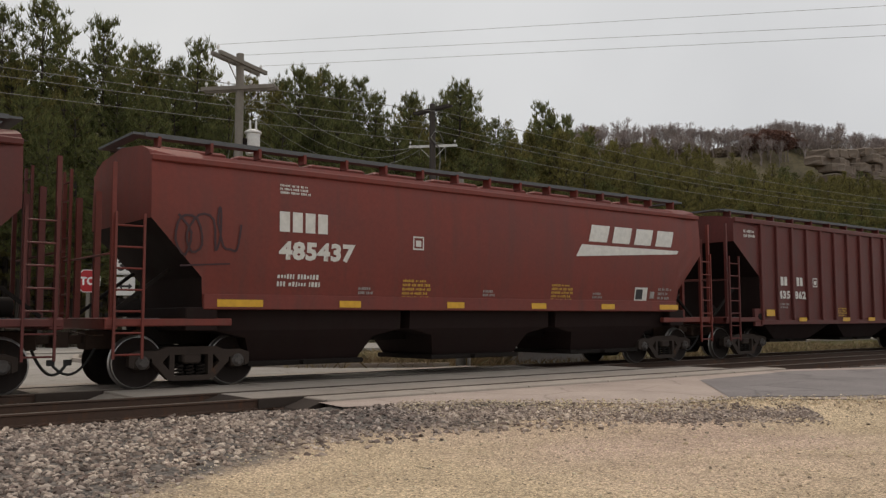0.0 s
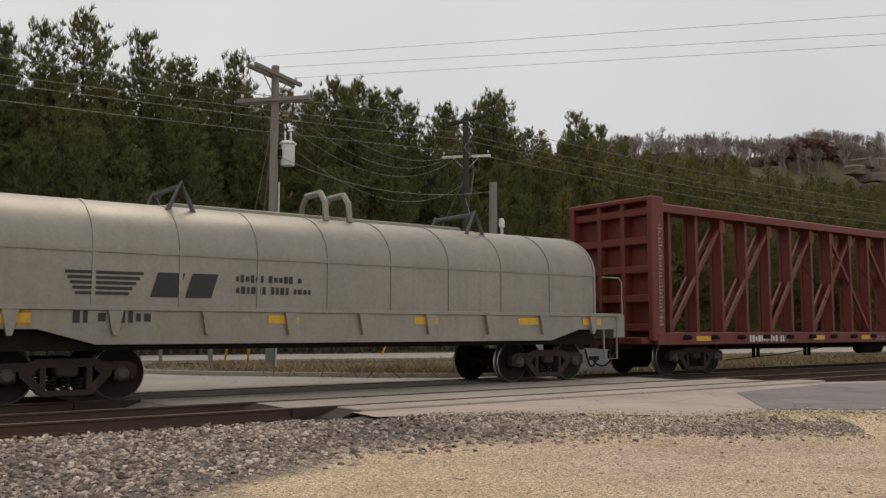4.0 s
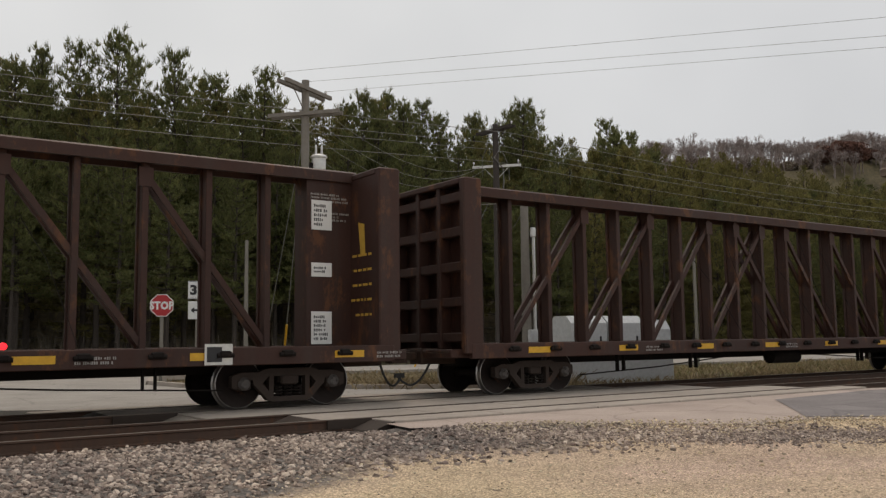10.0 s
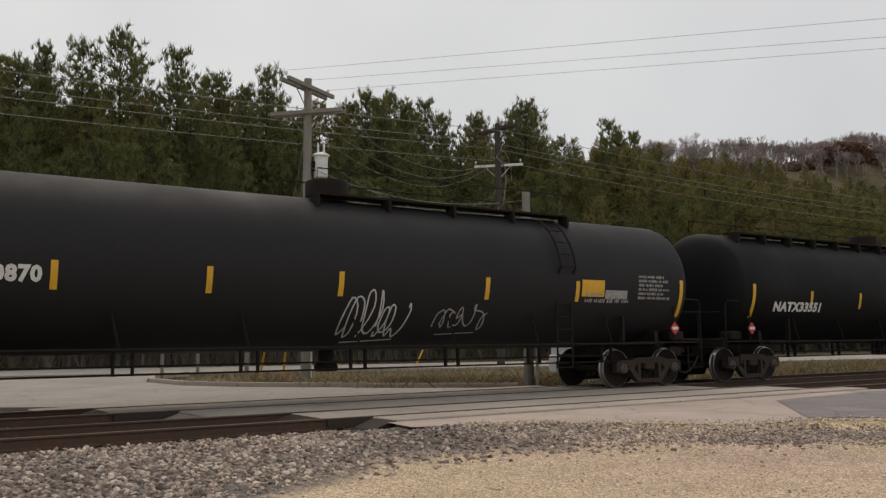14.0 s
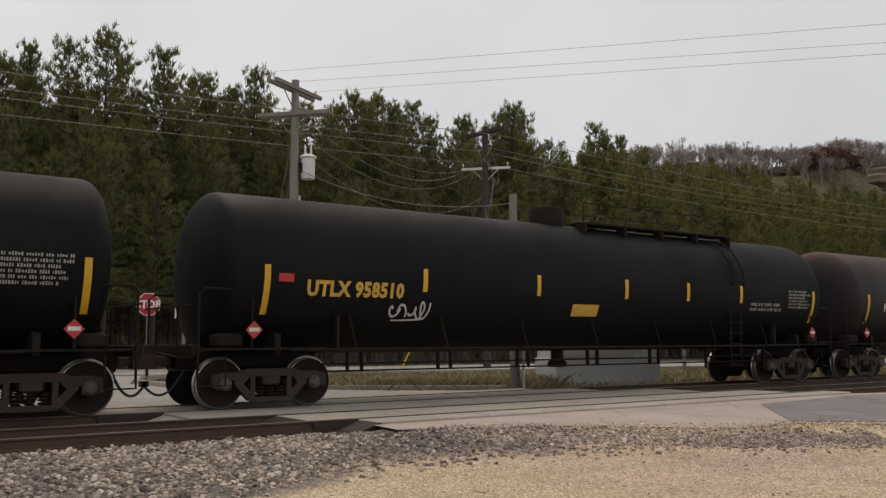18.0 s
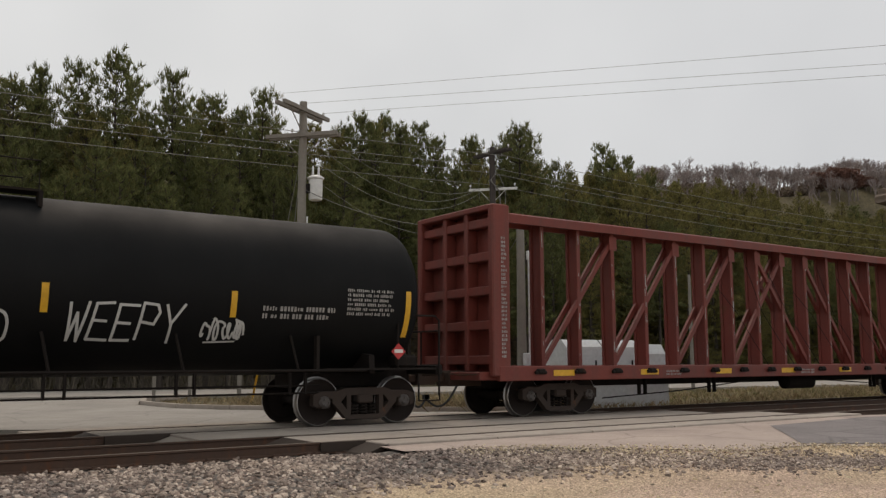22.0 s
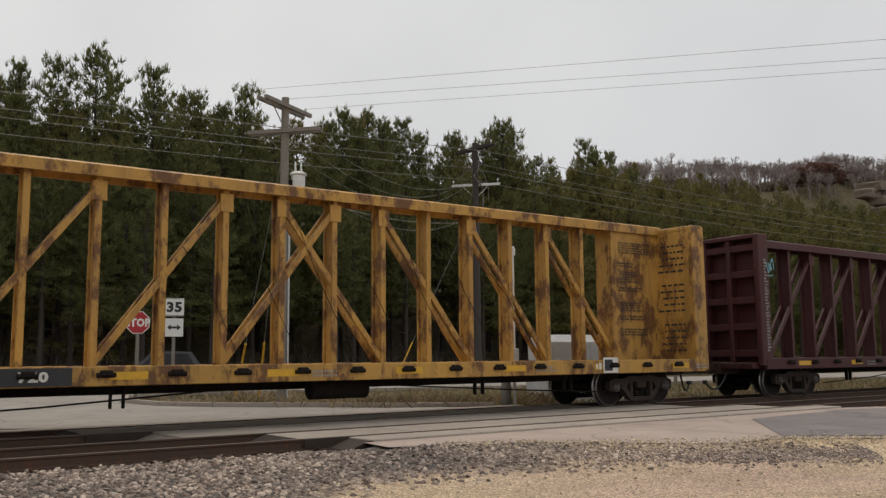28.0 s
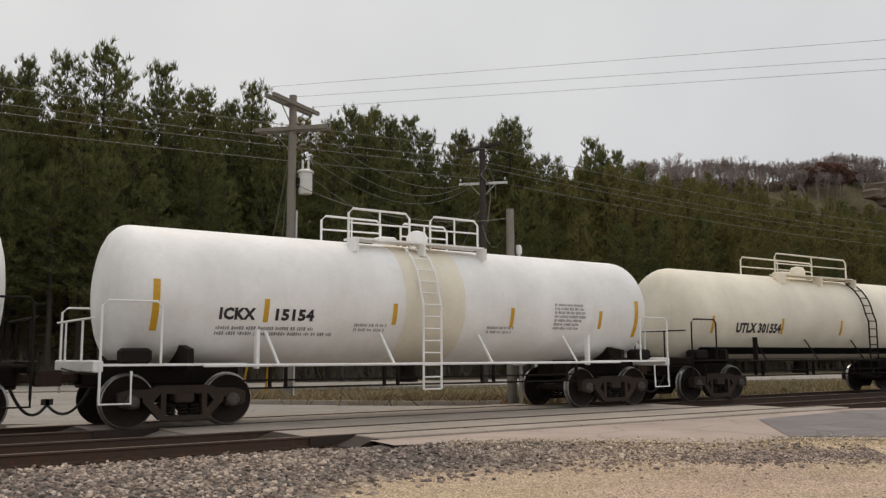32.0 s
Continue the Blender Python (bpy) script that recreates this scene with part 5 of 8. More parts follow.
        if i:
            decal(c, "black_strip", -7.5, -4.6, 0.82, 1.1, TXT_K, flat(-1.505))
            words(c, "TTZX", -7.29, -6.69, 0.88, 1.05, TXT_W, sl, 0.012)
            words(c, ("564", "862")[i - 1], -6.29, -5.85, 0.88, 1.05, TXT_W, sl, 0.012)
            words(c, ("940", "720")[i - 1], -5.79 + 0.4 * (i > 1), -5.35 + 0.4 * (i > 1), 0.88, 1.05, TXT_W, sl, 0.012)
        if i == 1:
            scrawl(c, -2.76, 0.9, 2.0, 0.16, 7, CHROME, sl, 5, 0.025)
    c, h = centerbeam("maroon centre-beam flat car, empty, rows of white stencils", LENS[27], HALF[27], MAROON, sheet=1.1)
    cb_marks(c, h, TXT_W, 101, narrow=True)
    block_mark(c, -3.92, 0.89, 0.7, 0.2, 4, TXT_W, sl)
    words(c, "563611", -2.81, -1.94, 0.89, 1.08, TXT_W, sl)
    scrawl(c, -10.9, 3.5, 0.3, 0.5, 2, SKY_BLUE, flat(-1.5), 4, 0.04)
    # pale grey ribbed hopper
    c, h = ribbed_hopper("pale blue-grey ribbed covered hopper car", LENS[28], HALF[28], PALE_GREY, GREY_DARK, 18)
    upright_reflectors(c, (-3.43, -0.92, 0.93, 3.49), 1.6, 2.04, flat(-1.575))
    upright_reflectors(c, (-6.38, 6.4), 1.61, 2.52, flat(-1.578))
    for text, a, b, z in (("AD", -5.71, -5.38, 2.42), ("MX", -5.0, -4.68, 2.42), ("70", -5.7, -5.4, 1.94), ("75", -4.98, -4.7, 1.94)):
        words(c, text, a, b, z, z + 0.22, TXT_K, R)
    lines(c, -5.7, -4.4, 1.62, 1.8, 2, TXT_G, R, 2)
    acf_box(c, -3.9, 2.1, 0.22, 0.22, TXT_G, R)
    tanks_two()


def coil_car():
    c = car_thing("tarnished silver coil car under a rounded hood", "coil car", LENS[5], HALF[5], "coil_car")
    h = 6.5
    prof = [(-1.45, 1.56), (-1.45, 2.5)] + [(-1.45 * math.cos(a), 2.5 + 0.98 * math.sin(a)) for a in [0.15 * i for i in range(1, 21)]] + [(1.45, 2.5), (1.45, 1.56)]
    part("hood", Geo().prism(prof, "x", -h, h), SILVER, c, smooth=True)
    for i in range(10):
        x = -h + 2 * h * i / 9
        rib = [(y * 1.012, 2.5 + (z - 2.5) * 1.015) for y, z in prof]
        part("hood_rib", Geo().prism(rib, "x", x - 0.03, x + 0.03), SILVER, c, smooth=True)
    part("hood_seam", Geo().box(-h, h, -1.475, -1.44, 2.46, 2.52), SILVER, c)
    for s in (-1, 1):
        part("side_sill", Geo().prism([(-7.1, 1.56), (7.1, 1.56), (7.1, 1.2), (5.9, 1.2), (5.0, 0.95), (-5.0, 0.95), (-5.9, 1.2), (-7.1, 1.2)], "y", s * 1.5 - 0.04, s * 1.5 + 0.04), SILVER, c)
        part("deck_edge", Geo().box(-7.3, 7.3, s * 1.5 - 0.08, s * 1.5 + 0.08, 1.5, 1.58, 0.01), SILVER, c)
    for i in range(9):
        x = -6.3 + 12.6 * i / 8
        part("stake_pocket", Geo().prism([(x - 0.12, 1.5), (x + 0.12, 1.5), (x + 0.04, 1.1), (x - 0.04, 1.1)], "y", -1.62, -1.54), SILVER, c)
    part("trough", Geo().box(-6.6, 6.6, -1.3, 1.3, 0.85, 1.5), STEEL, c)
    for s in (-1, 1):
        part("end_sill", Geo().box(min(s * 7.1, s * 7.5), max(s * 7.1, s * 7.5), -1.5, 1.5, 1.0, 1.56, 0.02), SILVER, c)
        part("grab_rail", Geo().tube([(s * 7.4, -1.5, 1.56), (s * 7.4, -1.5, 2.35), (s * 7.3, -1.5, 2.45), (s * 6.7, -1.5, 2.45)], 0.022, 6), SILVER, c)
        part("lift_bracket", Geo().tube([(s * 3.4 - 0.25, -0.75, 3.3), (s * 3.4, -0.75, 3.85), (s * 3.4 + 0.25, -0.75, 3.3)], 0.05, 5).tube([(s * 3.4 - 0.25, 0.75, 3.3), (s * 3.4, 0.75, 3.85), (s * 3.4 + 0.25, 0.75, 3.3)], 0.05, 5)
             .tube([(s * 3.4, -0.75, 3.8), (s * 3.4, 0.75, 3.8)], 0.05, 5), GRATE, c)
        part("step", Geo().tube([(s * 7.2, -1.5, 1.5), (s * 7.2, -1.5, 0.5), (s * 6.75, -1.5, 0.5), (s * 6.75, -1.5, 1.5)], 0.025, 5), SILVER, c)
    for x in (-0.3, 0.25):
        part("lifting_hoop", Geo().tube([(x, -0.55, 3.4), (x, -0.5, 3.8), (x, -0.3, 4.0), (x, 0.3, 4.0), (x, 0.5, 3.8), (x, 0.55, 3.4)], 0.07, 6), SILVER, c, smooth=True)
    part("ridge", Geo().box(-3.4, 3.4, -0.25, 0.25, 3.44, 3.54, 0.02), SILVER, c)
    sd = flat(-1.456)
    for i in range(5):
        decal(c, "painted_stripe", -5.5 + 0.04 * i, -4.25 - 0.06 * i, 2.1 - 0.085 * i, 2.15 - 0.085 * i, TXT_K, sd)
    block_mark(c, -4.13, 1.74, 1.2, 0.42, 2, TXT_K, sd, 0.3)
    lines(c, -2.6, -1.03, 1.83, 2.17, 2, TXT_K, sd, 3)
    lines(c, -5.38, -3.74, 1.3, 1.5, 1, TXT_K, flat(-1.545), 4)
    for x in (-6.6, -2.0, 1.2, 4.0, 6.0):
        decal(c, "reflector", x, x + 0.6, 1.3, 1.45, TAPE, flat(-1.545))
    decal(c, "rust_patch", -7.2, -6.0, 1.25, 1.54, YELLOW_RUSTY, flat(-1.543))


def cb_marks(c, h, mat, seed, placards=False, narrow=False):
    r = random.Random(seed)
    pan = flat(-0.29)
    for x in (h - (1.12 if narrow or placards else 1.75),):
        z = 4.2
        for k in range(2 if placards else 7):
            n = r.randrange(2, 6)
            hh = 0.06 * n
            lines(c, x + 0.1, x + r.uniform(0.7, 0.95 if narrow or placards else 1.3), z - hh, z, n, mat if not placards else TXT_G, pan, seed + k)
            z -= hh + r.uniform(0.08, 0.3)
    # the inner face of the rear bulkhead carries small stencils too
    g = Geo()
    for k in range(5 if placards else 16):
        z, y = (2.9 - 0.3 * k if placards else 4.1 - 0.17 * k - 0.2 * (k // 5)), -1.15
        while y < -0.45:
            w = r.uniform(0.06, 0.2)
            g.add([(h - 0.106, y, z), (h - 0.106, y + w, z), (h - 0.106, y + w, z + 0.05), (h - 0.106, y, z + 0.05)], [(0, 3, 2, 1)])
            y += w + 0.05
    tagged(part("stencil", g, mat, c), kind="stuff")
    if mat is TXT_W:
        lines(c, -h - 0.14, -h + 0.02, 1.3, 3.9, 30, TXT_G, flat(-1.495), seed)
    if placards:
        for z, hh in ((3.45, 0.6), (2.5, 0.28), (1.15, 0.65)):
            part("placard", Geo().box(h - 1.0, h - 0.55, -0.3, -0.285, z, z + hh), SIGN_W, c)
            lines(c, h - 0.95, h - 0.62, z + 0.08, z + hh - 0.08, max(2, int(hh / 0.1)), TXT_K, flat(-0.297), seed)
        part("emblem", Geo().prism([(-0.9, 2.9), (-0.72, 2.9), (-0.62, 3.6), (-0.86, 3.55)], "x", h - 0.112, h - 0.104), TXT_Y, c)
    sill = flat(-1.503)
    for i in range(8):
        x = -h + 1.3 + (2 * h - 2.4) * i / 7
        decal(c, "reflector", x, x + 0.62, 0.9, 1.03, TAPE, sill)
        if i % 2:
            lines(c, x + 0.9, x + 1.5, 0.88, 1.0, 2, TXT_G, sill, seed + i)
    load_box(c, h - 3.6, 0.82, flat(-1.53), 0.5, 0.36)


def scrapes(c, h, seed, panel=70, posts=6):
    """Paint rubbed off the end panel and the posts by straps and loads."""
    r = random.Random(seed)
    spots = []
    for _ in range(panel):
        spots.append((r.uniform(h - 1.75, h - 0.2), r.gauss(2.9, 0.75), r.uniform(0.03, 0.16), r.uniform(0.02, 0.12), -0.288))
    for i in range(16):
        x = 0.25 - (h - 1.9) + 2 * (h - 1.9) * i / 15
        for _ in range(posts):
            spots.append((x + r.uniform(-0.05, 0.02), r.uniform(1.3, 4.3), r.uniform(0.015, 0.035), r.uniform(0.05, 0.35), -0.215))
    g = Geo()
    for k, (x, z, w, t, y) in enumerate(spots):
        z = min(max(z, 1.2), 4.2)
        y -= 0.0004 * (k % 12)
        g.add([(x, y, z), (x + w, y, z + r.uniform(-0.02, 0.02)), (x + w * r.uniform(0.6, 1.0), y, z + t), (x + w * r.uniform(0, 0.3), y, z + t * r.uniform(0.6, 1.1))], [(0, 1, 2, 3)])
    tagged(part("paint_scrape", g, TXT_G, c), kind="stuff")


def boxcar():
    c = car_thing("dark blue high-cube boxcar with pink and white graffiti along its foot", "boxcar", LENS[9], HALF[9], "boxcar")
    h, zb, zt = 9.2, 0.85, 4.98
    part("body", Geo().box(-h, h, -1.47, 1.47, zb + 0.1, zt, 0.02), BLUE, c)
    part("roof", Geo().prism([(-1.56, 4.96), (-1.56, 5.06), (0, 5.16), (1.56, 5.06), (1.56, 4.96)], "x", -h - 0.05, h + 0.05), BLUE, c)
    for s in (-1, 1):
        part("side_sill", Geo().box(-h, h, s * 1.5 - 0.05, s * 1.5 + 0.05, zb - 0.03, zb + 0.28, 0.015), BLUE, c)
        part("end_cap", Geo().box(min(s * h, s * (h + 0.06)), max(s * h, s * (h + 0.06)), -1.45, 1.45, 4.42, 5.04, 0.015), WHITE_HOP if s < 0 else BLUE, c)
        for i in range(5):
            z = 1.5 + 0.62 * i
            part("end_corrugation", Geo().prism([(-1.4, z), (-1.4, z + 0.06), (1.4, z + 0.06), (1.4, z)], "x", min(s * h, s * (h + 0.1)), max(s * h, s * (h + 0.1))).tube([(s * (h + 0.06), -1.38, z + 0.03), (s * (h + 0.06), 1.38, z + 0.03)], 0.09, 6), BLUE, c)
        ladder(c, s * (h + 0.14), -1.1, 1.0, 2.9, 0.42, BLUE, 6, "y")
        part("end_platform", Geo().box(min(s * h, s * (h + 0.5)), max(s * h, s * (h + 0.5)), -1.2, 1.2, 1.18, 1.24), GRATE, c)
        x1 = s * (h - 0.25)
        for i in range(4):
            part("side_grab", Geo().tube([(x1 - s * 0.9, -1.54, 1.25 + 0.4 * i), (x1, -1.54, 1.25 + 0.4 * i)], 0.018, 5), BLUE, c)
        part("step", Geo().tube([(x1, -1.5, 0.9), (x1, -1.5, 0.45), (x1 - s * 0.5, -1.5, 0.45), (x1 - s * 0.5, -1.5, 0.9)], 0.022, 5), STEEL, c)
    posts = [-9.14, -8.25, -7.4, -6.53, -5.71, -4.9, -4.05, -3.2, -2.4, 2.95, 3.75, 4.55, 5.35, 6.22, 7.08, 7.94, 8.75, 9.14]
    for s in (-1, 1):
        for x in posts:
            part("side_post", Geo().box(x - 0.06, x + 0.06, s * 1.5 - 0.05, s * 1.5 + 0.05, zb + 0.25, zt, 0.015), BLUE, c)
        for a, b in ((-h + 1.0, -2.6), (2.6, h - 1.0)):
            for z in (3.0, 4.33):
                part("side_rail", Geo().box(a, b, s * 1.49 - 0.03, s * 1.49 + 0.03, z, z + 0.07, 0.012), BLUE, c)
        for d in (-1, 1):
            a, b = (-2.5, -0.03) if d < 0 else (0.03, 2.5)
            part("plug_door", Geo().box(a, b, s * 1.52 - 0.05, s * 1.52 + 0.05, 1.1, 4.7, 0.02), BLUE, c)
            for k in range(6):
                z = 1.35 + 0.58 * k
                part("door_corrugation", Geo().box(a + 0.08, b - 0.08, s * 1.585 - 0.02, s * 1.585 + 0.02, z, z + 0.08, 0.015), BLUE, c)
            for k in range(2):
                x = a + (b - a) * (0.25 + 0.5 * k)
                part("lock_rod", Geo().tube([(x, s * 1.62, 1.05), (x, s * 1.62, 4.75)], 0.02, 6), BLUE, c)
            part("door_crank", Geo().lathe([(0.02, 0), (0.2, 0.0), (0.2, 0.03), (0.02, 0.03)], 14, "y", ((a + b) / 2, s * 1.64, 1.9)), BLUE, c)
        part("door_track", Geo().box(-2.6, 5.0, s * 1.55 - 0.03, s * 1.55 + 0.03, 1.0, 1.08), BLUE, c)
        part("door_track", Geo().box(-2.6, 5.0, s * 1.55 - 0.03, s * 1.55 + 0.03, 4.72, 4.8), BLUE, c)
    part("centre_sill", Geo().box(-9.0, 9.0, -0.25, 0.25, 0.6, 0.95), STEEL, c)
    sd = flat(-1.482)
    for text, a, b, z in (("LR", -7.15, -6.76, 3.53), ("S", -6.31, -6.11, 3.53), ("13", -7.13, -6.8, 3.09), ("01", -6.31, -5.95, 3.09), ("31", -5.49, -5.14, 3.09)):
        words(c, text, a, b, z, z + 0.28, TXT_W, sd)
    for i in range(4):
        block_mark(c, 5.55 + 0.86 * i, 3.5, 0.55, 0.72, 1, TXT_W, sd, gap=0.0)
    for a, b, z0, z1, n in ((-7.17, -6.7, 4.44, 4.7, 3), (-1.3, -0.68, 4.04, 4.38, 4), (1.14, 1.78, 4.04, 4.38, 4), (-7.1, -6.4, 2.5, 2.75, 3), (-6.0, -5.4, 2.5, 2.75, 3)):
        lines(c, a, b, z0, z1, n, TXT_W, flat(-1.61) if abs(a) < 2.5 else sd, int(z0 * 9))
    acf_box(c, -3.84, 2.29, 0.28, 0.27, TXT_W, sd)
    gs = flat(-1.57)
    piece(c, "ONEST", -8.7, 0.8, 5.6, 1.4, [PINK_PALE, PINK_PALE, PINK], MAGENTA, gs, 31, None, 0.014, 0.3, SPRAY_W, 0.07)
    piece(c, "LOPIA", -3.1, 0.82, 5.3, 1.4, [PINK, MAGENTA], SPRAY_K, flat(-1.64), 32, None, 0.016, 0.26, SPRAY_W, 0.09)
    piece(c, "STOMS", 2.5, 0.82, 6.1, 1.35, [SPRAY_W, PINK_PALE, PINK], PLUM, gs, 33, None, 0.014, 0.28, SPRAY_W, 0.07)
    rr_ = random.Random(3)
    for a, b, sd_, top, foot in ((-8.75, -3.05, gs, LILAC, MAGENTA), (2.55, 8.7, gs, LILAC, MAGENTA)):
        n_ = int((b - a) / 0.28)
        for z0, z1, mt, li in ((0.84, 1.75, top, 0.004), (0.82, 1.2, foot, 0.0065)):
            g = Geo()
            xs_ = [a + (b - a) * k / n_ for k in range(n_ + 1)]
            zs_ = [z1 + rr_.uniform(-0.2, 0.28) for _ in xs_]
            for k in range(n_):
                g.add([(xs_[k], sd_(0) - li, z0), (xs_[k + 1], sd_(0) - li, z0), (xs_[k + 1], sd_(0) - li, zs_[k + 1]), (xs_[k], sd_(0) - li, zs_[k])], [(0, 1, 2, 3)])
            part("sprayed_ground", g, mt, c)
    for x in (-h + 1.2, -0.5, h - 1.2):
        decal(c, "reflector", x, x + 0.8, 0.9, 1.05, TAPE, flat(-1.59))


def tanks_one():
    c, h, sd = tank_car("black tank car with white stencils, dusty sheen", LENS[12], HALF[12], BLACK_DUSTY, 1.53, 2.5, STEEL, 0.3, (-1.3, 1.9), ladder_x=0.87)
    tank_marks(c, h, sd, (-4.2, -1.2, 1.8, 4.76), 2.0, (-7.3, 7.3), (6.49, 7.62, 2.0, 2.59), 1)
    decal(c, "yellow_placard", 3.17, 3.95, 1.95, 2.29, TXT_Y, sd)
    lines(c, -7.0, -5.4, 2.1, 2.35, 1, TXT_W, sd, 3)
    lines(c, -1.24, -0.37, 1.58, 1.98, 4, TXT_G, sd, 3)
    lines(c, 1.52, 2.89, 1.6, 1.9, 3, TXT_G, sd, 4)
    c, h, sd = tank_car("black tank car covered with white scrawled tags", LENS[13], HALF[13], BLACK_DUSTY, 1.55, 2.52, STEEL, 0.06, (-0.73, 5.74), ladder_x=5.7)
    tank_marks(c, h, sd, (-5.4, -3.05, -0.53, 2.5, 5.82), 2.25, (-8.74, 9.0), (7.95, 9.0, 2.0, 2.54), 2, zf=(2.08, 2.97))
    words(c, "TILX 307010", -7.7, -5.74, 2.07, 2.35, TXT_W, sd)
    for x0, x1, z0, z1, n, m in ((0.54, 1.28, 1.44, 2.02, 2, TEAL), (2.04, 2.88, 1.52, 1.89, 3, SPRAY_W), (3.23, 4.19, 1.47, 1.8, 4, SPRAY_W), (5.25, 6.27, 1.94, 3.1, 2, SPRAY_W)):
        scrawl(c, x0, z0, x1 - x0, z1 - z0, n, m, sd, int(x0 * 10) + 90)
    tag(c, "ELKR", -4.85, 2.02, 2.0, 0.5, SPRAY_W, sd, 8, 0.05)
    ribbon(c, [(-2.95, 2.0), (-2.4, 2.2), (-1.95, 2.02), (-2.15, 1.98)], 0.045, SPRAY_W, sd)
    tag(c, "FUCA925", -1.77, 1.72, 2.0, 0.46, SPRAY_W, sd, 9, 0.05)
    decal(c, "yellow_placard", 2.97, 3.72, 1.73, 2.01, TXT_Y, sd)
    c, h, sd = tank_car("black tank car with white spiky tags and a yellow placard", LENS[14], HALF[14], BLACK_DUSTY, 1.55, 2.52, STEEL, 0.0, (-0.67, 5.87), ladder_x=5.2)
    tank_marks(c, h, sd, (-5.5, -3.0, -0.45, 3.0, 5.55), 2.02, (-8.74, 9.0), (7.5, 8.55, 2.11, 2.68), 3)
    words(c, "NATX 400870", -7.8, -5.67, 2.12, 2.4, TXT_W, sd)
    scrawl(c, -0.32, 1.3, 1.6, 0.95, 4, SPRAY_W, sd, 13, 0.032)
    scrawl(c, 1.8, 1.4, 1.4, 0.65, 4, TXT_G, sd, 14, 0.03)
    decal(c, "yellow_placard", 5.68, 6.38, 2.14, 2.52, TAPE, sd)
    decal(c, "white_placard", 6.42, 7.13, 2.1, 2.3, TXT_G, sd)
    c, h, sd = tank_car("clean black tank car with a long top walkway", LENS[15], HALF[15], BLACK, 1.55, 2.52, STEEL, -0.57, (-8.3, 8.3), ladder_x=-0.2)
    tank_marks(c, h, sd, (-5.93, -3.5, -1.36, 1.57, 3.9, 6.0), 2.0, (-8.52, 8.6), (7.4, 8.4, 2.1, 2.6), 4)
    words(c, "NATX33551", -7.61, -5.45, 1.88, 2.15, TXT_W, sd)
    decal(c, "yellow_placard", 4.33, 5.22, 1.97, 2.29, TXT_Y, sd)
    c, h, sd = tank_car("black tank car with a white chalk-like tag", LENS[16], HALF[16], BLACK, 1.55, 2.52, STEEL, 0.0, (-0.7, 5.45), ladder_x=4.65)
    tank_marks(c, h, sd, (-5.5, -3.0, -0.4, 2.42, 5.4), 2.35, (-8.6, 8.9), (7.74, 8.79, 2.1, 2.6), 5)
    scrawl(c, 1.13, 1.62, 3.1, 0.5, 8, SPRAY_W, sd, 23, 0.032)
    decal(c, "yellow_placard", 5.47, 6.24, 2.24, 2.6, TAPE, sd)
    decal(c, "red_placard", 5.98, 6.66, 1.57, 1.91, HAZ, sd)
    decal(c, "white_placard", 6.7, 7.2, 1.69, 1.98, TXT_G, sd)
    c, h, sd = tank_car("black tank car with a bold white company mark", LENS[17], HALF[17], BLACK, 1.55, 2.52, STEEL, -0.15, (-0.4, 5.61), ladder_x=5.0)
    tank_marks(c, h, sd, (-4.78, -1.98, 0.78, 2.98, 5.16), 2.1, (-8.28, 8.7), (7.42, 8.47, 2.1, 2.6), 6, zf=(1.66, 2.56))
    block_mark(c, -7.86, 2.68, 3.45, 0.46, 6, TXT_W, sd)
    words(c, "PROX 93051", -7.45, -5.93, 2.06, 2.36, TXT_W, sd)
    lines(c, -7.54, -5.98, 1.73, 1.97, 2, TXT_G, sd, 3)
    tag(c, "CHAOS", -0.56, 1.46, 1.45, 0.5, SPRAY_W, sd, 33, 0.055)
    decal(c, "yellow_placard", 2.78, 3.61, 1.78, 2.1, TAPE, sd)
    c, h, sd = tank_car("black tank car with yellow stencils", LENS[18], HALF[18], BLACK, 1.55, 2.52, STEEL, -0.28, (0.14, 5.7), ladder_x=5.1)
    tank_marks(c, h, sd, (-4.94, -1.9, 0.88, 3.12, 5.27), 2.2, (-8.37, 8.6), (7.4, 8.4, 2.1, 2.6), 7)
    words(c, "UTLX 958510", -7.57, -5.44, 2.04, 2.36, TXT_Y, sd)
    scrawl(c, -5.74, 1.68, 0.95, 0.36, 4, SPRAY_W, sd, 43, 0.04)
    decal(c, "yellow_placard", -0.82, 0.01, 1.77, 2.04, TXT_Y, sd)
    decal(c, "red_placard", -8.15, -7.85, 2.3, 2.45, HAZ, sd)
    c, h, sd = tank_car("black tank car faded rusty brown along its crown", LENS[19], HALF[19], BLACK_RUSTY, 1.53, 2.5, STEEL, -0.2, (-4.85, 1.85), ladder_x=-4.7)
    tank_marks(c, h, sd, (-5.56, -2.33, 1.4, 3.87, 6.05), 2.1, (-8.72, 9.0), (8.0, 9.06, 2.1, 2.59), 8)
    words(c, "NATX 400749", -7.82, -5.68, 2.07, 2.35, TXT_W, sd)
    scrawl(c, -0.76, 1.45, 1.5, 0.65, 2, SPRAY_W, sd, 51, 0.06)
    scrawl(c, 0.8, 1.3, 1.25, 0.6, 4, SPRAY_W, sd, 53, 0.04)
    piece(c, "ESA", -3.03, 1.5, 1.4, 0.52, [NAVY], NAVY, sd, 4, None, 0.006, 0.12, None, 0.03)
    for a, b, z0, z1, m in ((2.91, 3.72, 1.65, 1.99, TXT_Y), (4.78, 5.31, 1.53, 1.91, HAZ), (6.46, 7.0, 1.48, 1.7, HAZ)):
        decal(c, "placard", a, b, z0, z1, m, sd)
    lines(c, 5.89, 7.53, 1.9, 2.16, 1, TXT_W, sd, 6)


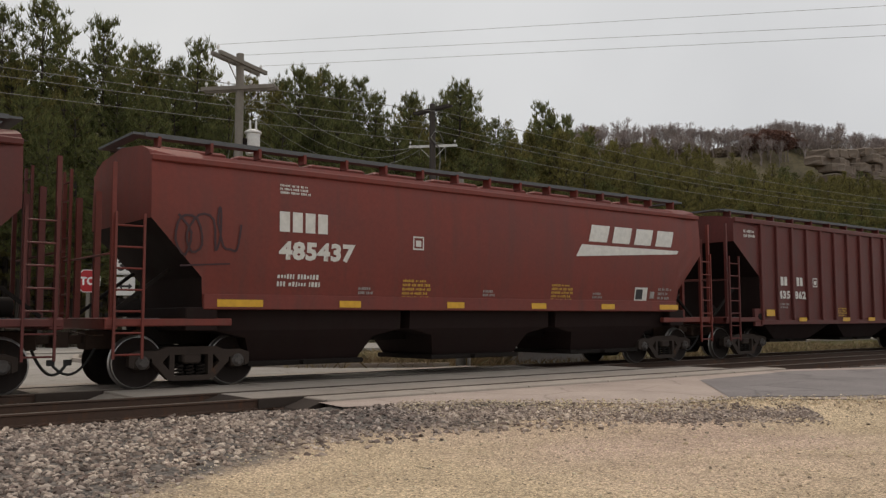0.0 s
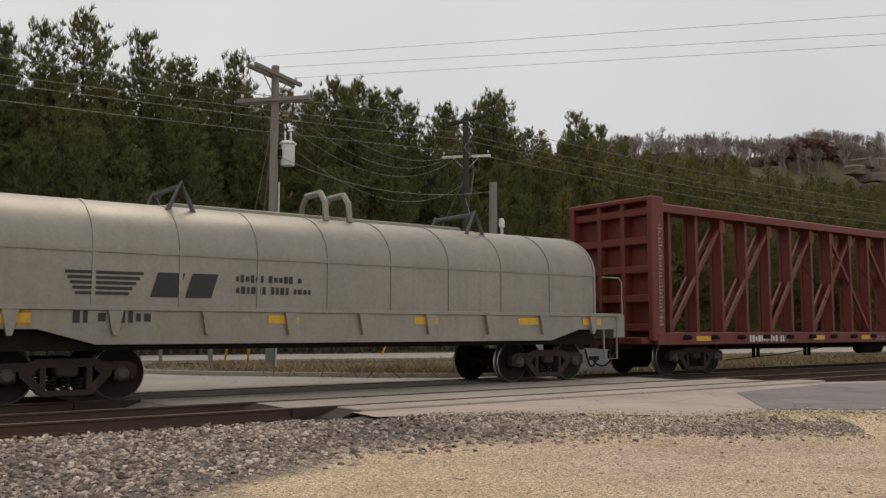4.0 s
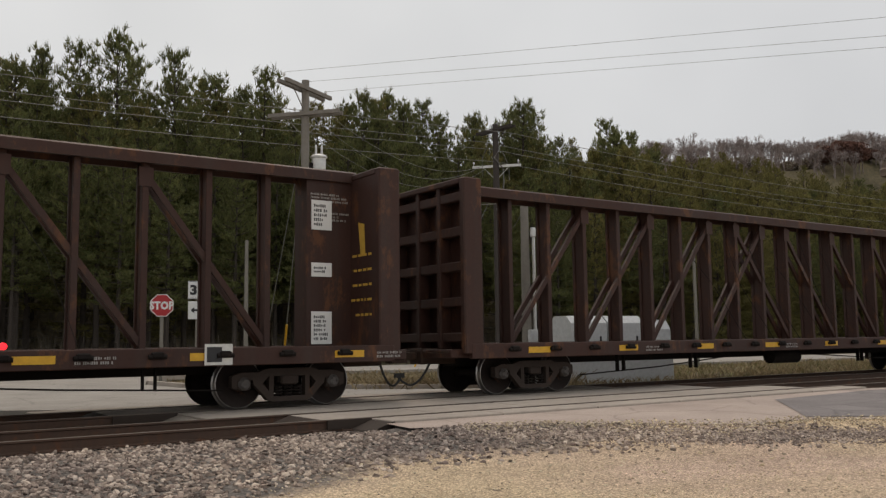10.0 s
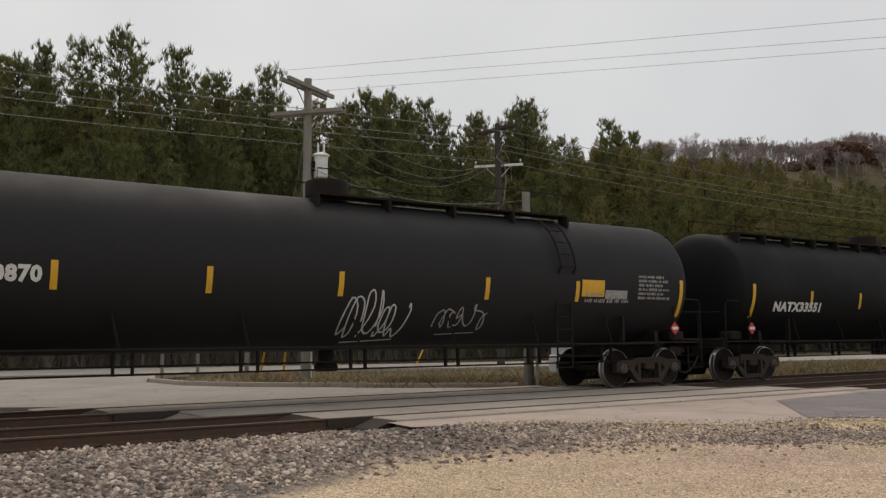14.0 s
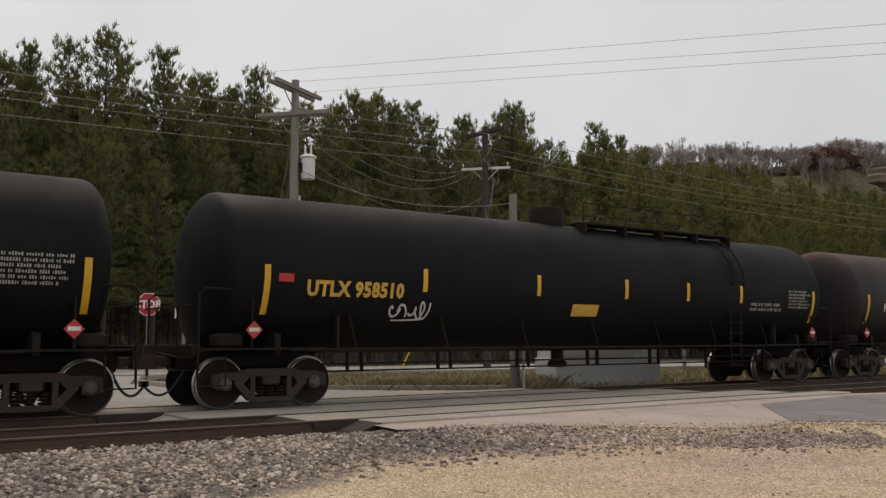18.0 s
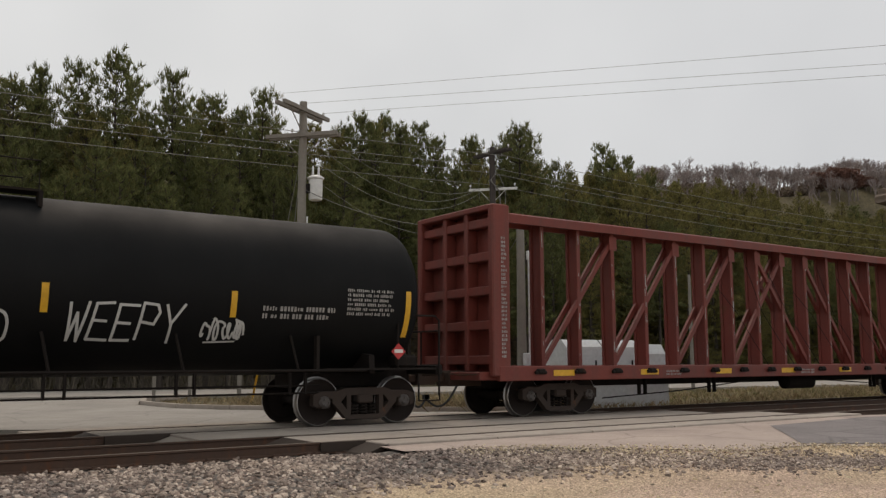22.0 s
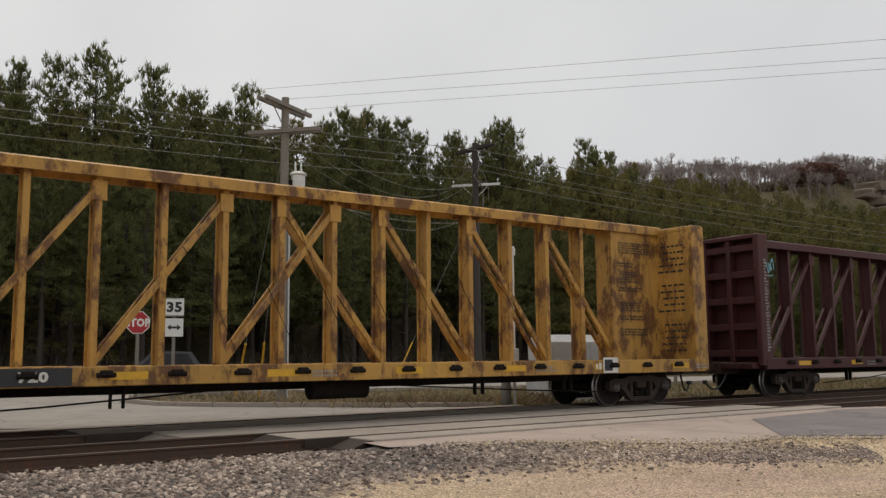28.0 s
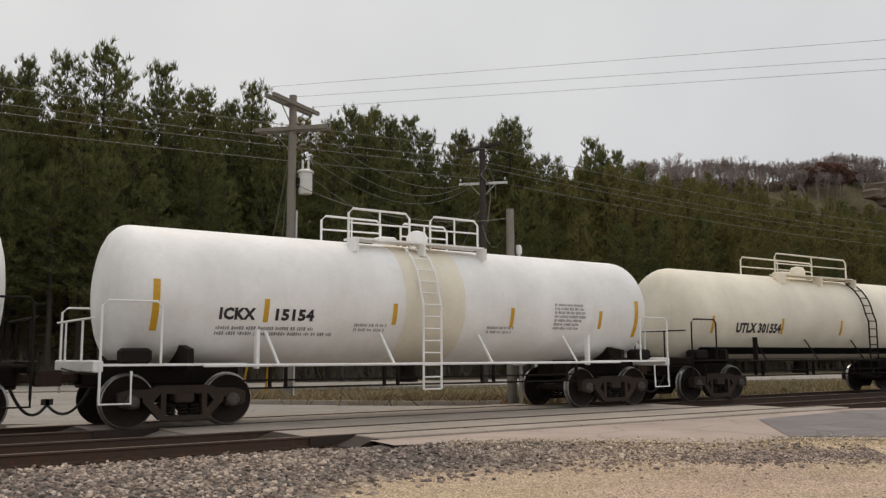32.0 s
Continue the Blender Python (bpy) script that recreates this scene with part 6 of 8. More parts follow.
def procor_two():
    c, h, sd = tank_car("black tank car with a bold white mark and a tagged flank", LENS[21], HALF[21], BLACK, 1.53, 2.5, STEEL, -0.4, (-4.3, 2.0), ladder_x=-3.9)
    tank_marks(c, h, sd, (-4.9, -2.73, -0.53, 2.0, 5.09), 2.0, (-8.4, 8.7), (7.34, 8.44, 2.1, 2.6), 9)
    block_mark(c, -7.91, 2.58, 3.6, 0.46, 6, TXT_W, sd)
    words(c, "PROX 94563", -7.54, -5.81, 1.98, 2.27, TXT_W, sd)
    scrawl(c, -2.13, 1.6, 1.65, 0.55, 5, SPRAY_W, sd, 61, 0.045)
    decal(c, "yellow_placard", -2.88, -1.97, 1.62, 1.95, TAPE, sd, 0.02)
    scrawl(c, -0.3, 1.6, 1.8, 0.65, 6, SPRAY_W, sd, 62, 0.045)
    tag(c, "WEEPY", 2.3, 1.55, 1.9, 0.65, SPRAY_W, sd, 63, 0.045)
    scrawl(c, 4.53, 1.62, 0.8, 0.36, 4, SPRAY_W, sd, 64, 0.04)


def tanks_two():
    c, h, sd = tank_car("white tank car over a black underframe, rust at its saddle", LENS[29], HALF[29], WHITE, 1.27, 2.3, STEEL, 0.3, (-1.42, 1.98), ((-1.42, 0.0), (0.5, 1.98)), 1.2, dome="round")
    words(c, "ICKX.15061", -4.63, -2.92, 1.93, 2.22, TXT_K, sd)
    lines(c, -4.7, -2.8, 1.6, 1.8, 2, TXT_G, sd, 3)
    for x in (-5.64, -2.66, -0.08, 2.6, 5.2):
        decal(c, "reflector", x - 0.05, x + 0.05, 1.75, 2.25, GREY_DARK, sd)
    acf_box(c, -2.3, 2.35, 0.26, 0.28, TXT_G, sd)
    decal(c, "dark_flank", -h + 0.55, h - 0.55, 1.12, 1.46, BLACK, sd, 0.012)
    part("side_skirt", Geo().box(-HALF[29] + 1.0, HALF[29] - 1.0, -1.46, -1.36, 0.98, 1.14, 0.02), STEEL, c)
    lines(c, 3.2, 4.2, 1.85, 2.4, 6, TXT_G, sd, 3)
    c, h, sd = tank_car("bright white tank car with a cream middle band and white railings", LENS[30], HALF[30], WHITE, 1.27, 2.33, WHITE, -0.1, (-1.83, 1.5), ((-1.83, -0.34), (0.2, 1.5)), -0.33, CREAM, dome="round")
    words(c, "ICKX", -4.77, -4.08, 1.87, 2.09, TXT_K, sd)
    words(c, "15154", -3.69, -2.9, 1.87, 2.09, TXT_K, sd)
    lines(c, -4.8, -2.6, 1.6, 1.76, 2, TXT_G, sd, 3)
    for x in (-3.88, -1.1, 1.96, 4.68):
        decal(c, "reflector", x - 0.05, x + 0.05, 1.84, 2.26, TAPE, sd)
    for x in (-5.91, 5.91):
        decal(c, "reflector", x - 0.06, x + 0.06, 1.66, 2.54, TAPE, sd)
    lines(c, 3.21, 4.24, 1.81, 2.4, 7, TXT_G, sd, 4)
    for x in (-2.0, 1.3):
        lines(c, x, x + 0.8, 1.7, 1.85, 2, TXT_G, sd, 5)
    c, h, sd = tank_car("ivory tank car with a dark lower flank", LENS[31], HALF[31], CREAM, 1.27, 2.33, STEEL, -0.2, (-1.9, 1.91), ((-1.9, 1.91),), 1.8, dome="round")
    words(c, "UTLX 301554", -4.7, -2.67, 1.82, 2.1, TXT_K, sd)
    for x in (-5.7, -2.6, 0.4, 3.2, 5.4):
        decal(c, "reflector", x - 0.05, x + 0.05, 1.8, 2.25, TAPE, sd)
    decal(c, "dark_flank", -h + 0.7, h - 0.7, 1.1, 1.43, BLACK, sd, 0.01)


train()


# ---- ground, tracks and crossing ----
def smooth_step(a, b, v):
    u = np.clip((v - a) / (b - a), 0, 1)
    return u * u * (3 - 2 * u)


def road_z(x, y):
    """The apron climbs from the lot to the crossing."""
    return -0.35 + 0.30 * smooth_step(8.2, 10.9, np.asarray(y, float) + 0.62 * np.clip(np.asarray(x, float) - 8, 0, None))


def ground_z(x, y):
    """Height of the land: gravel lot, ballast, road level, and the wooded bluff behind."""
    x, y = np.asarray(x, float), np.asarray(y, float)
    z = -0.36 + 0.17 * smooth_step(7.5, 10.8, y) - 0.02 * smooth_step(18, 21, y)
    z = z + (road_z(x, y) - 0.014 - z) * smooth_step(5.6, 7.4, x) * (1 - smooth_step(11.4, 11.8, y)) * (1 - smooth_step(28, 34, x))
    edge = 50 + 0 * x
    rise = np.clip(y - edge, 0, None)
    hill = np.interp(x, [90, 125, 160, 200], [0.5, 0.57, 0.66, 0.78]) * rise * smooth_step(0, 12, rise)
    hill = np.minimum(hill, np.interp(x, [-400, 100, 140, 200, 300], [23, 27, 32, 40, 46]) + 1.2 * np.sin(x * 0.11) + np.sin(x * 0.041 + 1))
    return z + hill


def ground_material():
    m, n, l, b = nodes_of("gravel_ballast_and_grass")
    tc = n.new("ShaderNodeTexCoord")
    sep = n.new("ShaderNodeSeparateXYZ")
    l.new(tc.outputs["Object"], sep.inputs["Vector"])
    # tan limestone gravel of the lot
    stones = n.new("ShaderNodeTexVoronoi")
    stones.inputs["Scale"].default_value = 26
    chips = n.new("ShaderNodeTexVoronoi")
    chips.inputs["Scale"].default_value = 55
    l.new(tc.outputs["Object"], chips.inputs["Vector"])
    l.new(tc.outputs["Object"], stones.inputs["Vector"])
    big = noise_node(n, l, 0.9, 6, 0.65)
    tan = ramp_node(n, l, big.outputs["Fac"], 0.3, 0.7, (0.445, 0.342, 0.236), (0.64, 0.50, 0.352))
    wide = noise_node(n, l, 0.22, 4, 0.6)
    wr = ramp_node(n, l, wide.outputs["Fac"], 0.4, 0.65, (1.0, 1.0, 0.94), (0.90, 0.85, 0.92))
    grit = noise_node(n, l, 32, 5, 0.75)
    gr = ramp_node(n, l, grit.outputs["Fac"], 0.3, 0.7, (0.5, 0.5, 0.5), (1.3, 1.3, 1.3))
    tan_c = mix_node(n, l, 1.0, tan.outputs["Color"], gr.outputs["Color"], "MULTIPLY")
    tan_c = mix_node(n, l, 1.0, tan_c, wr.outputs["Color"], "MULTIPLY")
    ch = ramp_node(n, l, chips.outputs["Color"], 0.15, 0.85, (0.5, 0.48, 0.48), (1.45, 1.45, 1.45))
    tan_c = mix_node(n, l, 1.0, tan_c, ch.outputs["Color"], "MULTIPLY")
    # grey ballast bed, coloured dark for the shade in gaps between the stones
    bal = ramp_node(n, l, stones.outputs["Color"], 0.1, 0.9, (0.035, 0.029, 0.026), (0.19, 0.165, 0.145))
    # dry grass and leaf litter
    gn = noise_node(n, l, 1.6, 7, 0.7)
    grass = ramp_node(n, l, gn.outputs["Fac"], 0.32, 0.7, (0.05, 0.045, 0.02), (0.17, 0.13, 0.065))
    wob = noise_node(n, l, 0.7, 6, 0.7)
    wa = n.new("ShaderNodeMath")
    wa.operation = "MULTIPLY_ADD"
    wa.inputs[1].default_value, wa.inputs[2].default_value = 2.4, -1.2
    l.new(wob.outputs["Fac"], wa.inputs[0])
    # distance along y, pushed about by the noise; the ballast's foot comes nearer at the low end of the lot
    yy = n.new("ShaderNodeMath")
    yy.operation = "ADD"
    l.new(sep.outputs["Y"], yy.inputs[0])
    l.new(wa.outputs["Value"], yy.inputs[1])
    sl = n.new("ShaderNodeMapRange")
    sl.inputs["From Min"].default_value, sl.inputs["From Max"].default_value = 1.0, 5.5
    sl.inputs["To Min"].default_value, sl.inputs["To Max"].default_value = 2.6, 0.0
    l.new(sep.outputs["X"], sl.inputs["Value"])
    y2 = n.new("ShaderNodeMath")
    y2.operation = "ADD"
    l.new(yy.outputs["Value"], y2.inputs[0])
    l.new(sl.outputs["Result"], y2.inputs[1])
    m1 = n.new("ShaderNodeMapRange")
    m1.inputs["From Min"].default_value, m1.inputs["From Max"].default_value = 9.0, 9.7
    l.new(y2.outputs["Value"], m1.inputs["Value"])
    c = mix_node(n, l, m1.outputs["Result"], tan_c, bal.outputs["Color"])
    m2 = n.new("ShaderNodeMapRange")
    m2.inputs["From Min"].default_value, m2.inputs["From Max"].default_value = 18.6, 19.6
    l.new(yy.outputs["Value"], m2.inputs["Value"])
    c = mix_node(n, l, m2.outputs["Result"], c, grass.outputs["Color"])
    l.new(c, b.inputs["Base Color"])
    b.inputs["Roughness"].default_value = 0.95
    add = mix_node(n, l, 0.5, grit.outputs["Color"], stones.outputs["Distance"])
    bump_node(n, l, add, b, 0.7, 0.03)
    return m


GROUND = ground_material()


def grid_mesh(name, xs, ys, zf, mat, smooth=True):
    xx, yy = np.meshgrid(xs, ys)
    zz = zf(xx, yy)
    vs = np.stack([xx.ravel(), yy.ravel(), zz.ravel()], 1)
    nx = len(xs)
    fs = [(j * nx + i, j * nx + i + 1, (j + 1) * nx + i + 1, (j + 1) * nx + i) for j in range(len(ys) - 1) for i in range(nx - 1)]
    me = bpy.data.meshes.new(name)
    me.from_pydata(vs.tolist(), [], fs)
    me.materials.append(mat)
    me.polygons.foreach_set("use_smooth", [smooth] * len(fs))
    return me


def axis(parts):
    out = []
    for a, b, s in parts:
        out += list(np.arange(a, b, s))
    return np.array(out + [parts[-1][1]])


ground = new("ground", grid_mesh("ground", axis([(-2500, -300, 200), (-300, -40, 20), (-40, -6, 1.0), (-6, 5, 0.5), (5, 34, 0.25), (34, 60, 1.0), (60, 360, 10), (360, 2500, 214)]),
                                 axis([(-2500, -100, 240), (-100, -4, 8), (-4, 6, 0.5), (6, 12, 0.2), (12, 24, 0.5), (24, 130, 3), (130, 400, 15), (400, 3000, 260)]), ground_z, GROUND))
tagged(ground, "tan gravel lot, grey ballast and dry grass under a bluff", "ground", kind="structure")


def rail_mesh(a, b):
    g = Geo()
    g.k = 0
    g.prism([(-0.07, -0.172), (0.07, -0.172), (0.07, -0.155), (0.012, -0.135), (0.012, -0.04), (0.037, -0.028), (0.037, -0.006), (-0.037, -0.006), (-0.037, -0.028), (-0.012, -0.04), (-0.012, -0.135), (-0.07, -0.155)], "x", a, b)
    g.k = 1
    g.prism([(-0.036, -0.006), (0.036, -0.006), (0.034, 0.0), (-0.034, 0.0)], "x", a, b)
    return g.mesh("rail", [RAIL, RAILTOP])


def track(yc, label):
    t = thing("railway_track", label, "track", "two parallel tracks", at=(0, yc, 0))
    me = once("rail", lambda: rail_mesh(-720, 720))
    for s in (-1, 1):
        part("rail", me, None, t).location.y = s * 0.7175
    tie = once("tie", lambda: Geo().box(-0.11, 0.11, -1.28, 1.28, -0.33, -0.176, 0.012).mesh("tie", [TIE]))
    plate = once("plate", lambda: Geo().box(-0.1, 0.1, -0.17, 0.17, -0.177, -0.162).box(-0.09, -0.06, -0.1, -0.075, -0.165, -0.14).box(0.06, 0.09, -0.1, -0.075, -0.165, -0.14).mesh("tie_plate", [RAIL]))
    for i in range(-14, 90):
        x = i * 0.508
        part("tie", tie, None, t).location.x = x
        if -4 < i < 16 or 36 < i < 66:
            for s in (-1, 1):
                p = part("tie_plate", plate, None, t)
                p.location = (x, s * 0.7175, 0)
    far = Geo()
    for i in list(range(-400, -14)) + list(range(90, 500)):
        far.box(i * 0.508 - 0.11, i * 0.508 + 0.11, -1.28, 1.28, -0.33, -0.176)
    tagged(part("far_ties", far, TIE, t), kind="stuff")
    return t


NEAR_Y = 13.17
track(TRACK_Y, "main track of rusty rails on creosoted ties")
track(NEAR_Y, "nearer track with rusty rails and polished heads")


def asphalt(name, ca, cb):
    m, n, l, b = nodes_of(name)
    big = noise_node(n, l, 0.5, 6, 0.65)
    r = ramp_node(n, l, big.outputs["Fac"], 0.3, 0.7, ca, cb)
    fine = noise_node(n, l, 45, 4, 0.7)
    f = ramp_node(n, l, fine.outputs["Fac"], 0.3, 0.7, (0.8, 0.8, 0.8), (1.18, 1.18, 1.18))
    c = mix_node(n, l, 1.0, r.outputs["Color"], f.outputs["Color"], "MULTIPLY")
    cr = n.new("ShaderNodeTexVoronoi")
    cr.feature = "DISTANCE_TO_EDGE"
    cr.inputs["Scale"].default_value = 0.55
    wn_ = noise_node(n, l, 1.5, 4, 0.6)
    l.new(mix_node(n, l, 0.25, cr_coord(n), wn_.outputs["Color"]), cr.inputs["Vector"])
    k = ramp_node(n, l, cr.outputs["Distance"], 0.003, 0.014, (0.72, 0.72, 0.72), (1, 1, 1))
    c = mix_node(n, l, 1.0, c, k.outputs["Color"], "MULTIPLY")
    l.new(c, b.inputs["Base Color"])
    b.inputs["Roughness"].default_value = 0.9
    bump_node(n, l, fine.outputs["Fac"], b, 0.3, 0.01)
    return m


def cr_coord(n):
    return n.new("ShaderNodeTexCoord").outputs["Object"]


ASPH = asphalt("pale_worn_asphalt", (0.325, 0.258, 0.222), (0.45, 0.365, 0.315))
ASPH_DARK = asphalt("grey_patched_asphalt", (0.15, 0.132, 0.13), (0.235, 0.21, 0.205))
HWY = asphalt("highway_concrete", (0.245, 0.225, 0.20), (0.355, 0.327, 0.292))


def slab(name, pts, z, mat, label, thick=0.12, category="road"):
    g = Geo()
    g.prism(pts, "z", z - thick, z)
    return tagged(part(name, g, mat), label, category, kind="structure")


def draped(name, pts, lift, mat, label):
    """A sheet of asphalt that follows the apron's slope."""
    bm = bmesh.new()
    bm.faces.new([bm.verts.new((x, y, 0)) for x, y in pts])
    bmesh.ops.triangulate(bm, faces=bm.faces[:])
    for ax, vals in ((0, np.arange(7, 30, 0.5)), (1, np.arange(2, 11.6, 0.4))):
        for v in vals:
            co, no = ((v, 0, 0), (1, 0, 0)) if ax == 0 else ((0, v, 0), (0, 1, 0))
            bmesh.ops.bisect_plane(bm, geom=bm.verts[:] + bm.edges[:] + bm.faces[:], plane_co=co, plane_no=no)
    for v in bm.verts:
        v.co.z = float(road_z(v.co.x, v.co.y)) + lift
    me = bpy.data.meshes.new(name)
    bmesh.ops.recalc_face_normals(bm, faces=bm.faces[:])
    bm.to_mesh(me)
    bm.free()
    me.materials.append(mat)
    me.polygons.foreach_set("use_smooth", [True] * len(me.polygons))
    return tagged(new(name, me), label, "road", kind="structure")


# the road crosses the tracks at a slant, coming up from the lot's far corner
draped("road_near", [(6.95, 11.75), (6.85, 10.9), (7.6, 10.75), (8.7, 10.35), (9.9, 9.35), (11.2, 8.35), (12.3, 8.1), (13.4, 7.2), (18, 4.2), (26, -1.2), (38, -9), (52, -6), (34, 4.5), (24, 10.2), (20.2, 11.75)], 0.0, ASPH, "pale worn asphalt apron between track and gravel lot")
draped("road_patch", [(12.4, 8.3), (13.4, 7.5), (18, 4.6), (26, -0.8), (36, -6), (44, -2), (33, 4.2), (24, 9.6), (19.5, 11.3), (15.3, 10.9), (14.2, 9.9)], 0.008, ASPH_DARK, "grey asphalt patch on the road")
slab("road_far", [(5.0, 17.85), (14.8, 17.85), (14.6, 18.4), (12.5, 20.1), (10.8, 22.1), (9.2, 23.8), (8.3, 25.6), (8.1, 28.5), (9.0, 31.5), (11.5, 34.8), (-26, 44), (-20, 36), (-9.0, 31), (-3.0, 25), (1.5, 20.5)], -0.075, HWY, "pale concrete side road behind the tracks")
hw = slab("highway", [(-260, 92.5), (-60, 52), (-25, 44.6), (10, 36.2), (24, 32.0), (46, 27.6), (90, 21.5), (300, 6), (300, 15), (90, 29.5), (46, 35.6), (24, 40), (10, 44), (-25, 52.5), (-60, 60), (-260, 101)], -0.06, HWY, "two-lane highway along the foot of the bluff")
# kerb round the grass island
kerb = thing("kerb", "pale concrete kerb round a dry grass island", "kerb", kind="structure")
kp = [(14.9, 18.45), (12.6, 20.2), (10.95, 22.15), (9.35, 23.9), (8.45, 25.65), (8.25, 28.5), (9.1, 31.3), (11.2, 34.0)]
for a, b in zip(kp, kp[1:]):
    part("kerb_stone", Geo().beam((*a, -0.04), (*b, -0.04), 0.18, 0.16), CONC, kerb)

# crossing panels between and beside the rails
cross = thing("crossing_surface", "worn concrete crossing panels between rusty rails", "crossing", kind="structure")
def panel(y0, y1, x0, x1, n):
    for i in range(n):
        a, b = x0 + (x1 - x0) * i / n, x0 + (x1 - x0) * (i + 1) / n
        part("panel", Geo().box(a + 0.012, b - 0.012, y0, y1, -0.2, -0.012, 0.012), CONC, cross)
def edge_x(y):
    return 6.75 - (y - 12.4) * 0.735
for yc in (NEAR_Y, TRACK_Y):
    panel(yc - 0.64, yc + 0.62, edge_x(yc) + 0.1, 19.6 - (yc - 12.4) * 0.9, 6)
panel(NEAR_Y - 1.42, NEAR_Y - 0.78, edge_x(12.0), 20.0, 6)
panel(NEAR_Y + 0.80, TRACK_Y - 0.80, edge_x(14.8), 17.6, 5)
panel(TRACK_Y + 0.80, TRACK_Y + 1.46, edge_x(17.6), 15.0, 5)


for yc, wid_ in ((NEAR_Y, 0.62), (TRACK_Y, 0.62), (NEAR_Y - 1.1, 0.32), ((NEAR_Y + TRACK_Y) / 2, 0.8)):
    x0_ = edge_x(yc) + 0.11
    part("end_ramp", Geo().prism([(x0_, -0.016), (x0_, -0.2), (x0_ - 0.45, -0.2), (x0_ - 0.4, -0.15)], "y", yc - wid_, yc + wid_), TIE if wid_ < 0.7 else CONC, cross)
for yc in (NEAR_Y, TRACK_Y):
    for s_ in (-1, 1):
        for o in (-1, 1):
            yy_ = yc + s_ * 0.7175 + o * 0.058
            part("rubber_filler", Geo().box(edge_x(yc) + 0.1, 19.6 - (yc - 12.4) * 0.9, yy_ - 0.02, yy_ + 0.02, -0.15, -0.006), TIE, cross)


# ---- loose stone, grass and brush ----
def joined(name, verts, faces, mat, label, category, parent=None):
    me = bpy.data.meshes.new(name)
    me.from_pydata(verts, [], faces)
    me.materials.append(mat)
    ob = new(name, me)
    if parent is not None:
        ob.parent = parent
    return tagged(ob, label, category, kind="stuff")


def island_mat(name, cols, rough=0.9, through=0.0):
    """A colour for each separate little piece."""
    m, n, l, b = nodes_of(name)
    geo = n.new("ShaderNodeNewGeometry")
    r = n.new("ShaderNodeValToRGB")
    el = r.color_ramp.elements
    el[0].position, el[0].color = 0.0, (*cols[0], 1)
    el[1].position, el[1].color = 1.0, (*cols[-1], 1)
    for i, c in enumerate(cols[1:-1]):
        e = el.new((i + 1) / (len(cols) - 1))
        e.color = (*c, 1)
    l.new(geo.outputs["Random Per Island"], r.inputs["Fac"])
    t = noise_node(n, l, 0.35, 4, 0.6)
    t2 = ramp_node(n, l, t.outputs["Fac"], 0.3, 0.7, (0.72, 0.72, 0.72), (1.22, 1.2, 1.1))
    l.new(mix_node(n, l, 1.0, r.outputs["Color"], t2.outputs["Color"], "MULTIPLY"), b.inputs["Base Color"])
    b.inputs["Roughness"].default_value = rough
    if through:
        # thin leaves and needles let part of the light through
        b.inputs["Specular IOR Level"].default_value = 0.2
        tl, mx = n.new("ShaderNodeBsdfTranslucent"), n.new("ShaderNodeMixShader")
        mx.inputs["Fac"].default_value = through
        l.new(b.inputs["Base Color"].links[0].from_socket, tl.inputs["Color"])
        l.new(b.outputs["BSDF"], mx.inputs[1])
        l.new(tl.outputs["BSDF"], mx.inputs[2])
        l.new(mx.outputs["Shader"], n["Material Output"].inputs["Surface"])
    return m


STONE = island_mat("crushed_ballast_stone", [(0.076, 0.056, 0.049), (0.333, 0.258, 0.221), (0.644, 0.535, 0.466), (0.117, 0.085, 0.076), (0.425, 0.342, 0.291), (0.205, 0.147, 0.13)])
PEBBLE = island_mat("limestone_pebbles", [(0.46, 0.36, 0.24), (0.76, 0.65, 0.49), (0.22, 0.175, 0.14), (0.64, 0.51, 0.36)])
STRAW = island_mat("dry_straw_grass", [(0.28, 0.205, 0.115), (0.42, 0.325, 0.20), (0.19, 0.135, 0.075), (0.15, 0.13, 0.06)])
GREEN_GRASS = island_mat("verge_grass", [(0.17, 0.17, 0.06), (0.27, 0.24, 0.10), (0.12, 0.14, 0.045)])
BRUSH = island_mat("bare_brush", [(0.07, 0.057, 0.043), (0.12, 0.10, 0.078), (0.05, 0.042, 0.032)])


def stones(rng, spots, sizes):
    base = np.array([(0, 0, -1), (0.9, 0, -0.2), (0.28, 0.85, -0.2), (-0.72, 0.53, -0.25), (-0.72, -0.53, -0.2), (0.28, -0.85, -0.25), (0.55, 0.4, 0.75), (-0.3, 0.6, 0.8), (-0.5, -0.3, 0.85), (0.4, -0.5, 0.8)])
    fb = [(0, 2, 1), (0, 3, 2), (0, 4, 3), (0, 5, 4), (0, 1, 5), (1, 2, 6), (2, 3, 7), (2, 7, 6), (3, 4, 8), (3, 8, 7), (4, 5, 9), (4, 9, 8), (5, 1, 9), (1, 6, 9), (6, 7, 8, 9)]
    vs, fs = [], []
    for (x, y, z), s in zip(spots, sizes):
        a = rng.uniform(0, 6.28)
        k = base * rng.uniform(0.6, 1.3, (10, 3)) * s * np.array([rng.uniform(1.0, 1.5), rng.uniform(0.7, 1.0), rng.uniform(0.4, 0.75)])
        c, d = math.cos(a), math.sin(a)
        lean = rng.uniform(-0.6, 0.6)
        k = np.stack([k[:, 0] * math.cos(lean) + k[:, 2] * math.sin(lean), k[:, 1], k[:, 2] * math.cos(lean) - k[:, 0] * math.sin(lean)], 1)
        o = len(vs)
        for p in k:
            vs.append((x + p[0] * c - p[1] * d, y + p[0] * d + p[1] * c, z + p[2]))
        fs += [tuple(i + o for i in f) for f in fb]
    return vs, fs


rng = np.random.default_rng(4)


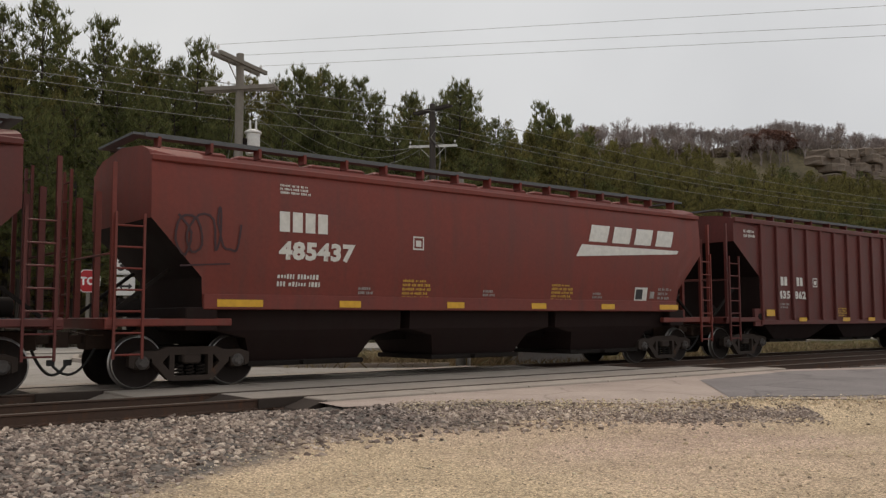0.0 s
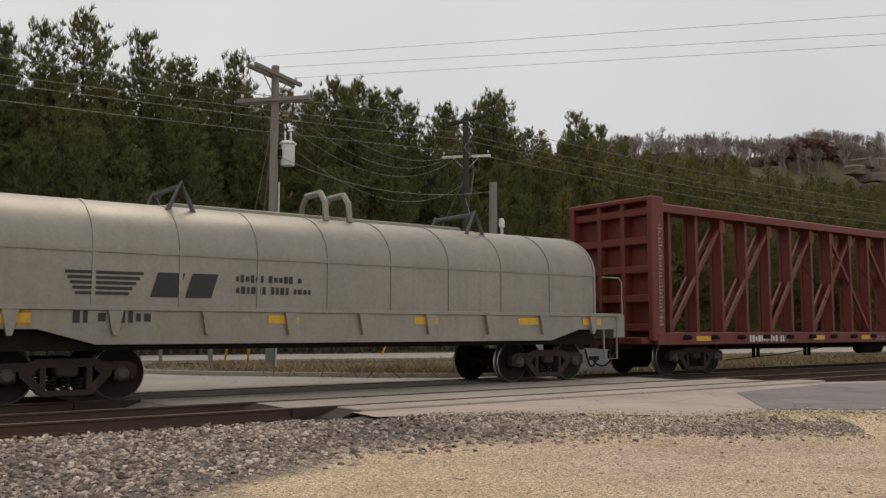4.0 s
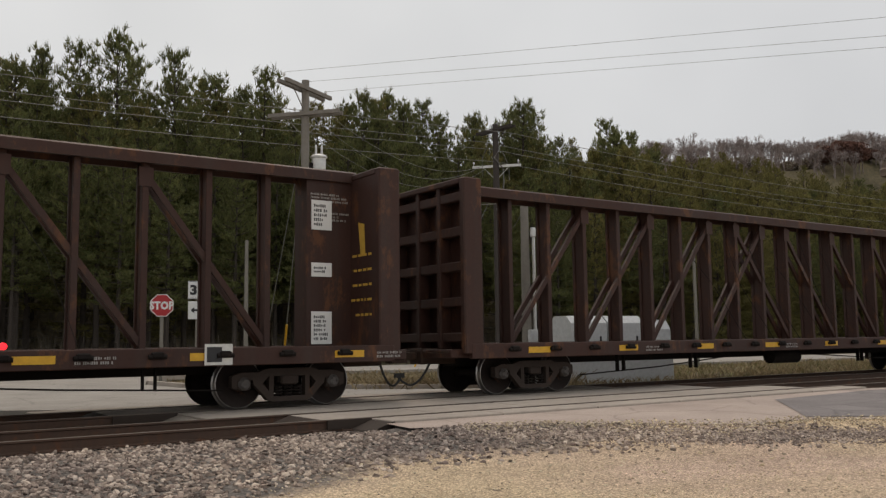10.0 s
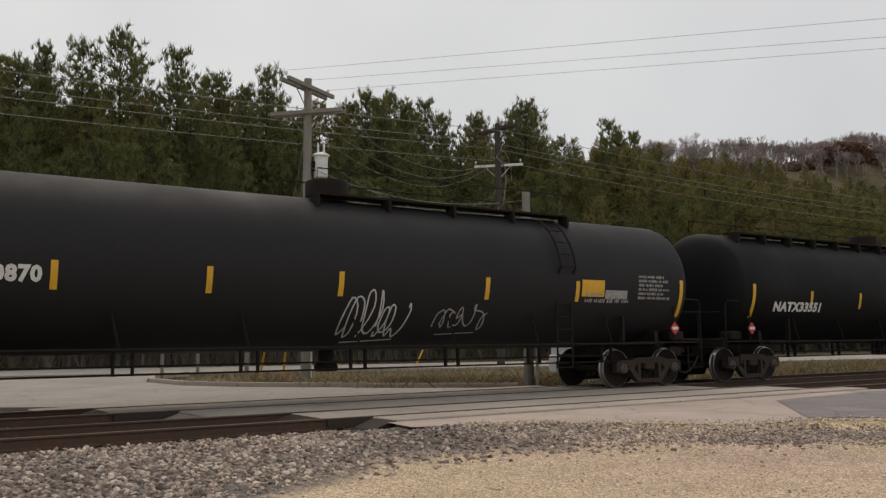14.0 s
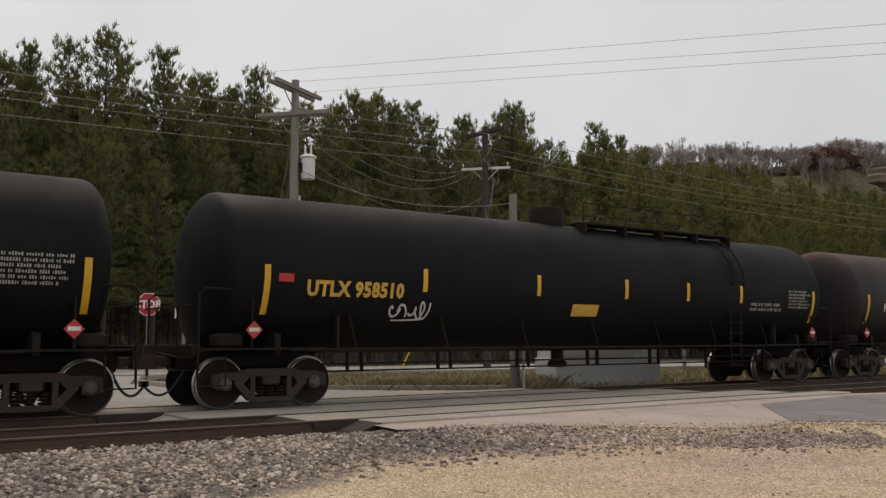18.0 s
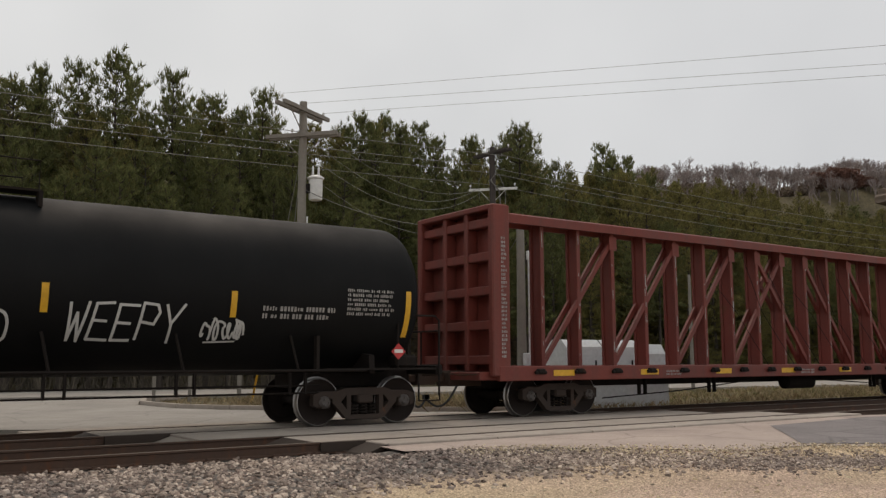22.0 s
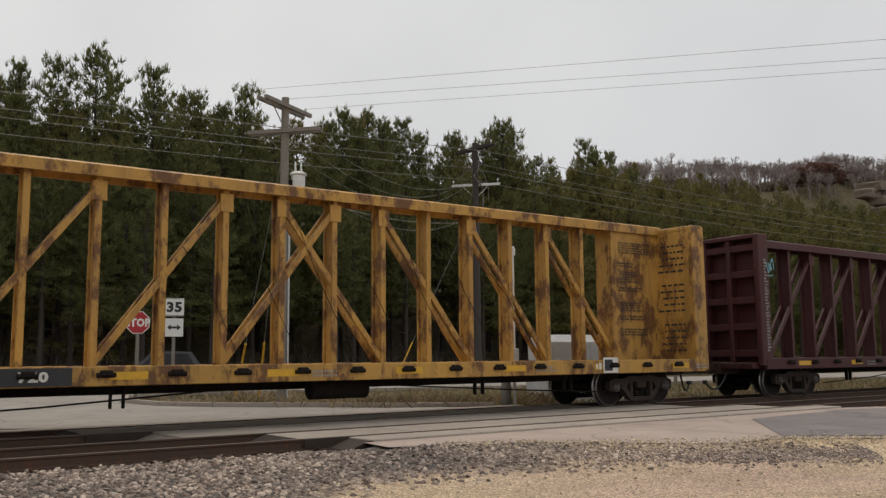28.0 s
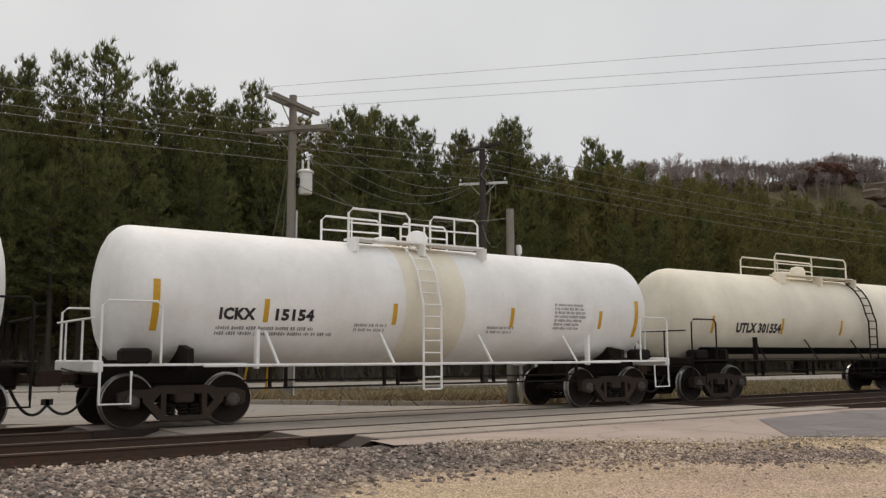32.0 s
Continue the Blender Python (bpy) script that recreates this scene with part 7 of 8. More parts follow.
def ballast_foot(x):
    """How near the lot the loose ballast reaches."""
    return np.interp(x, [-6, 1.5, 3.2, 4.3, 6.2, 7.6, 9.2, 10.5, 11.4, 12.2], [6.2, 7.2, 8.2, 9.0, 9.25, 9.2, 8.5, 7.75, 7.3, 7.6])


spots, sizes = [], []
while len(spots) < 13500:
    x, y = rng.uniform(-5, 12), rng.uniform(6.0, 12.3)
    lo = ballast_foot(x) + rng.normal(0, 0.22)
    if y < lo or (x > 6.6 and y > 10.9 - max(0, (x - 8.0)) * 0.78):
        continue
    if x > 9 and rng.random() < 0.2:
        continue
    spots.append((x, y, float(ground_z(x, y)) + 0.004))
    sizes.append(rng.uniform(0.022, 0.05))
trail = [(7.2, 10.45), (8.8, 9.5), (9.8, 8.75), (10.8, 8.0), (11.7, 7.35), (12.5, 6.9)]
for (xa, ya), (xb, yb) in zip(trail, trail[1:]):
    for _ in range(int(900 * math.dist((xa, ya), (xb, yb)))):
        u, o = rng.random(), rng.normal(-0.05, 0.2)
        x, y = xa + (xb - xa) * u + o * 0.55, ya + (yb - ya) * u + o * 0.8
        spots.append((x, y, float(ground_z(x, y)) + 0.004))
        sizes.append(rng.uniform(0.012, 0.03))
vs, fs = stones(rng, spots, sizes)
joined("ballast_stones", vs, fs, STONE, "grey and purplish crushed ballast stones beside the track", "ballast")
spots, sizes = [], []
for yc in (NEAR_Y, TRACK_Y):
    for _ in range(2600):
        x = rng.uniform(-6, 5.0) if rng.random() < 0.7 else rng.uniform(20, 34)
        y = yc + rng.uniform(-1.75, 1.75)
        if x > -6 and (x < edge_x(y) - 0.1 or x > 20):
            spots.append((x, y, -0.19 + rng.uniform(-0.015, 0.035)))
            sizes.append(rng.uniform(0.025, 0.045))
vs, fs = stones(rng, spots, sizes)
joined("track_ballast", vs, fs, STONE, "loose ballast between the ties and rails", "ballast")
spots, sizes = [], []
while len(spots) < 10500:
    x, y = rng.uniform(-1, 15), rng.uniform(3.2, 10)
    if y > ballast_foot(x) + 0.3 or (x > 8.5 and y > 9.6 - (x - 8.5) * 0.62):
        continue
    spots.append((x, y, float(ground_z(x, y)) + 0.0))
    sizes.append(rng.uniform(0.006, 0.017) if rng.random() < 0.97 else rng.uniform(0.02, 0.04))
rim = [(7.6, 10.75), (8.7, 10.35), (9.9, 9.35), (11.2, 8.35), (12.3, 8.1), (13.4, 7.2), (18, 4.2), (21, 2.2)]
for (xa, ya), (xb, yb) in zip(rim, rim[1:]):
    for _ in range(int(260 * math.dist((xa, ya), (xb, yb)))):
        u, o = rng.random(), rng.normal(-0.1, 0.22)
        x, y = xa + (xb - xa) * u + o * 0.5, ya + (yb - ya) * u + o
        spots.append((x, y, float(road_z(x, y)) + 0.004))
        sizes.append(rng.uniform(0.008, 0.024))
vs, fs = stones(rng, spots, sizes)
joined("lot_pebbles", vs, fs, PEBBLE, "tan limestone pebbles scattered over the lot", "gravel")


def blades(rng, spots, hmin, hmax, lean=0.35, width=0.012):
    vs, fs = [], []
    for x, y, z in spots:
        a, h = rng.uniform(0, 6.28), rng.uniform(hmin, hmax)
        dx, dy = math.cos(a), math.sin(a)
        lx, ly = rng.normal(0, lean) * h, rng.normal(0, lean) * h
        w = width
        o = len(vs)
        vs += [(x - dx * w, y - dy * w, z), (x + dx * w, y + dy * w, z), (x + lx * 0.5 + dx * w * 0.7, y + ly * 0.5 + dy * w * 0.7, z + h * 0.6), (x + lx, y + ly, z + h)]
        fs += [(o, o + 1, o + 2), (o, o + 2, o + 3)]
    return vs, fs


def island_edge(y):
    return np.interp(y, [18.3, 20.2, 22.1, 23.9, 25.6, 28.5, 31.3, 34], [15.2, 12.9, 11.3, 9.7, 8.8, 8.7, 9.6, 11.6])


def hwy_near(x):
    return np.interp(x, [-25, 10, 24, 46, 90], [44.6, 36.2, 32.0, 27.6, 21.5])


spots = []
while len(spots) < 16000:
    y = 18.4 + 17 * rng.random() ** 1.4
    x = rng.uniform(8.5, 46)
    if x < island_edge(y) + 0.1 or y > hwy_near(x) - 0.3:
        continue
    if noise.noise(Vector((x * 0.5, y * 0.5, 3))) < -0.05 - 0.1 * (x < 20):
        continue
    spots.append((x, y, -0.21))
vs, fs = blades(rng, spots, 0.06, 0.30, 0.6, 0.014)
joined("dry_grass", vs, fs, STRAW, "matted straw-coloured grass on the island and verge", "grass")
spots = []
while len(spots) < 7000:
    x, y = rng.uniform(18, 70), rng.uniform(18.6, 30)
    if y > hwy_near(x) - 0.2:
        continue
    spots.append((x, y, -0.21))
vs, fs = blades(rng, spots, 0.06, 0.2, 0.5, 0.016)
joined("verge_grass", vs, fs, GREEN_GRASS, "short yellowing green grass between track and highway", "grass")
# tangled brown clumps near the kerb
for cx, cy, cr in ((12.6, 21.0, 0.9), (13.6, 20.2, 0.8), (14.6, 19.4, 0.7), (11.5, 22.4, 0.9), (16.0, 19.2, 0.7), (10.3, 24.2, 0.7), (17.6, 19.6, 0.6)):
    sp = [(cx + rng.normal(0, cr * 0.45), cy + rng.normal(0, cr * 0.4), -0.2) for _ in range(420)]
    v2, f2 = blades(rng, sp, 0.15, 0.5, 0.6, 0.013)
    joined("grass_clump", v2, f2, STRAW, "tall tangled brown grass clump beside the kerb", "grass")

# ---- woods ----
NEEDLE = island_mat("pine_needles", [(0.076, 0.094, 0.037), (0.122, 0.137, 0.052), (0.168, 0.164, 0.067), (0.094, 0.113, 0.046)], 0.8, 0.33)
NEEDLE_OLIVE = island_mat("olive_pine_needles", [(0.112, 0.110, 0.040), (0.170, 0.157, 0.055), (0.225, 0.192, 0.074), (0.134, 0.128, 0.047)], 0.8, 0.33)
BARK = painted("dark_pine_bark", (0.06, 0.048, 0.04), dirt=0.5, grime=(0.03, 0.025, 0.02), rough=0.95)
HAZEL = island_mat("bare_hazel_twigs", [(0.25, 0.20, 0.17), (0.33, 0.27, 0.23), (0.20, 0.16, 0.14), (0.22, 0.20, 0.12)], 0.9, 0.3)
TWIG = painted("grey_brown_twigs", (0.30, 0.25, 0.235), dirt=0.3, rough=0.95)
RUSSET = island_mat("russet_oak_leaves", [(0.14, 0.075, 0.065), (0.19, 0.105, 0.085), (0.11, 0.06, 0.052)], 0.8, 0.3)


def pine_meshes(seed, height, radius, start, needle=NEEDLE, dense=4.4, tufts=13):
    """A white pine: straight trunk with dead twigs below, layered boughs that turn up towards the top, sprigs of fine needles along them."""
    r = np.random.default_rng(seed)
    tr = Geo()
    sway = r.normal(0, 0.12, 2)
    axis_at = lambda h: (sway[0] * (h / height) ** 2 * 3, sway[1] * (h / height) ** 2 * 3)
    hs = [0, height * 0.25, height * 0.5, height * 0.75, height * 0.97]
    tr.tube([(*axis_at(h), h - 0.15) for h in hs], [0.20, 0.17, 0.13, 0.07, 0.015], 7)
    base, way, size = [], [], []
    h = height * 0.10
    while h < height * 0.99:
        u = max(0.0, (h / height - start) / (1 - start))
        alive = h / height >= start * r.uniform(0.75, 1.2)
        reach = radius * (1 - u) ** 0.62 * (0.65 + 0.5 * r.random()) + 0.18
        if not alive:
            reach = r.uniform(0.6, 1.8)
        nb = int(r.integers(4, 7)) if alive else 2
        a0 = r.uniform(0, 6.28)
        for k in range(nb):
            a = a0 + k * 6.28 / nb + r.normal(0, 0.3)
            L = reach * r.uniform(0.55, 1.2)
            lift = 0.02 + 1.15 * u * u + 0.25 * u + r.normal(0, 0.09)
            ax, ay = axis_at(h)
            dx, dy = math.cos(a), math.sin(a)
            tr.tube([(ax, ay, h), (ax + dx * L * 0.5, ay + dy * L * 0.5, h + L * lift * 0.3), (ax + dx * L, ay + dy * L, h + L * lift * 0.75)], [0.032, 0.018, 0.006], 3)
            if not alive:
                continue
            m = max(3, int(L * dense))
            t = 0.3 + 0.75 * (np.arange(m) + r.random(m)) / m
            side = r.normal(0, 1, m) * (0.15 * L * (1.15 - 0.55 * t) + 0.06)
            rise = r.normal(0, 0.07, m) + 0.04
            px, py = ax + dx * L * t - dy * side, ay + dy * L * t + dx * side
            pz = h + L * lift * (0.4 * t + 0.35 * t * t) + rise
            b = np.repeat(np.stack([px, py, pz], 1), tufts, 0)
            v = np.array([dx * 0.55 * (1 - u), dy * 0.55 * (1 - u), 0.22 + 1.1 * u]) + r.normal(0, 0.5, (m * tufts, 3)) * (1, 1, 0.75)
            base.append(b + r.normal(0, 0.06, b.shape))
            way.append(v)
            size.append(r.uniform(0.2, 0.46, m * tufts))
        h += 0.5 * r.uniform(0.75, 1.25)
    # the leader's own tuft
    k = 60
    base.append(np.stack([np.full(k, axis_at(height)[0]) + r.normal(0, 0.07, k), np.full(k, axis_at(height)[1]) + r.normal(0, 0.07, k), r.uniform(height * 0.95, height, k)], 1))
    way.append(np.array([0, 0, 1.0]) + r.normal(0, 0.4, (k, 3)))
    size.append(r.uniform(0.2, 0.4, k))
    p, v, q = np.concatenate(base), np.concatenate(way), np.concatenate(size)
    v = v / np.linalg.norm(v, axis=1)[:, None] * q[:, None]
    w = np.cross(v, r.normal(0, 1, v.shape))
    w = w / (np.linalg.norm(w, axis=1)[:, None] + 1e-6) * r.uniform(0.022, 0.038, len(v))[:, None]
    vs = np.stack([p - w, p + w, p + v], 1).reshape(-1, 3)
    crown = bpy.data.meshes.new("crown")
    crown.from_pydata(vs.tolist(), [], np.arange(len(vs)).reshape(-1, 3).tolist())
    crown.materials.append(needle)
    return tr.mesh("trunk", [BARK]), crown


PINES = [pine_meshes(1, 15, 3.4, 0.20), pine_meshes(2, 15, 3.0, 0.28), pine_meshes(3, 15, 3.8, 0.16, NEEDLE_OLIVE), pine_meshes(4, 15, 2.9, 0.40), pine_meshes(5, 15, 3.5, 0.10, NEEDLE_OLIVE)]


def plant(kind, x, y, s, rz, name, label, category, meshes, group=""):
    t = thing(name, label, category, group, at=(x, y, float(ground_z(x, y))), rz=rz)
    t.scale = (s[0], s[0], s[1])
    part("trunk", meshes[0], None, t)
    part("crown", meshes[1], None, t)
    return t


PINE_LABELS = ["tall dark green white pine at the wood's edge", "slender white pine with a bare lower trunk", "broad olive-green white pine in the plantation",
               "thin pine with an open, see-through top", "bushy olive pine with low boughs"]
# the tops that stand out of the skyline: bearing (x over y) and steepness (z over y)
PEAKS = ((0.02, 0.31), (0.09, 0.305), (0.139, 0.30), (0.166, 0.318), (0.208, 0.326), (0.249, 0.349), (0.268, 0.322), (0.313, 0.34), (0.361, 0.322), (0.393, 0.31), (0.418, 0.332), (0.532, 0.311), (0.557, 0.326), (0.578, 0.314),
         (0.6, 0.333), (0.627, 0.322), (0.654, 0.33), (0.68, 0.316), (0.736, 0.322), (0.805, 0.335), (0.825, 0.355), (0.845, 0.338), (1.007, 0.346), (1.03, 0.336), (1.065, 0.337))
for i, (a, e) in enumerate(PEAKS):
    py = 56.0 + 2.5 * math.sin(i * 2.4)
    hgt = 1.2 + (e - 0.006) * py - float(ground_z(a * py, py))
    k = (0, 1, 3)[i % 3]
    plant(k, a * py, py, (hgt / 15 * (0.80 + 0.1 * (i % 3)), hgt / 15), 77 * i, "pine_tree", PINE_LABELS[k], "tree", PINES[k], "pines along the bluff")
SKYLINE = ([-0.3, 0, 0.14, 0.19, 0.25, 0.29, 0.34, 0.40, 0.445, 0.5, 0.6, 0.7, 0.77, 0.83, 0.93, 1.0, 1.065, 1.145, 1.3, 2.4],
           [0.295, 0.292, 0.288, 0.288, 0.305, 0.292, 0.303, 0.298, 0.286, 0.292, 0.312, 0.30, 0.295, 0.314, 0.29, 0.313, 0.313, 0.292, 0.283, 0.283])
for row, (yr, share, step) in enumerate(((46.5, 0.70, 3.2), (49.5, 0.84, 3.2), (53.0, 0.94, 3.2), (57.5, 1.0, 2.7), (62.5, 1.0, 2.9), (70, 1.0, 4.0), (78, 1.0, 4.2), (86, 1.0, 4.6))):
    x = (-14.0 if row < 5 else 0.72 * yr) + row
    while x < (128 if row < 5 else 2.5 * yr):
        px, py = x + rng.uniform(-1.0, 1.0), yr - 0.02 * x + rng.uniform(-1.1, 1.1)
        e = float(np.interp(px / py, *SKYLINE))
        if row >= 5:
            e = float(np.interp(px / py, [0.7, 1.0, 1.3, 1.6, 1.9, 2.5], [0.28, 0.29, 0.302, 0.303, 0.31, 0.34])) + 0.008 * (row - 5)
        top = 1.2 + e * py * share * rng.uniform(0.92, 1.03)
        hgt = max(5.0 + 2.0 * rng.random(), top - float(ground_z(px, py)))
        k = int(rng.integers(0, 5))
        if row < 2:
            k = (3, 1, 3, 3, 1)[k]
        if px / py > 0.95 and rng.random() < 0.6:
            k = (2, 4)[k % 2]
        wide = max(hgt / 15, 0.72 if row >= 5 else 0.0) * rng.uniform(0.85, 1.15)
        plant(k, px, py, (wide, hgt / 15), rng.uniform(0, 360), "pine_tree", PINE_LABELS[k], "tree", PINES[k], "pines along the bluff")
        x += step * rng.uniform(0.8, 1.25)


def bare_mesh(seed, height):
    """A leafless broadleaf tree, limb by limb."""
    r = np.random.default_rng(seed)
    tr, tw = Geo(), Geo()

    def grow(p, d, length, rad, depth):
        q = p + d * length
        mid = p + d * length * 0.5 + r.normal(0, 0.05 * length, 3)
        (tr if depth < 2 else tw).tube([tuple(p), tuple(mid), tuple(q)], [rad, rad * 0.85, rad * 0.7], 5 if depth < 2 else 3)
        if depth >= 5:
            return
        for _ in range((3, 3, 4, 3, 3)[depth]):
            nd = d * 0.8 + r.normal(0, 0.4, 3) + np.array([0, 0, 0.25])
            nd /= np.linalg.norm(nd)
            grow(p + (q - p) * r.uniform(0.6, 1.0), nd, length * r.uniform(0.6, 0.8), rad * 0.64, depth + 1)
    grow(np.zeros(3), np.array([0, 0, 1.0]), height * 0.30, 0.19, 0)
    return tr.mesh("trunk", [TWIG]), tw.mesh("crown", [TWIG])


BARES = [bare_mesh(s, 11) for s in (11, 12, 13)]
for i in range(200):
    a = 1.0 + 1.5 * i / 199 + rng.uniform(-0.02, 0.02)
    py = 105 + rng.uniform(-8, 6)
    px = a * py
    e = float(np.interp(a, [0.9, 1.12, 1.18, 1.34, 1.52, 1.67, 1.85, 2.2, 2.6], [0.315, 0.322, 0.338, 0.362, 0.379, 0.391, 0.409, 0.45, 0.47]))
    g0 = float(ground_z(px, py))
    hgt = max(9.0, 1.2 + e * py - g0) * rng.uniform(0.8, 1.03)
    plant(0, px, py, (hgt / 11 * 1.0, hgt / 11), rng.uniform(0, 360), "bare_tree", "leafless grey broadleaf tree on the ridge", "tree", BARES[i % 3], "bare trees on the ridge")


def leafy_crown(seed, n, rx, rz, size, mat, zc):
    r = np.random.default_rng(seed)
    vs, fs = [], []
    for _ in range(n):
        d = r.normal(0, 1, 3)
        d /= np.linalg.norm(d)
        d *= r.uniform(0.45, 1.0) ** 0.5 * (1 + 0.2 * math.sin(d[0] * 5) * math.cos(d[1] * 4))
        p = np.array([d[0] * rx, d[1] * rx, zc + d[2] * rz])
        v, w = r.normal(0, size, 3), r.normal(0, size, 3)
        o = len(vs)
        vs += [tuple(p), tuple(p + v), tuple(p + w)]
        fs.append((o, o + 1, o + 2))
    me = bpy.data.meshes.new("crown")
    me.from_pydata(vs, [], fs)
    me.materials.append(mat)
    return me


OAK = (BARES[0][0], leafy_crown(3, 2600, 3.6, 3.6, 0.35, RUSSET, 7.2))
for a, py, e in ((1.60, 101, 0.372), (1.66, 100, 0.388), (1.71, 99, 0.392), (1.77, 102, 0.382)):
    s = (1.2 + e * py - float(ground_z(a * py, py))) / 10.4
    plant(0, a * py, py, (max(s, 0.6) * 1.1, s), 40 * a, "oak_tree", "oak holding dark russet leaves on the ridge", "tree", OAK)
BUSH = (BARES[1][0], leafy_crown(5, 1100, 3.0, 2.2, 0.2, HAZEL, 2.6))
for i in range(70):
    a = 0.95 + 1.5 * i / 69
    py = 108 + rng.uniform(-4, 4)
    plant(0, a * py, py, (1.5, 0.45), 50 * i, "brush_thicket", "brown leafless thicket on the upper slope", "brush", BUSH, "thickets on the slope")
# undergrowth in front of the trunks
vs, fs = [], []
for _ in range(2600):
    x, y = rng.uniform(-8, 110), rng.uniform(44.5, 58)
    z = float(ground_z(x, y))
    for _ in range(3):
        h = rng.uniform(0.5, 2.6)
        a, b = rng.normal(0, 0.3) * h, rng.normal(0, 0.3) * h
        o = len(vs)
        vs += [(x - 0.02, y, z), (x + 0.02, y, z), (x + a, y + b, z + h)]
        fs.append((o, o + 1, o + 2))
joined("undergrowth", vs, fs, BRUSH, "thin grey saplings and dead stalks under the pines", "undergrowth")

# limestone outcrop
ROCK = painted("weathered_limestone", (0.19, 0.15, 0.12), dirt=0.5, rust=0.1, grime=(0.08, 0.065, 0.055), rough=0.95)
cliff = thing("cliff", "weathered tan limestone outcrop below the ridge", "cliff", at=(176, 89, 0))
rr = random.Random(6)
for lay in range(6):
    for k in range(7):
        x = -10 + k * 4.4 + rr.uniform(-1.2, 1.2)
        z0 = 25.0 + lay * 1.7 + 0.12 * x + rr.uniform(-0.3, 0.3)
        w, d = rr.uniform(4.0, 6.8), rr.uniform(3, 5)
        yb = -4 + lay * 0.45 + rr.uniform(-0.7, 0.7) - 0.1 * x
        g = Geo()
        ring = [(w / 2 * a, d / 2 * b_) for a, b_ in ((-0.85, -1), (-0.2, -1.12), (0.4, -0.95), (0.9, -1), (1, -0.4), (1, 1), (-1, 1), (-1, -0.5))]
        ring = [(a * rr.uniform(0.85, 1.1), b_ * rr.uniform(0.9, 1.1)) for a, b_ in ring]
        g.rings([[(x + a * q + rr.uniform(-0.15, 0.15), yb + b_ * q + rr.uniform(-0.15, 0.15), z0 + hz + rr.uniform(-0.12, 0.12)) for a, b_ in ring] for hz, q in ((0, 0.93), (0.25, 1.0), (0.9, 0.97), (1.5, 1.0), (1.75, 0.9))])
        part("ledge", g, ROCK, cliff)

# ---- poles, wires, signs ----
def pole(name, x, y, top, r, mat, label):
    t = thing(name, label, "utility pole", at=(x, y, -0.25))
    part("pole_shaft", Geo().tube([(0, 0, 0), (0, 0, top * 0.5), (0, 0, top + 0.25)], [r, r * 0.88, r * 0.75], 12), mat, t, smooth=True)
    return t


def arm(t, z, ang, length, mat, pairs=True, pins=4):
    c, s = math.cos(radians(ang)), math.sin(radians(ang))
    for o in ((-0.14, 0.14) if pairs else (0.14,)):
        part("crossarm", Geo().beam((-c * length / 2 - s * o, -s * length / 2 + c * o, z), (c * length / 2 - s * o, s * length / 2 + c * o, z), 0.1, 0.12), mat, t)
    for i in range(pins):
        u = (-0.46 + 0.92 * i / (pins - 1)) * length
        part("insulator", Geo().lathe([(0.015, z + 0.06), (0.015, z + 0.14), (0.045, z + 0.16), (0.05, z + 0.2), (0.03, z + 0.25)], 8, "z", (c * u, s * u, 0)), PORC, t, smooth=True)
    for d in (-1, 1):
        part("arm_brace", Geo().beam((c * d * 0.7, s * d * 0.7, z - 0.04), (0, 0, z - 0.75), 0.03, 0.02), mat, t)


P1, P2 = (11.95, 25.1), (27.4, 35.2)
p1 = pole("utility_pole", *P1, 9.45, 0.16, WOOD, "weathered grey utility pole with double crossarms and a transformer")
arm(p1, 9.4, 30, 2.5, WOOD, True, 3)
arm(p1, 8.6, -48, 2.4, WOOD, True, 4)
tr_ = part("transformer", Geo().lathe([(0.02, 6.55), (0.2, 6.55), (0.22, 6.6), (0.22, 7.2), (0.27, 7.23), (0.27, 7.27), (0.2, 7.32), (0.05, 7.36)], 16, "z", (0.42, -0.1, 0)), PORC, p1, "pale grey pole transformer", True)
for dx in (-0.1, 0.1):
    part("bushing", Geo().lathe([(0.03, 7.3), (0.045, 7.4), (0.03, 7.5), (0.04, 7.57), (0.015, 7.65)], 8, "z", (0.42 + dx, -0.1, 0)), PORC, p1, smooth=True)
part("transformer_bracket", Geo().box(0.1, 0.25, -0.14, -0.06, 6.75, 7.05), STEEL, p1)
part("conduit", Geo().tube([(0.12, -0.12, 0.2), (0.13, -0.12, 6.0)], 0.03, 6), GALV, p1)
p2 = pole("utility_pole", *P2, 12.15, 0.2, WOOD_DARK, "tarred utility pole with a tilted crossarm and looped cables")
arm(p2, 12.1, -85, 2.6, WOOD_DARK, True, 4)
arm(p2, 10.25, -48, 2.5, PORC, False, 3)
for s in (-1, 1):
    part("looped_cable", Geo().tube([(s * 1.0, s * 0.7, 11.2), (s * 1.25, s * 0.5, 10.4), (s * 1.0, s * 0.2, 9.6)], 0.02, 5), WIRE, p2)
part("riser_cable", Geo().tube([(0.1, -0.2, 11.1), (-0.3, -0.25, 10.6), (0.25, -0.25, 10.1), (0.3, -0.25, 9.4), (0.1, -0.25, 8.2)], 0.035, 5), WIRE, p2)
p3 = pole("service_pole", 15.55, 18.75, 5.25, 0.14, WOOD, "short grey service pole with a pale conduit beside the track")
part("conduit", Geo().tube([(0.2, -0.12, 0.1), (0.2, -0.12, 4.3), (0.16, -0.1, 4.5)], 0.045, 8), PORC, p3, smooth=True)
part("weatherhead", Geo().lathe([(0.08, 4.25), (0.09, 4.4), (0.05, 4.5)], 10, "z", (0.2, -0.12, 0)), PORC, p3, smooth=True)
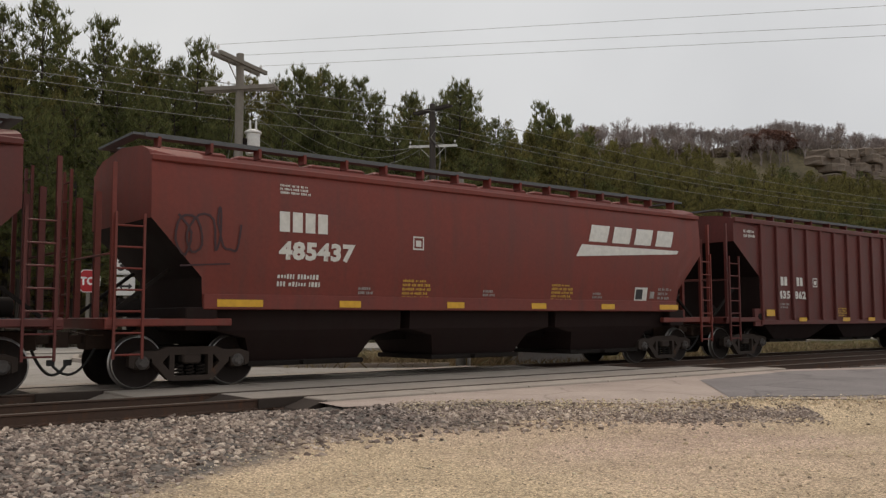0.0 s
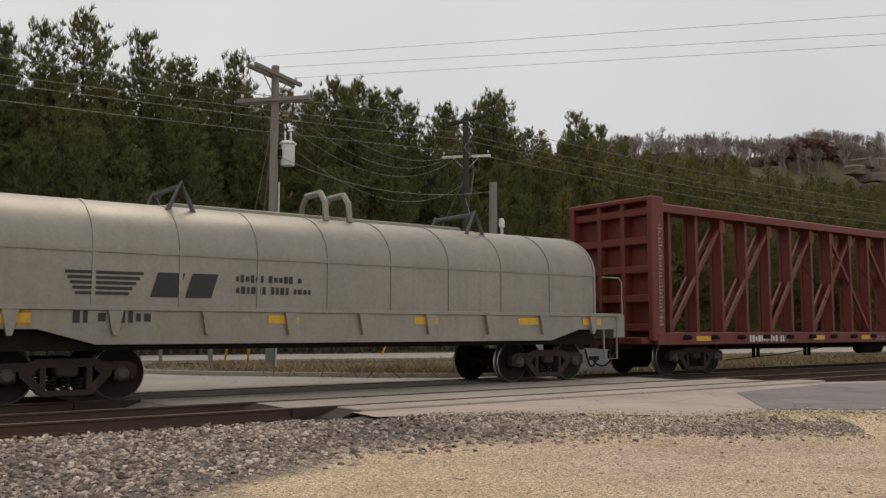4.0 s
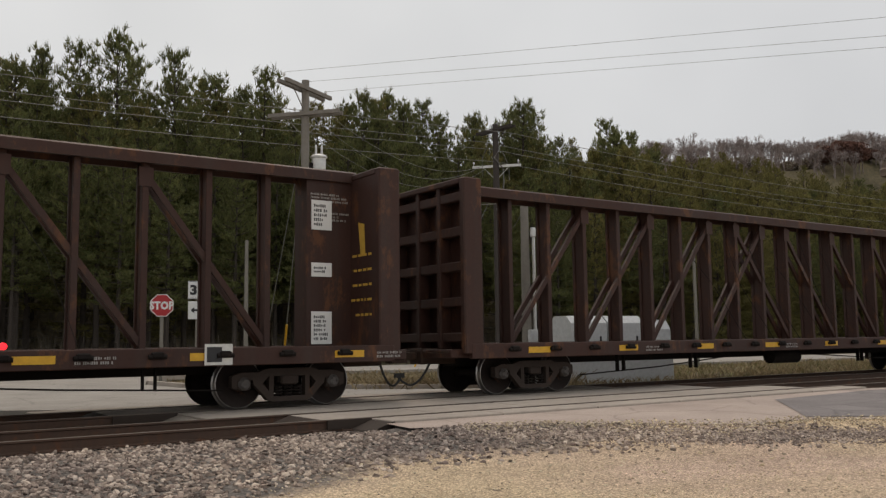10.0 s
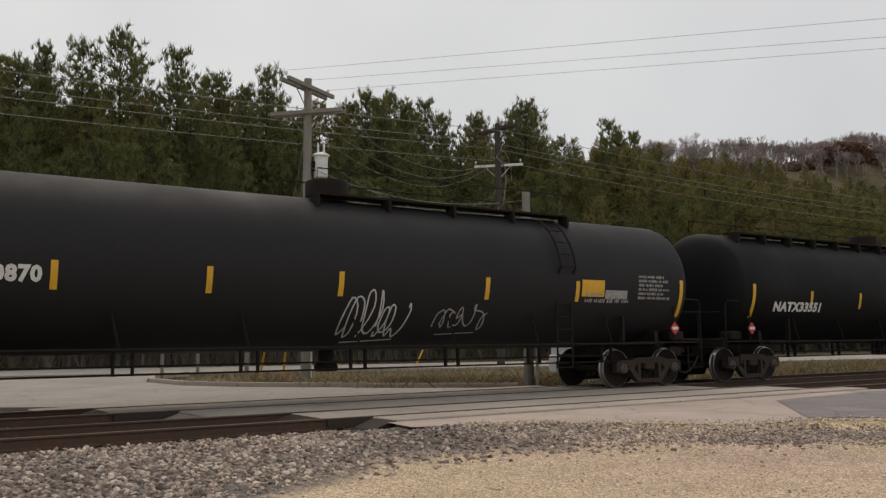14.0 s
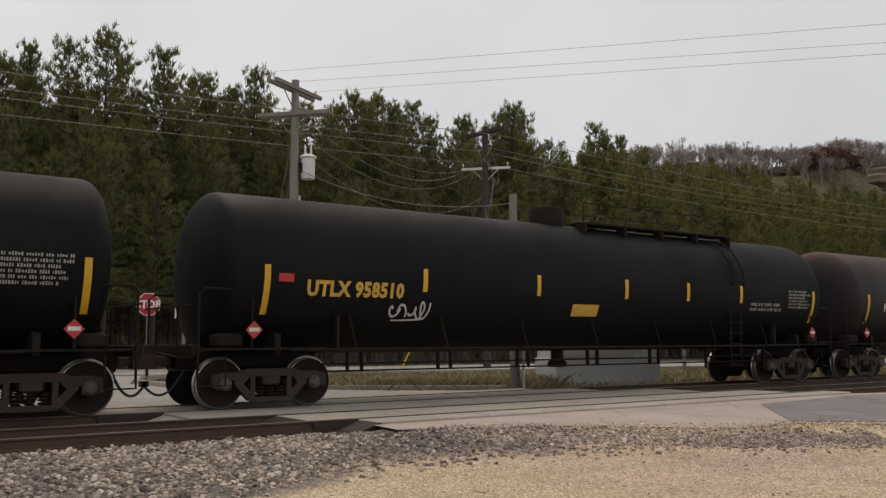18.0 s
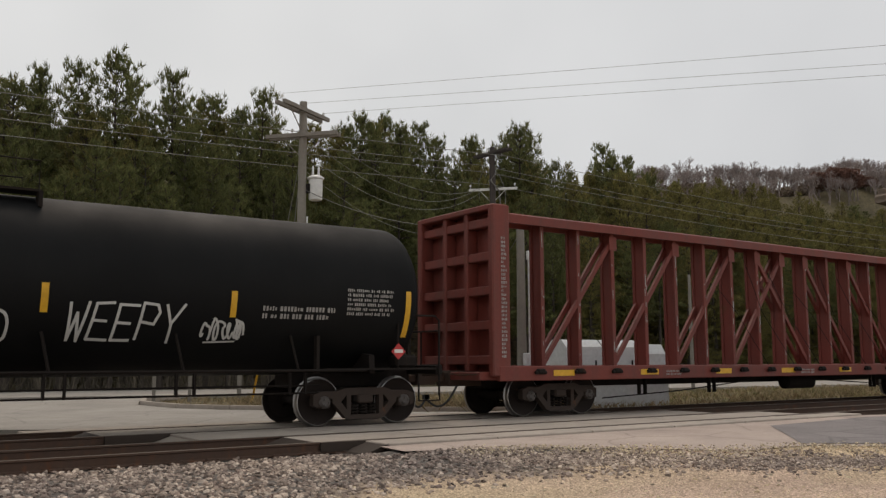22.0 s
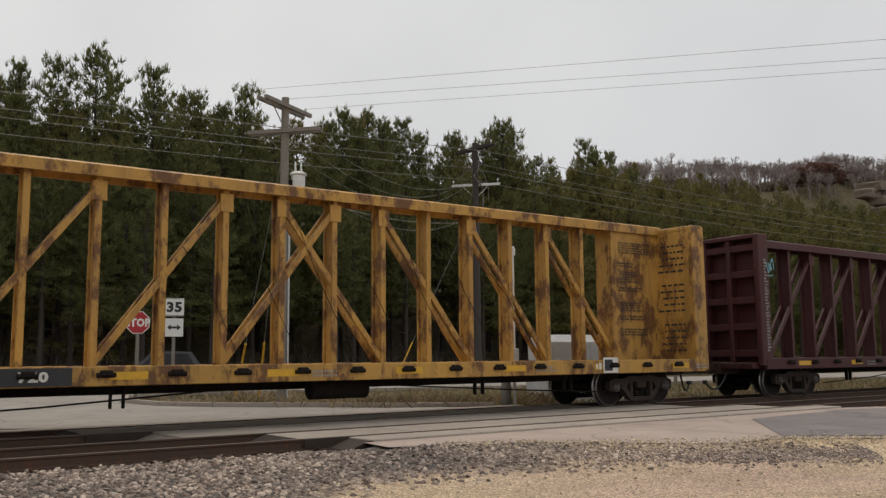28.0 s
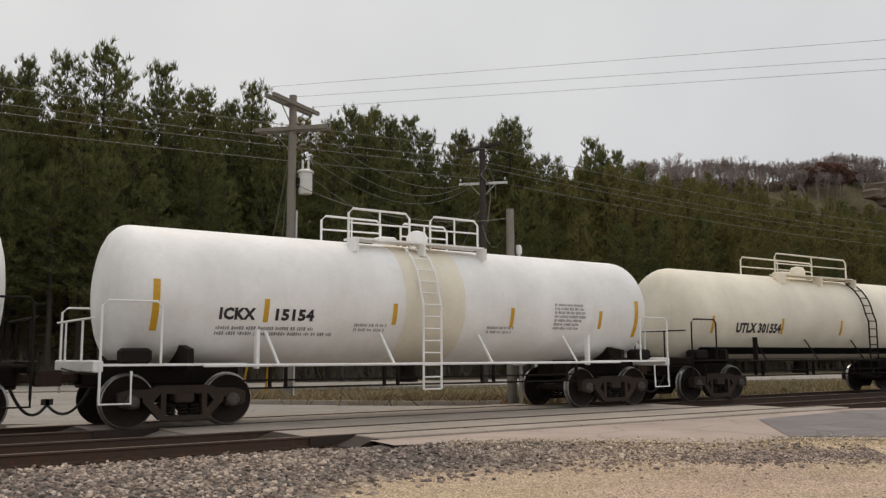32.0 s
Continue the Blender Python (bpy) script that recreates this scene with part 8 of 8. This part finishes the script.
part("meter_box", Geo().box(-0.1, 0.25, -0.28, -0.14, 1.2, 1.7, 0.02), GALV, p3)
for x, y, z in ((13.2, 33.0, 5.2), (34.2, 28.5, 5.4)):
    pole("marker_pole", x, y, z, 0.09, WOOD, "thin bare wooden pole by the highway")


def wire(a, b, sag, r=0.012, n=14):
    pts = [(a[0] + (b[0] - a[0]) * u, a[1] + (b[1] - a[1]) * u, a[2] + (b[2] - a[2]) * u - sag * 4 * u * (1 - u)) for u in [i / n for i in range(n + 1)]]
    ob = part("overhead_wire", Geo().tube(pts, r, 4), WIRE)
    return tagged(ob, "thin pale overhead wire between utility poles", "wire", "overhead wires")


for i, (dz, dy) in enumerate(((11.5, -1.1), (11.45, 1.1), (10.9, 0.3), (10.2, 0.0))):
    wire((P2[0], P2[1] + dy, dz), (-32, P2[1] + dy + 0.5, dz - 0.35), 0.55, 0.015, 24)
    wire((P2[0], P2[1] + dy, dz), (88, P2[1] + dy - 1.5, dz - 0.3), 0.8, 0.015, 24)
for a, q in (((11.0, 24.6, 9.45), (22.5, 11.5, 9.4)), ((12.0, 25.0, 9.4), (22.5, 11.5, 8.9)), ((12.9, 25.6, 9.35), (22.5, 11.5, 8.6))):
    wire(a, tuple(u + 3 * (v - u) for u, v in zip(a, q)), 0.0, 0.005, 20)
for a, b, s in (((12.2, 25.1, 8.3), (26.3, 35.2, 9.8), 1.2), ((12.1, 25.1, 7.8), (26.6, 35.2, 9.7), 1.3), ((12.1, 25.1, 7.2), (27.2, 35.2, 8.5), 1.4), ((13.0, 25.4, 8.5), (26.2, 34.7, 9.8), 0.9),
                ((15.6, 18.8, 4.9), (27.3, 35.1, 7.8), 0.9), ((15.5, 18.8, 5.0), (12.0, 25.0, 6.6), 0.5)):
    wire(a, b, s, 0.010, 16)
for bx, by in ((12.9, 31.0), (13.6, 30.5), (22.8, 36.0)):
    top = (P1[0], P1[1], 8.0) if bx < 20 else (P2[0], P2[1], 9.0)
    t = thing("guy_wire", "steel guy wire with a yellow plastic guard", "guy wire", "guy wires", at=(0, 0, 0))
    part("strand", Geo().tube([(bx, by, -0.2), top], 0.014, 4), WIRE, t)
    k = 2.4 / math.dist((bx, by, 0), top)
    part("yellow_guard", Geo().tube([(bx, by, -0.2), (bx + (top[0] - bx) * k, by + (top[1] - by) * k, -0.2 + (top[2] + 0.2) * k)], 0.04, 8), TAPE, t)


def flat_text(parent, text, h, mat, y, z, squeeze=1.0):
    ob = lettering(parent, text, 0, 0, h, mat, flat(0), squeeze, lift=0)
    xs = [vt.co.x for vt in ob.data.vertices]
    zs = [vt.co.z for vt in ob.data.vertices]
    ob.location = (-(min(xs) + max(xs)) / 2, y, z - (min(zs) + max(zs)) / 2)
    return ob


def octagon(r):
    return [(r * math.cos(radians(22.5 + 45 * i)), r * math.sin(radians(22.5 + 45 * i))) for i in range(8)]


stop = thing("stop_sign", "red octagonal stop sign on a wooden post", "road sign", at=(9.05, 30.1, -0.2), rz=-20)
part("sign_post", Geo().box(-0.055, 0.055, 0.03, 0.13, 0, 2.55), WOOD, stop)
part("sign_border", Geo().prism([(x, z + 2.68) for x, z in octagon(0.405)], "y", -0.004, 0.012), SIGN_W, stop)
part("sign_face", Geo().prism([(x, z + 2.68) for x, z in octagon(0.375)], "y", -0.01, -0.004), SIGN_R, stop)
flat_text(stop, "STOP", 0.26, SIGN_W, -0.014, 2.68, 0.86)
rs = thing("route_sign", "white route marker and two-way arrow plates on a post", "road sign", at=(10.0, 29.3, -0.2), rz=-18)
part("sign_post", Geo().box(-0.055, 0.055, 0.03, 0.13, 0, 3.4), WOOD, rs)
part("route_plate", Geo().box(-0.31, 0.31, -0.006, 0.02, 2.88, 3.48, 0.0), SIGN_W, rs)
part("plate_border", Geo().box(-0.3, 0.3, -0.009, -0.006, 3.45, 3.465).box(-0.3, 0.3, -0.009, -0.006, 2.895, 2.91), TXT_K, rs)
flat_text(rs, "35", 0.32, TXT_K, -0.012, 3.18, 1.1)
part("arrow_plate", Geo().box(-0.3, 0.3, -0.006, 0.02, 2.2, 2.8, 0.0), SIGN_W, rs)
part("arrow", Geo().prism([(-0.22, 2.5), (-0.1, 2.6), (-0.1, 2.535), (0.1, 2.535), (0.1, 2.6), (0.22, 2.5), (0.1, 2.4), (0.1, 2.465), (-0.1, 2.465), (-0.1, 2.4)], "y", -0.012, -0.007), TXT_K, rs)

# crossing gate, lowered
gate = thing("crossing_gate", "lowered red and white striped crossing gate with a red lamp", "crossing gate", at=(-4.2, 20.6, -0.2))
part("mast", Geo().tube([(0, 0, 0), (0, 0, 3.6)], 0.06, 10), GALV, gate)
part("gate_mechanism", Geo().box(-0.25, 0.25, -0.3, 0.3, 0.8, 1.4, 0.04), GALV, gate)
for i in range(14):
    a, b = 0.3 + 0.51 * i, 0.3 + 0.51 * (i + 1)
    part("gate_stripe", Geo().box(a, b, -0.03, 0.03, 1.20 - 0.004 * i, 1.32 - 0.004 * i), SIGN_W if i % 2 else SIGN_R, gate)
LAMP_M, ln, ll, lb = nodes_of("glowing_red_lens")
lb.inputs["Base Color"].default_value = (0.5, 0.01, 0.01, 1)
lb.inputs["Emission Color"].default_value = (1.0, 0.02, 0.03, 1)
lb.inputs["Emission Strength"].default_value = 2.2
part("gate_lamp", Geo().lathe([(0.03, -0.06), (0.075, -0.05), (0.08, 0.05), (0.03, 0.06)], 12, "y", (7.1, -0.02, 1.38)), LAMP_M, gate, "glowing red lamp", True)
for x in (2.6, 4.8):
    part("gate_lamp", Geo().lathe([(0.03, -0.06), (0.075, -0.05), (0.08, 0.05), (0.03, 0.06)], 12, "y", (x, -0.02, 1.40)), HAZ, gate, "", True)

# equipment cabinets beside the track
cab = thing("signal_cabinet", "silver metal signal cabinets with rounded lids behind the track", "cabinet", at=(19.9, 19.9, -0.25), rz=-6)
part("plinth", Geo().box(-2.05, 2.0, -0.55, 0.55, 0, 0.95, 0.02), GALV, cab)
part("cabinet_body", Geo().prism([(-0.55, 0.95), (0.55, 0.95), (0.55, 1.9), (0.3, 2.12), (-0.3, 2.12), (-0.55, 1.9)], "x", -1.95, -0.62), GALV, cab)
part("cabinet_body", Geo().prism([(-0.55, 0.95), (0.55, 0.95), (0.55, 1.9), (0.3, 2.12), (-0.3, 2.12), (-0.55, 1.9)], "x", -0.56, 0.82), GALV, cab)
part("cabinet_body", Geo().prism([(-0.5, 0.95), (0.5, 0.95), (0.5, 1.7), (0.3, 2.0), (-0.3, 2.0), (-0.5, 1.7)], "x", 0.9, 1.95), GALV, cab)
for x in (-1.28, 0.12):
    part("cabinet_door", Geo().box(x - 0.55, x + 0.55, -0.565, -0.55, 1.0, 1.85), GALV, cab)
    part("handle", Geo().box(x + 0.38, x + 0.42, -0.6, -0.565, 1.35, 1.5), STEEL, cab)
part("notice", Geo().box(-1.75, -1.6, -0.572, -0.566, 1.25, 1.42), SIGN_W, cab)


# dark car that runs along the highway
CAR_PAINT = plain("dark_grey_car_paint", (0.05, 0.052, 0.058), 0.3, 0.3)
CAR_GLASS = plain("dark_car_glass", (0.02, 0.022, 0.025), 0.1)
auto = thing("car", "dark grey sport utility car driving along the highway", "car")
body = [(-2.3, 0.35), (-2.35, 0.72), (-2.2, 0.88), (-1.2, 0.98), (1.5, 1.0), (2.25, 0.95), (2.35, 0.6), (2.3, 0.35), (1.75, 0.25), (-1.75, 0.25)]
part("body", Geo().prism(body, "y", -0.88, 0.88), CAR_PAINT, auto)
g = Geo()
g.rings([[(-1.25, y, 0.98), (1.7, y, 1.0), (1.25, y * 0.85, 1.66), (-0.35, y * 0.85, 1.7)] for y in (-0.84, 0.84)])
part("cabin", g, CAR_PAINT, auto)
for s_ in (-1, 1):
    part("side_window", Geo().prism([(-1.0, 1.0), (1.4, 1.02), (1.1, 1.56), (-0.35, 1.6)], "y", s_ * 0.81 - 0.04, s_ * 0.81 + 0.04), CAR_GLASS, auto)
    for x in (-1.45, 1.4):
        w = part("wheel", Geo().lathe([(0.05, -0.11), (0.3, -0.11), (0.33, -0.07), (0.33, 0.07), (0.3, 0.11), (0.05, 0.11)], 18, "y"), RUBBER, auto, smooth=True)
        w.location = (x, s_ * 0.8, 0.33)
        part("rim", Geo().lathe([(0.02, s_ * 0.115), (0.2, s_ * 0.118), (0.21, s_ * 0.1)], 12, "y"), GALV, w)
    part("headlight", Geo().box(-2.36, -2.2, s_ * 0.65 - 0.18, s_ * 0.65 + 0.18, 0.66, 0.8, 0.02), PORC, auto)
    part("tail_light", Geo().box(2.2, 2.36, s_ * 0.65 - 0.18, s_ * 0.65 + 0.18, 0.7, 0.86, 0.02), HAZ, auto)


# ---- motion: the whole train runs past at one speed, and every wheel turns ----
def motions():
    for car, mid in zip(cars, MIDS):
        walk(car, [(0, pose(mid, TRACK_Y, 0)), (32, pose(mid - 32 * SPEED, TRACK_Y, 0))])
    # the saloon comes along the far lane and is gone past the trees' foot
    way = [(300, 13), (90, 27.5), (46, 33.6), (24, 38.6), (10, 42), (-25, 50.5), (-70, 60.1)]
    t, rows = 28.16 - sum(math.dist(a, b) for a, b in zip(way[:4], way[1:5])) / 21.6, []
    for i, (x, y) in enumerate(way):
        a, b = way[max(i - 1, 0)], way[min(i + 1, len(way) - 1)]
        rows.append((t, pose(x, y, -0.055, 0, 0, math.degrees(math.atan2(a[1] - b[1], a[0] - b[0])))))
        if i + 1 < len(way):
            t += math.dist((x, y), way[i + 1]) / 21.6
    walk(auto, [(0, rows[0][1])] + rows)
    turn = math.degrees(SPEED / FPS / WHEEL_R)
    for d in (-1, 1):
        lead = wheelsets[d][0]
        walk(lead, [(i / FPS, pose(d * AXLE, 0, WHEEL_R, 0, -turn * i, 0)) for i in range(0, 32 * FPS + 1)])
        for w in wheelsets[d][1:]:
            w.rotation_mode = "QUATERNION"
            keys = w.animation_data_create()
            keys.action = lead.animation_data.action
            keys.action_slot = lead.animation_data.action_slot


motions()
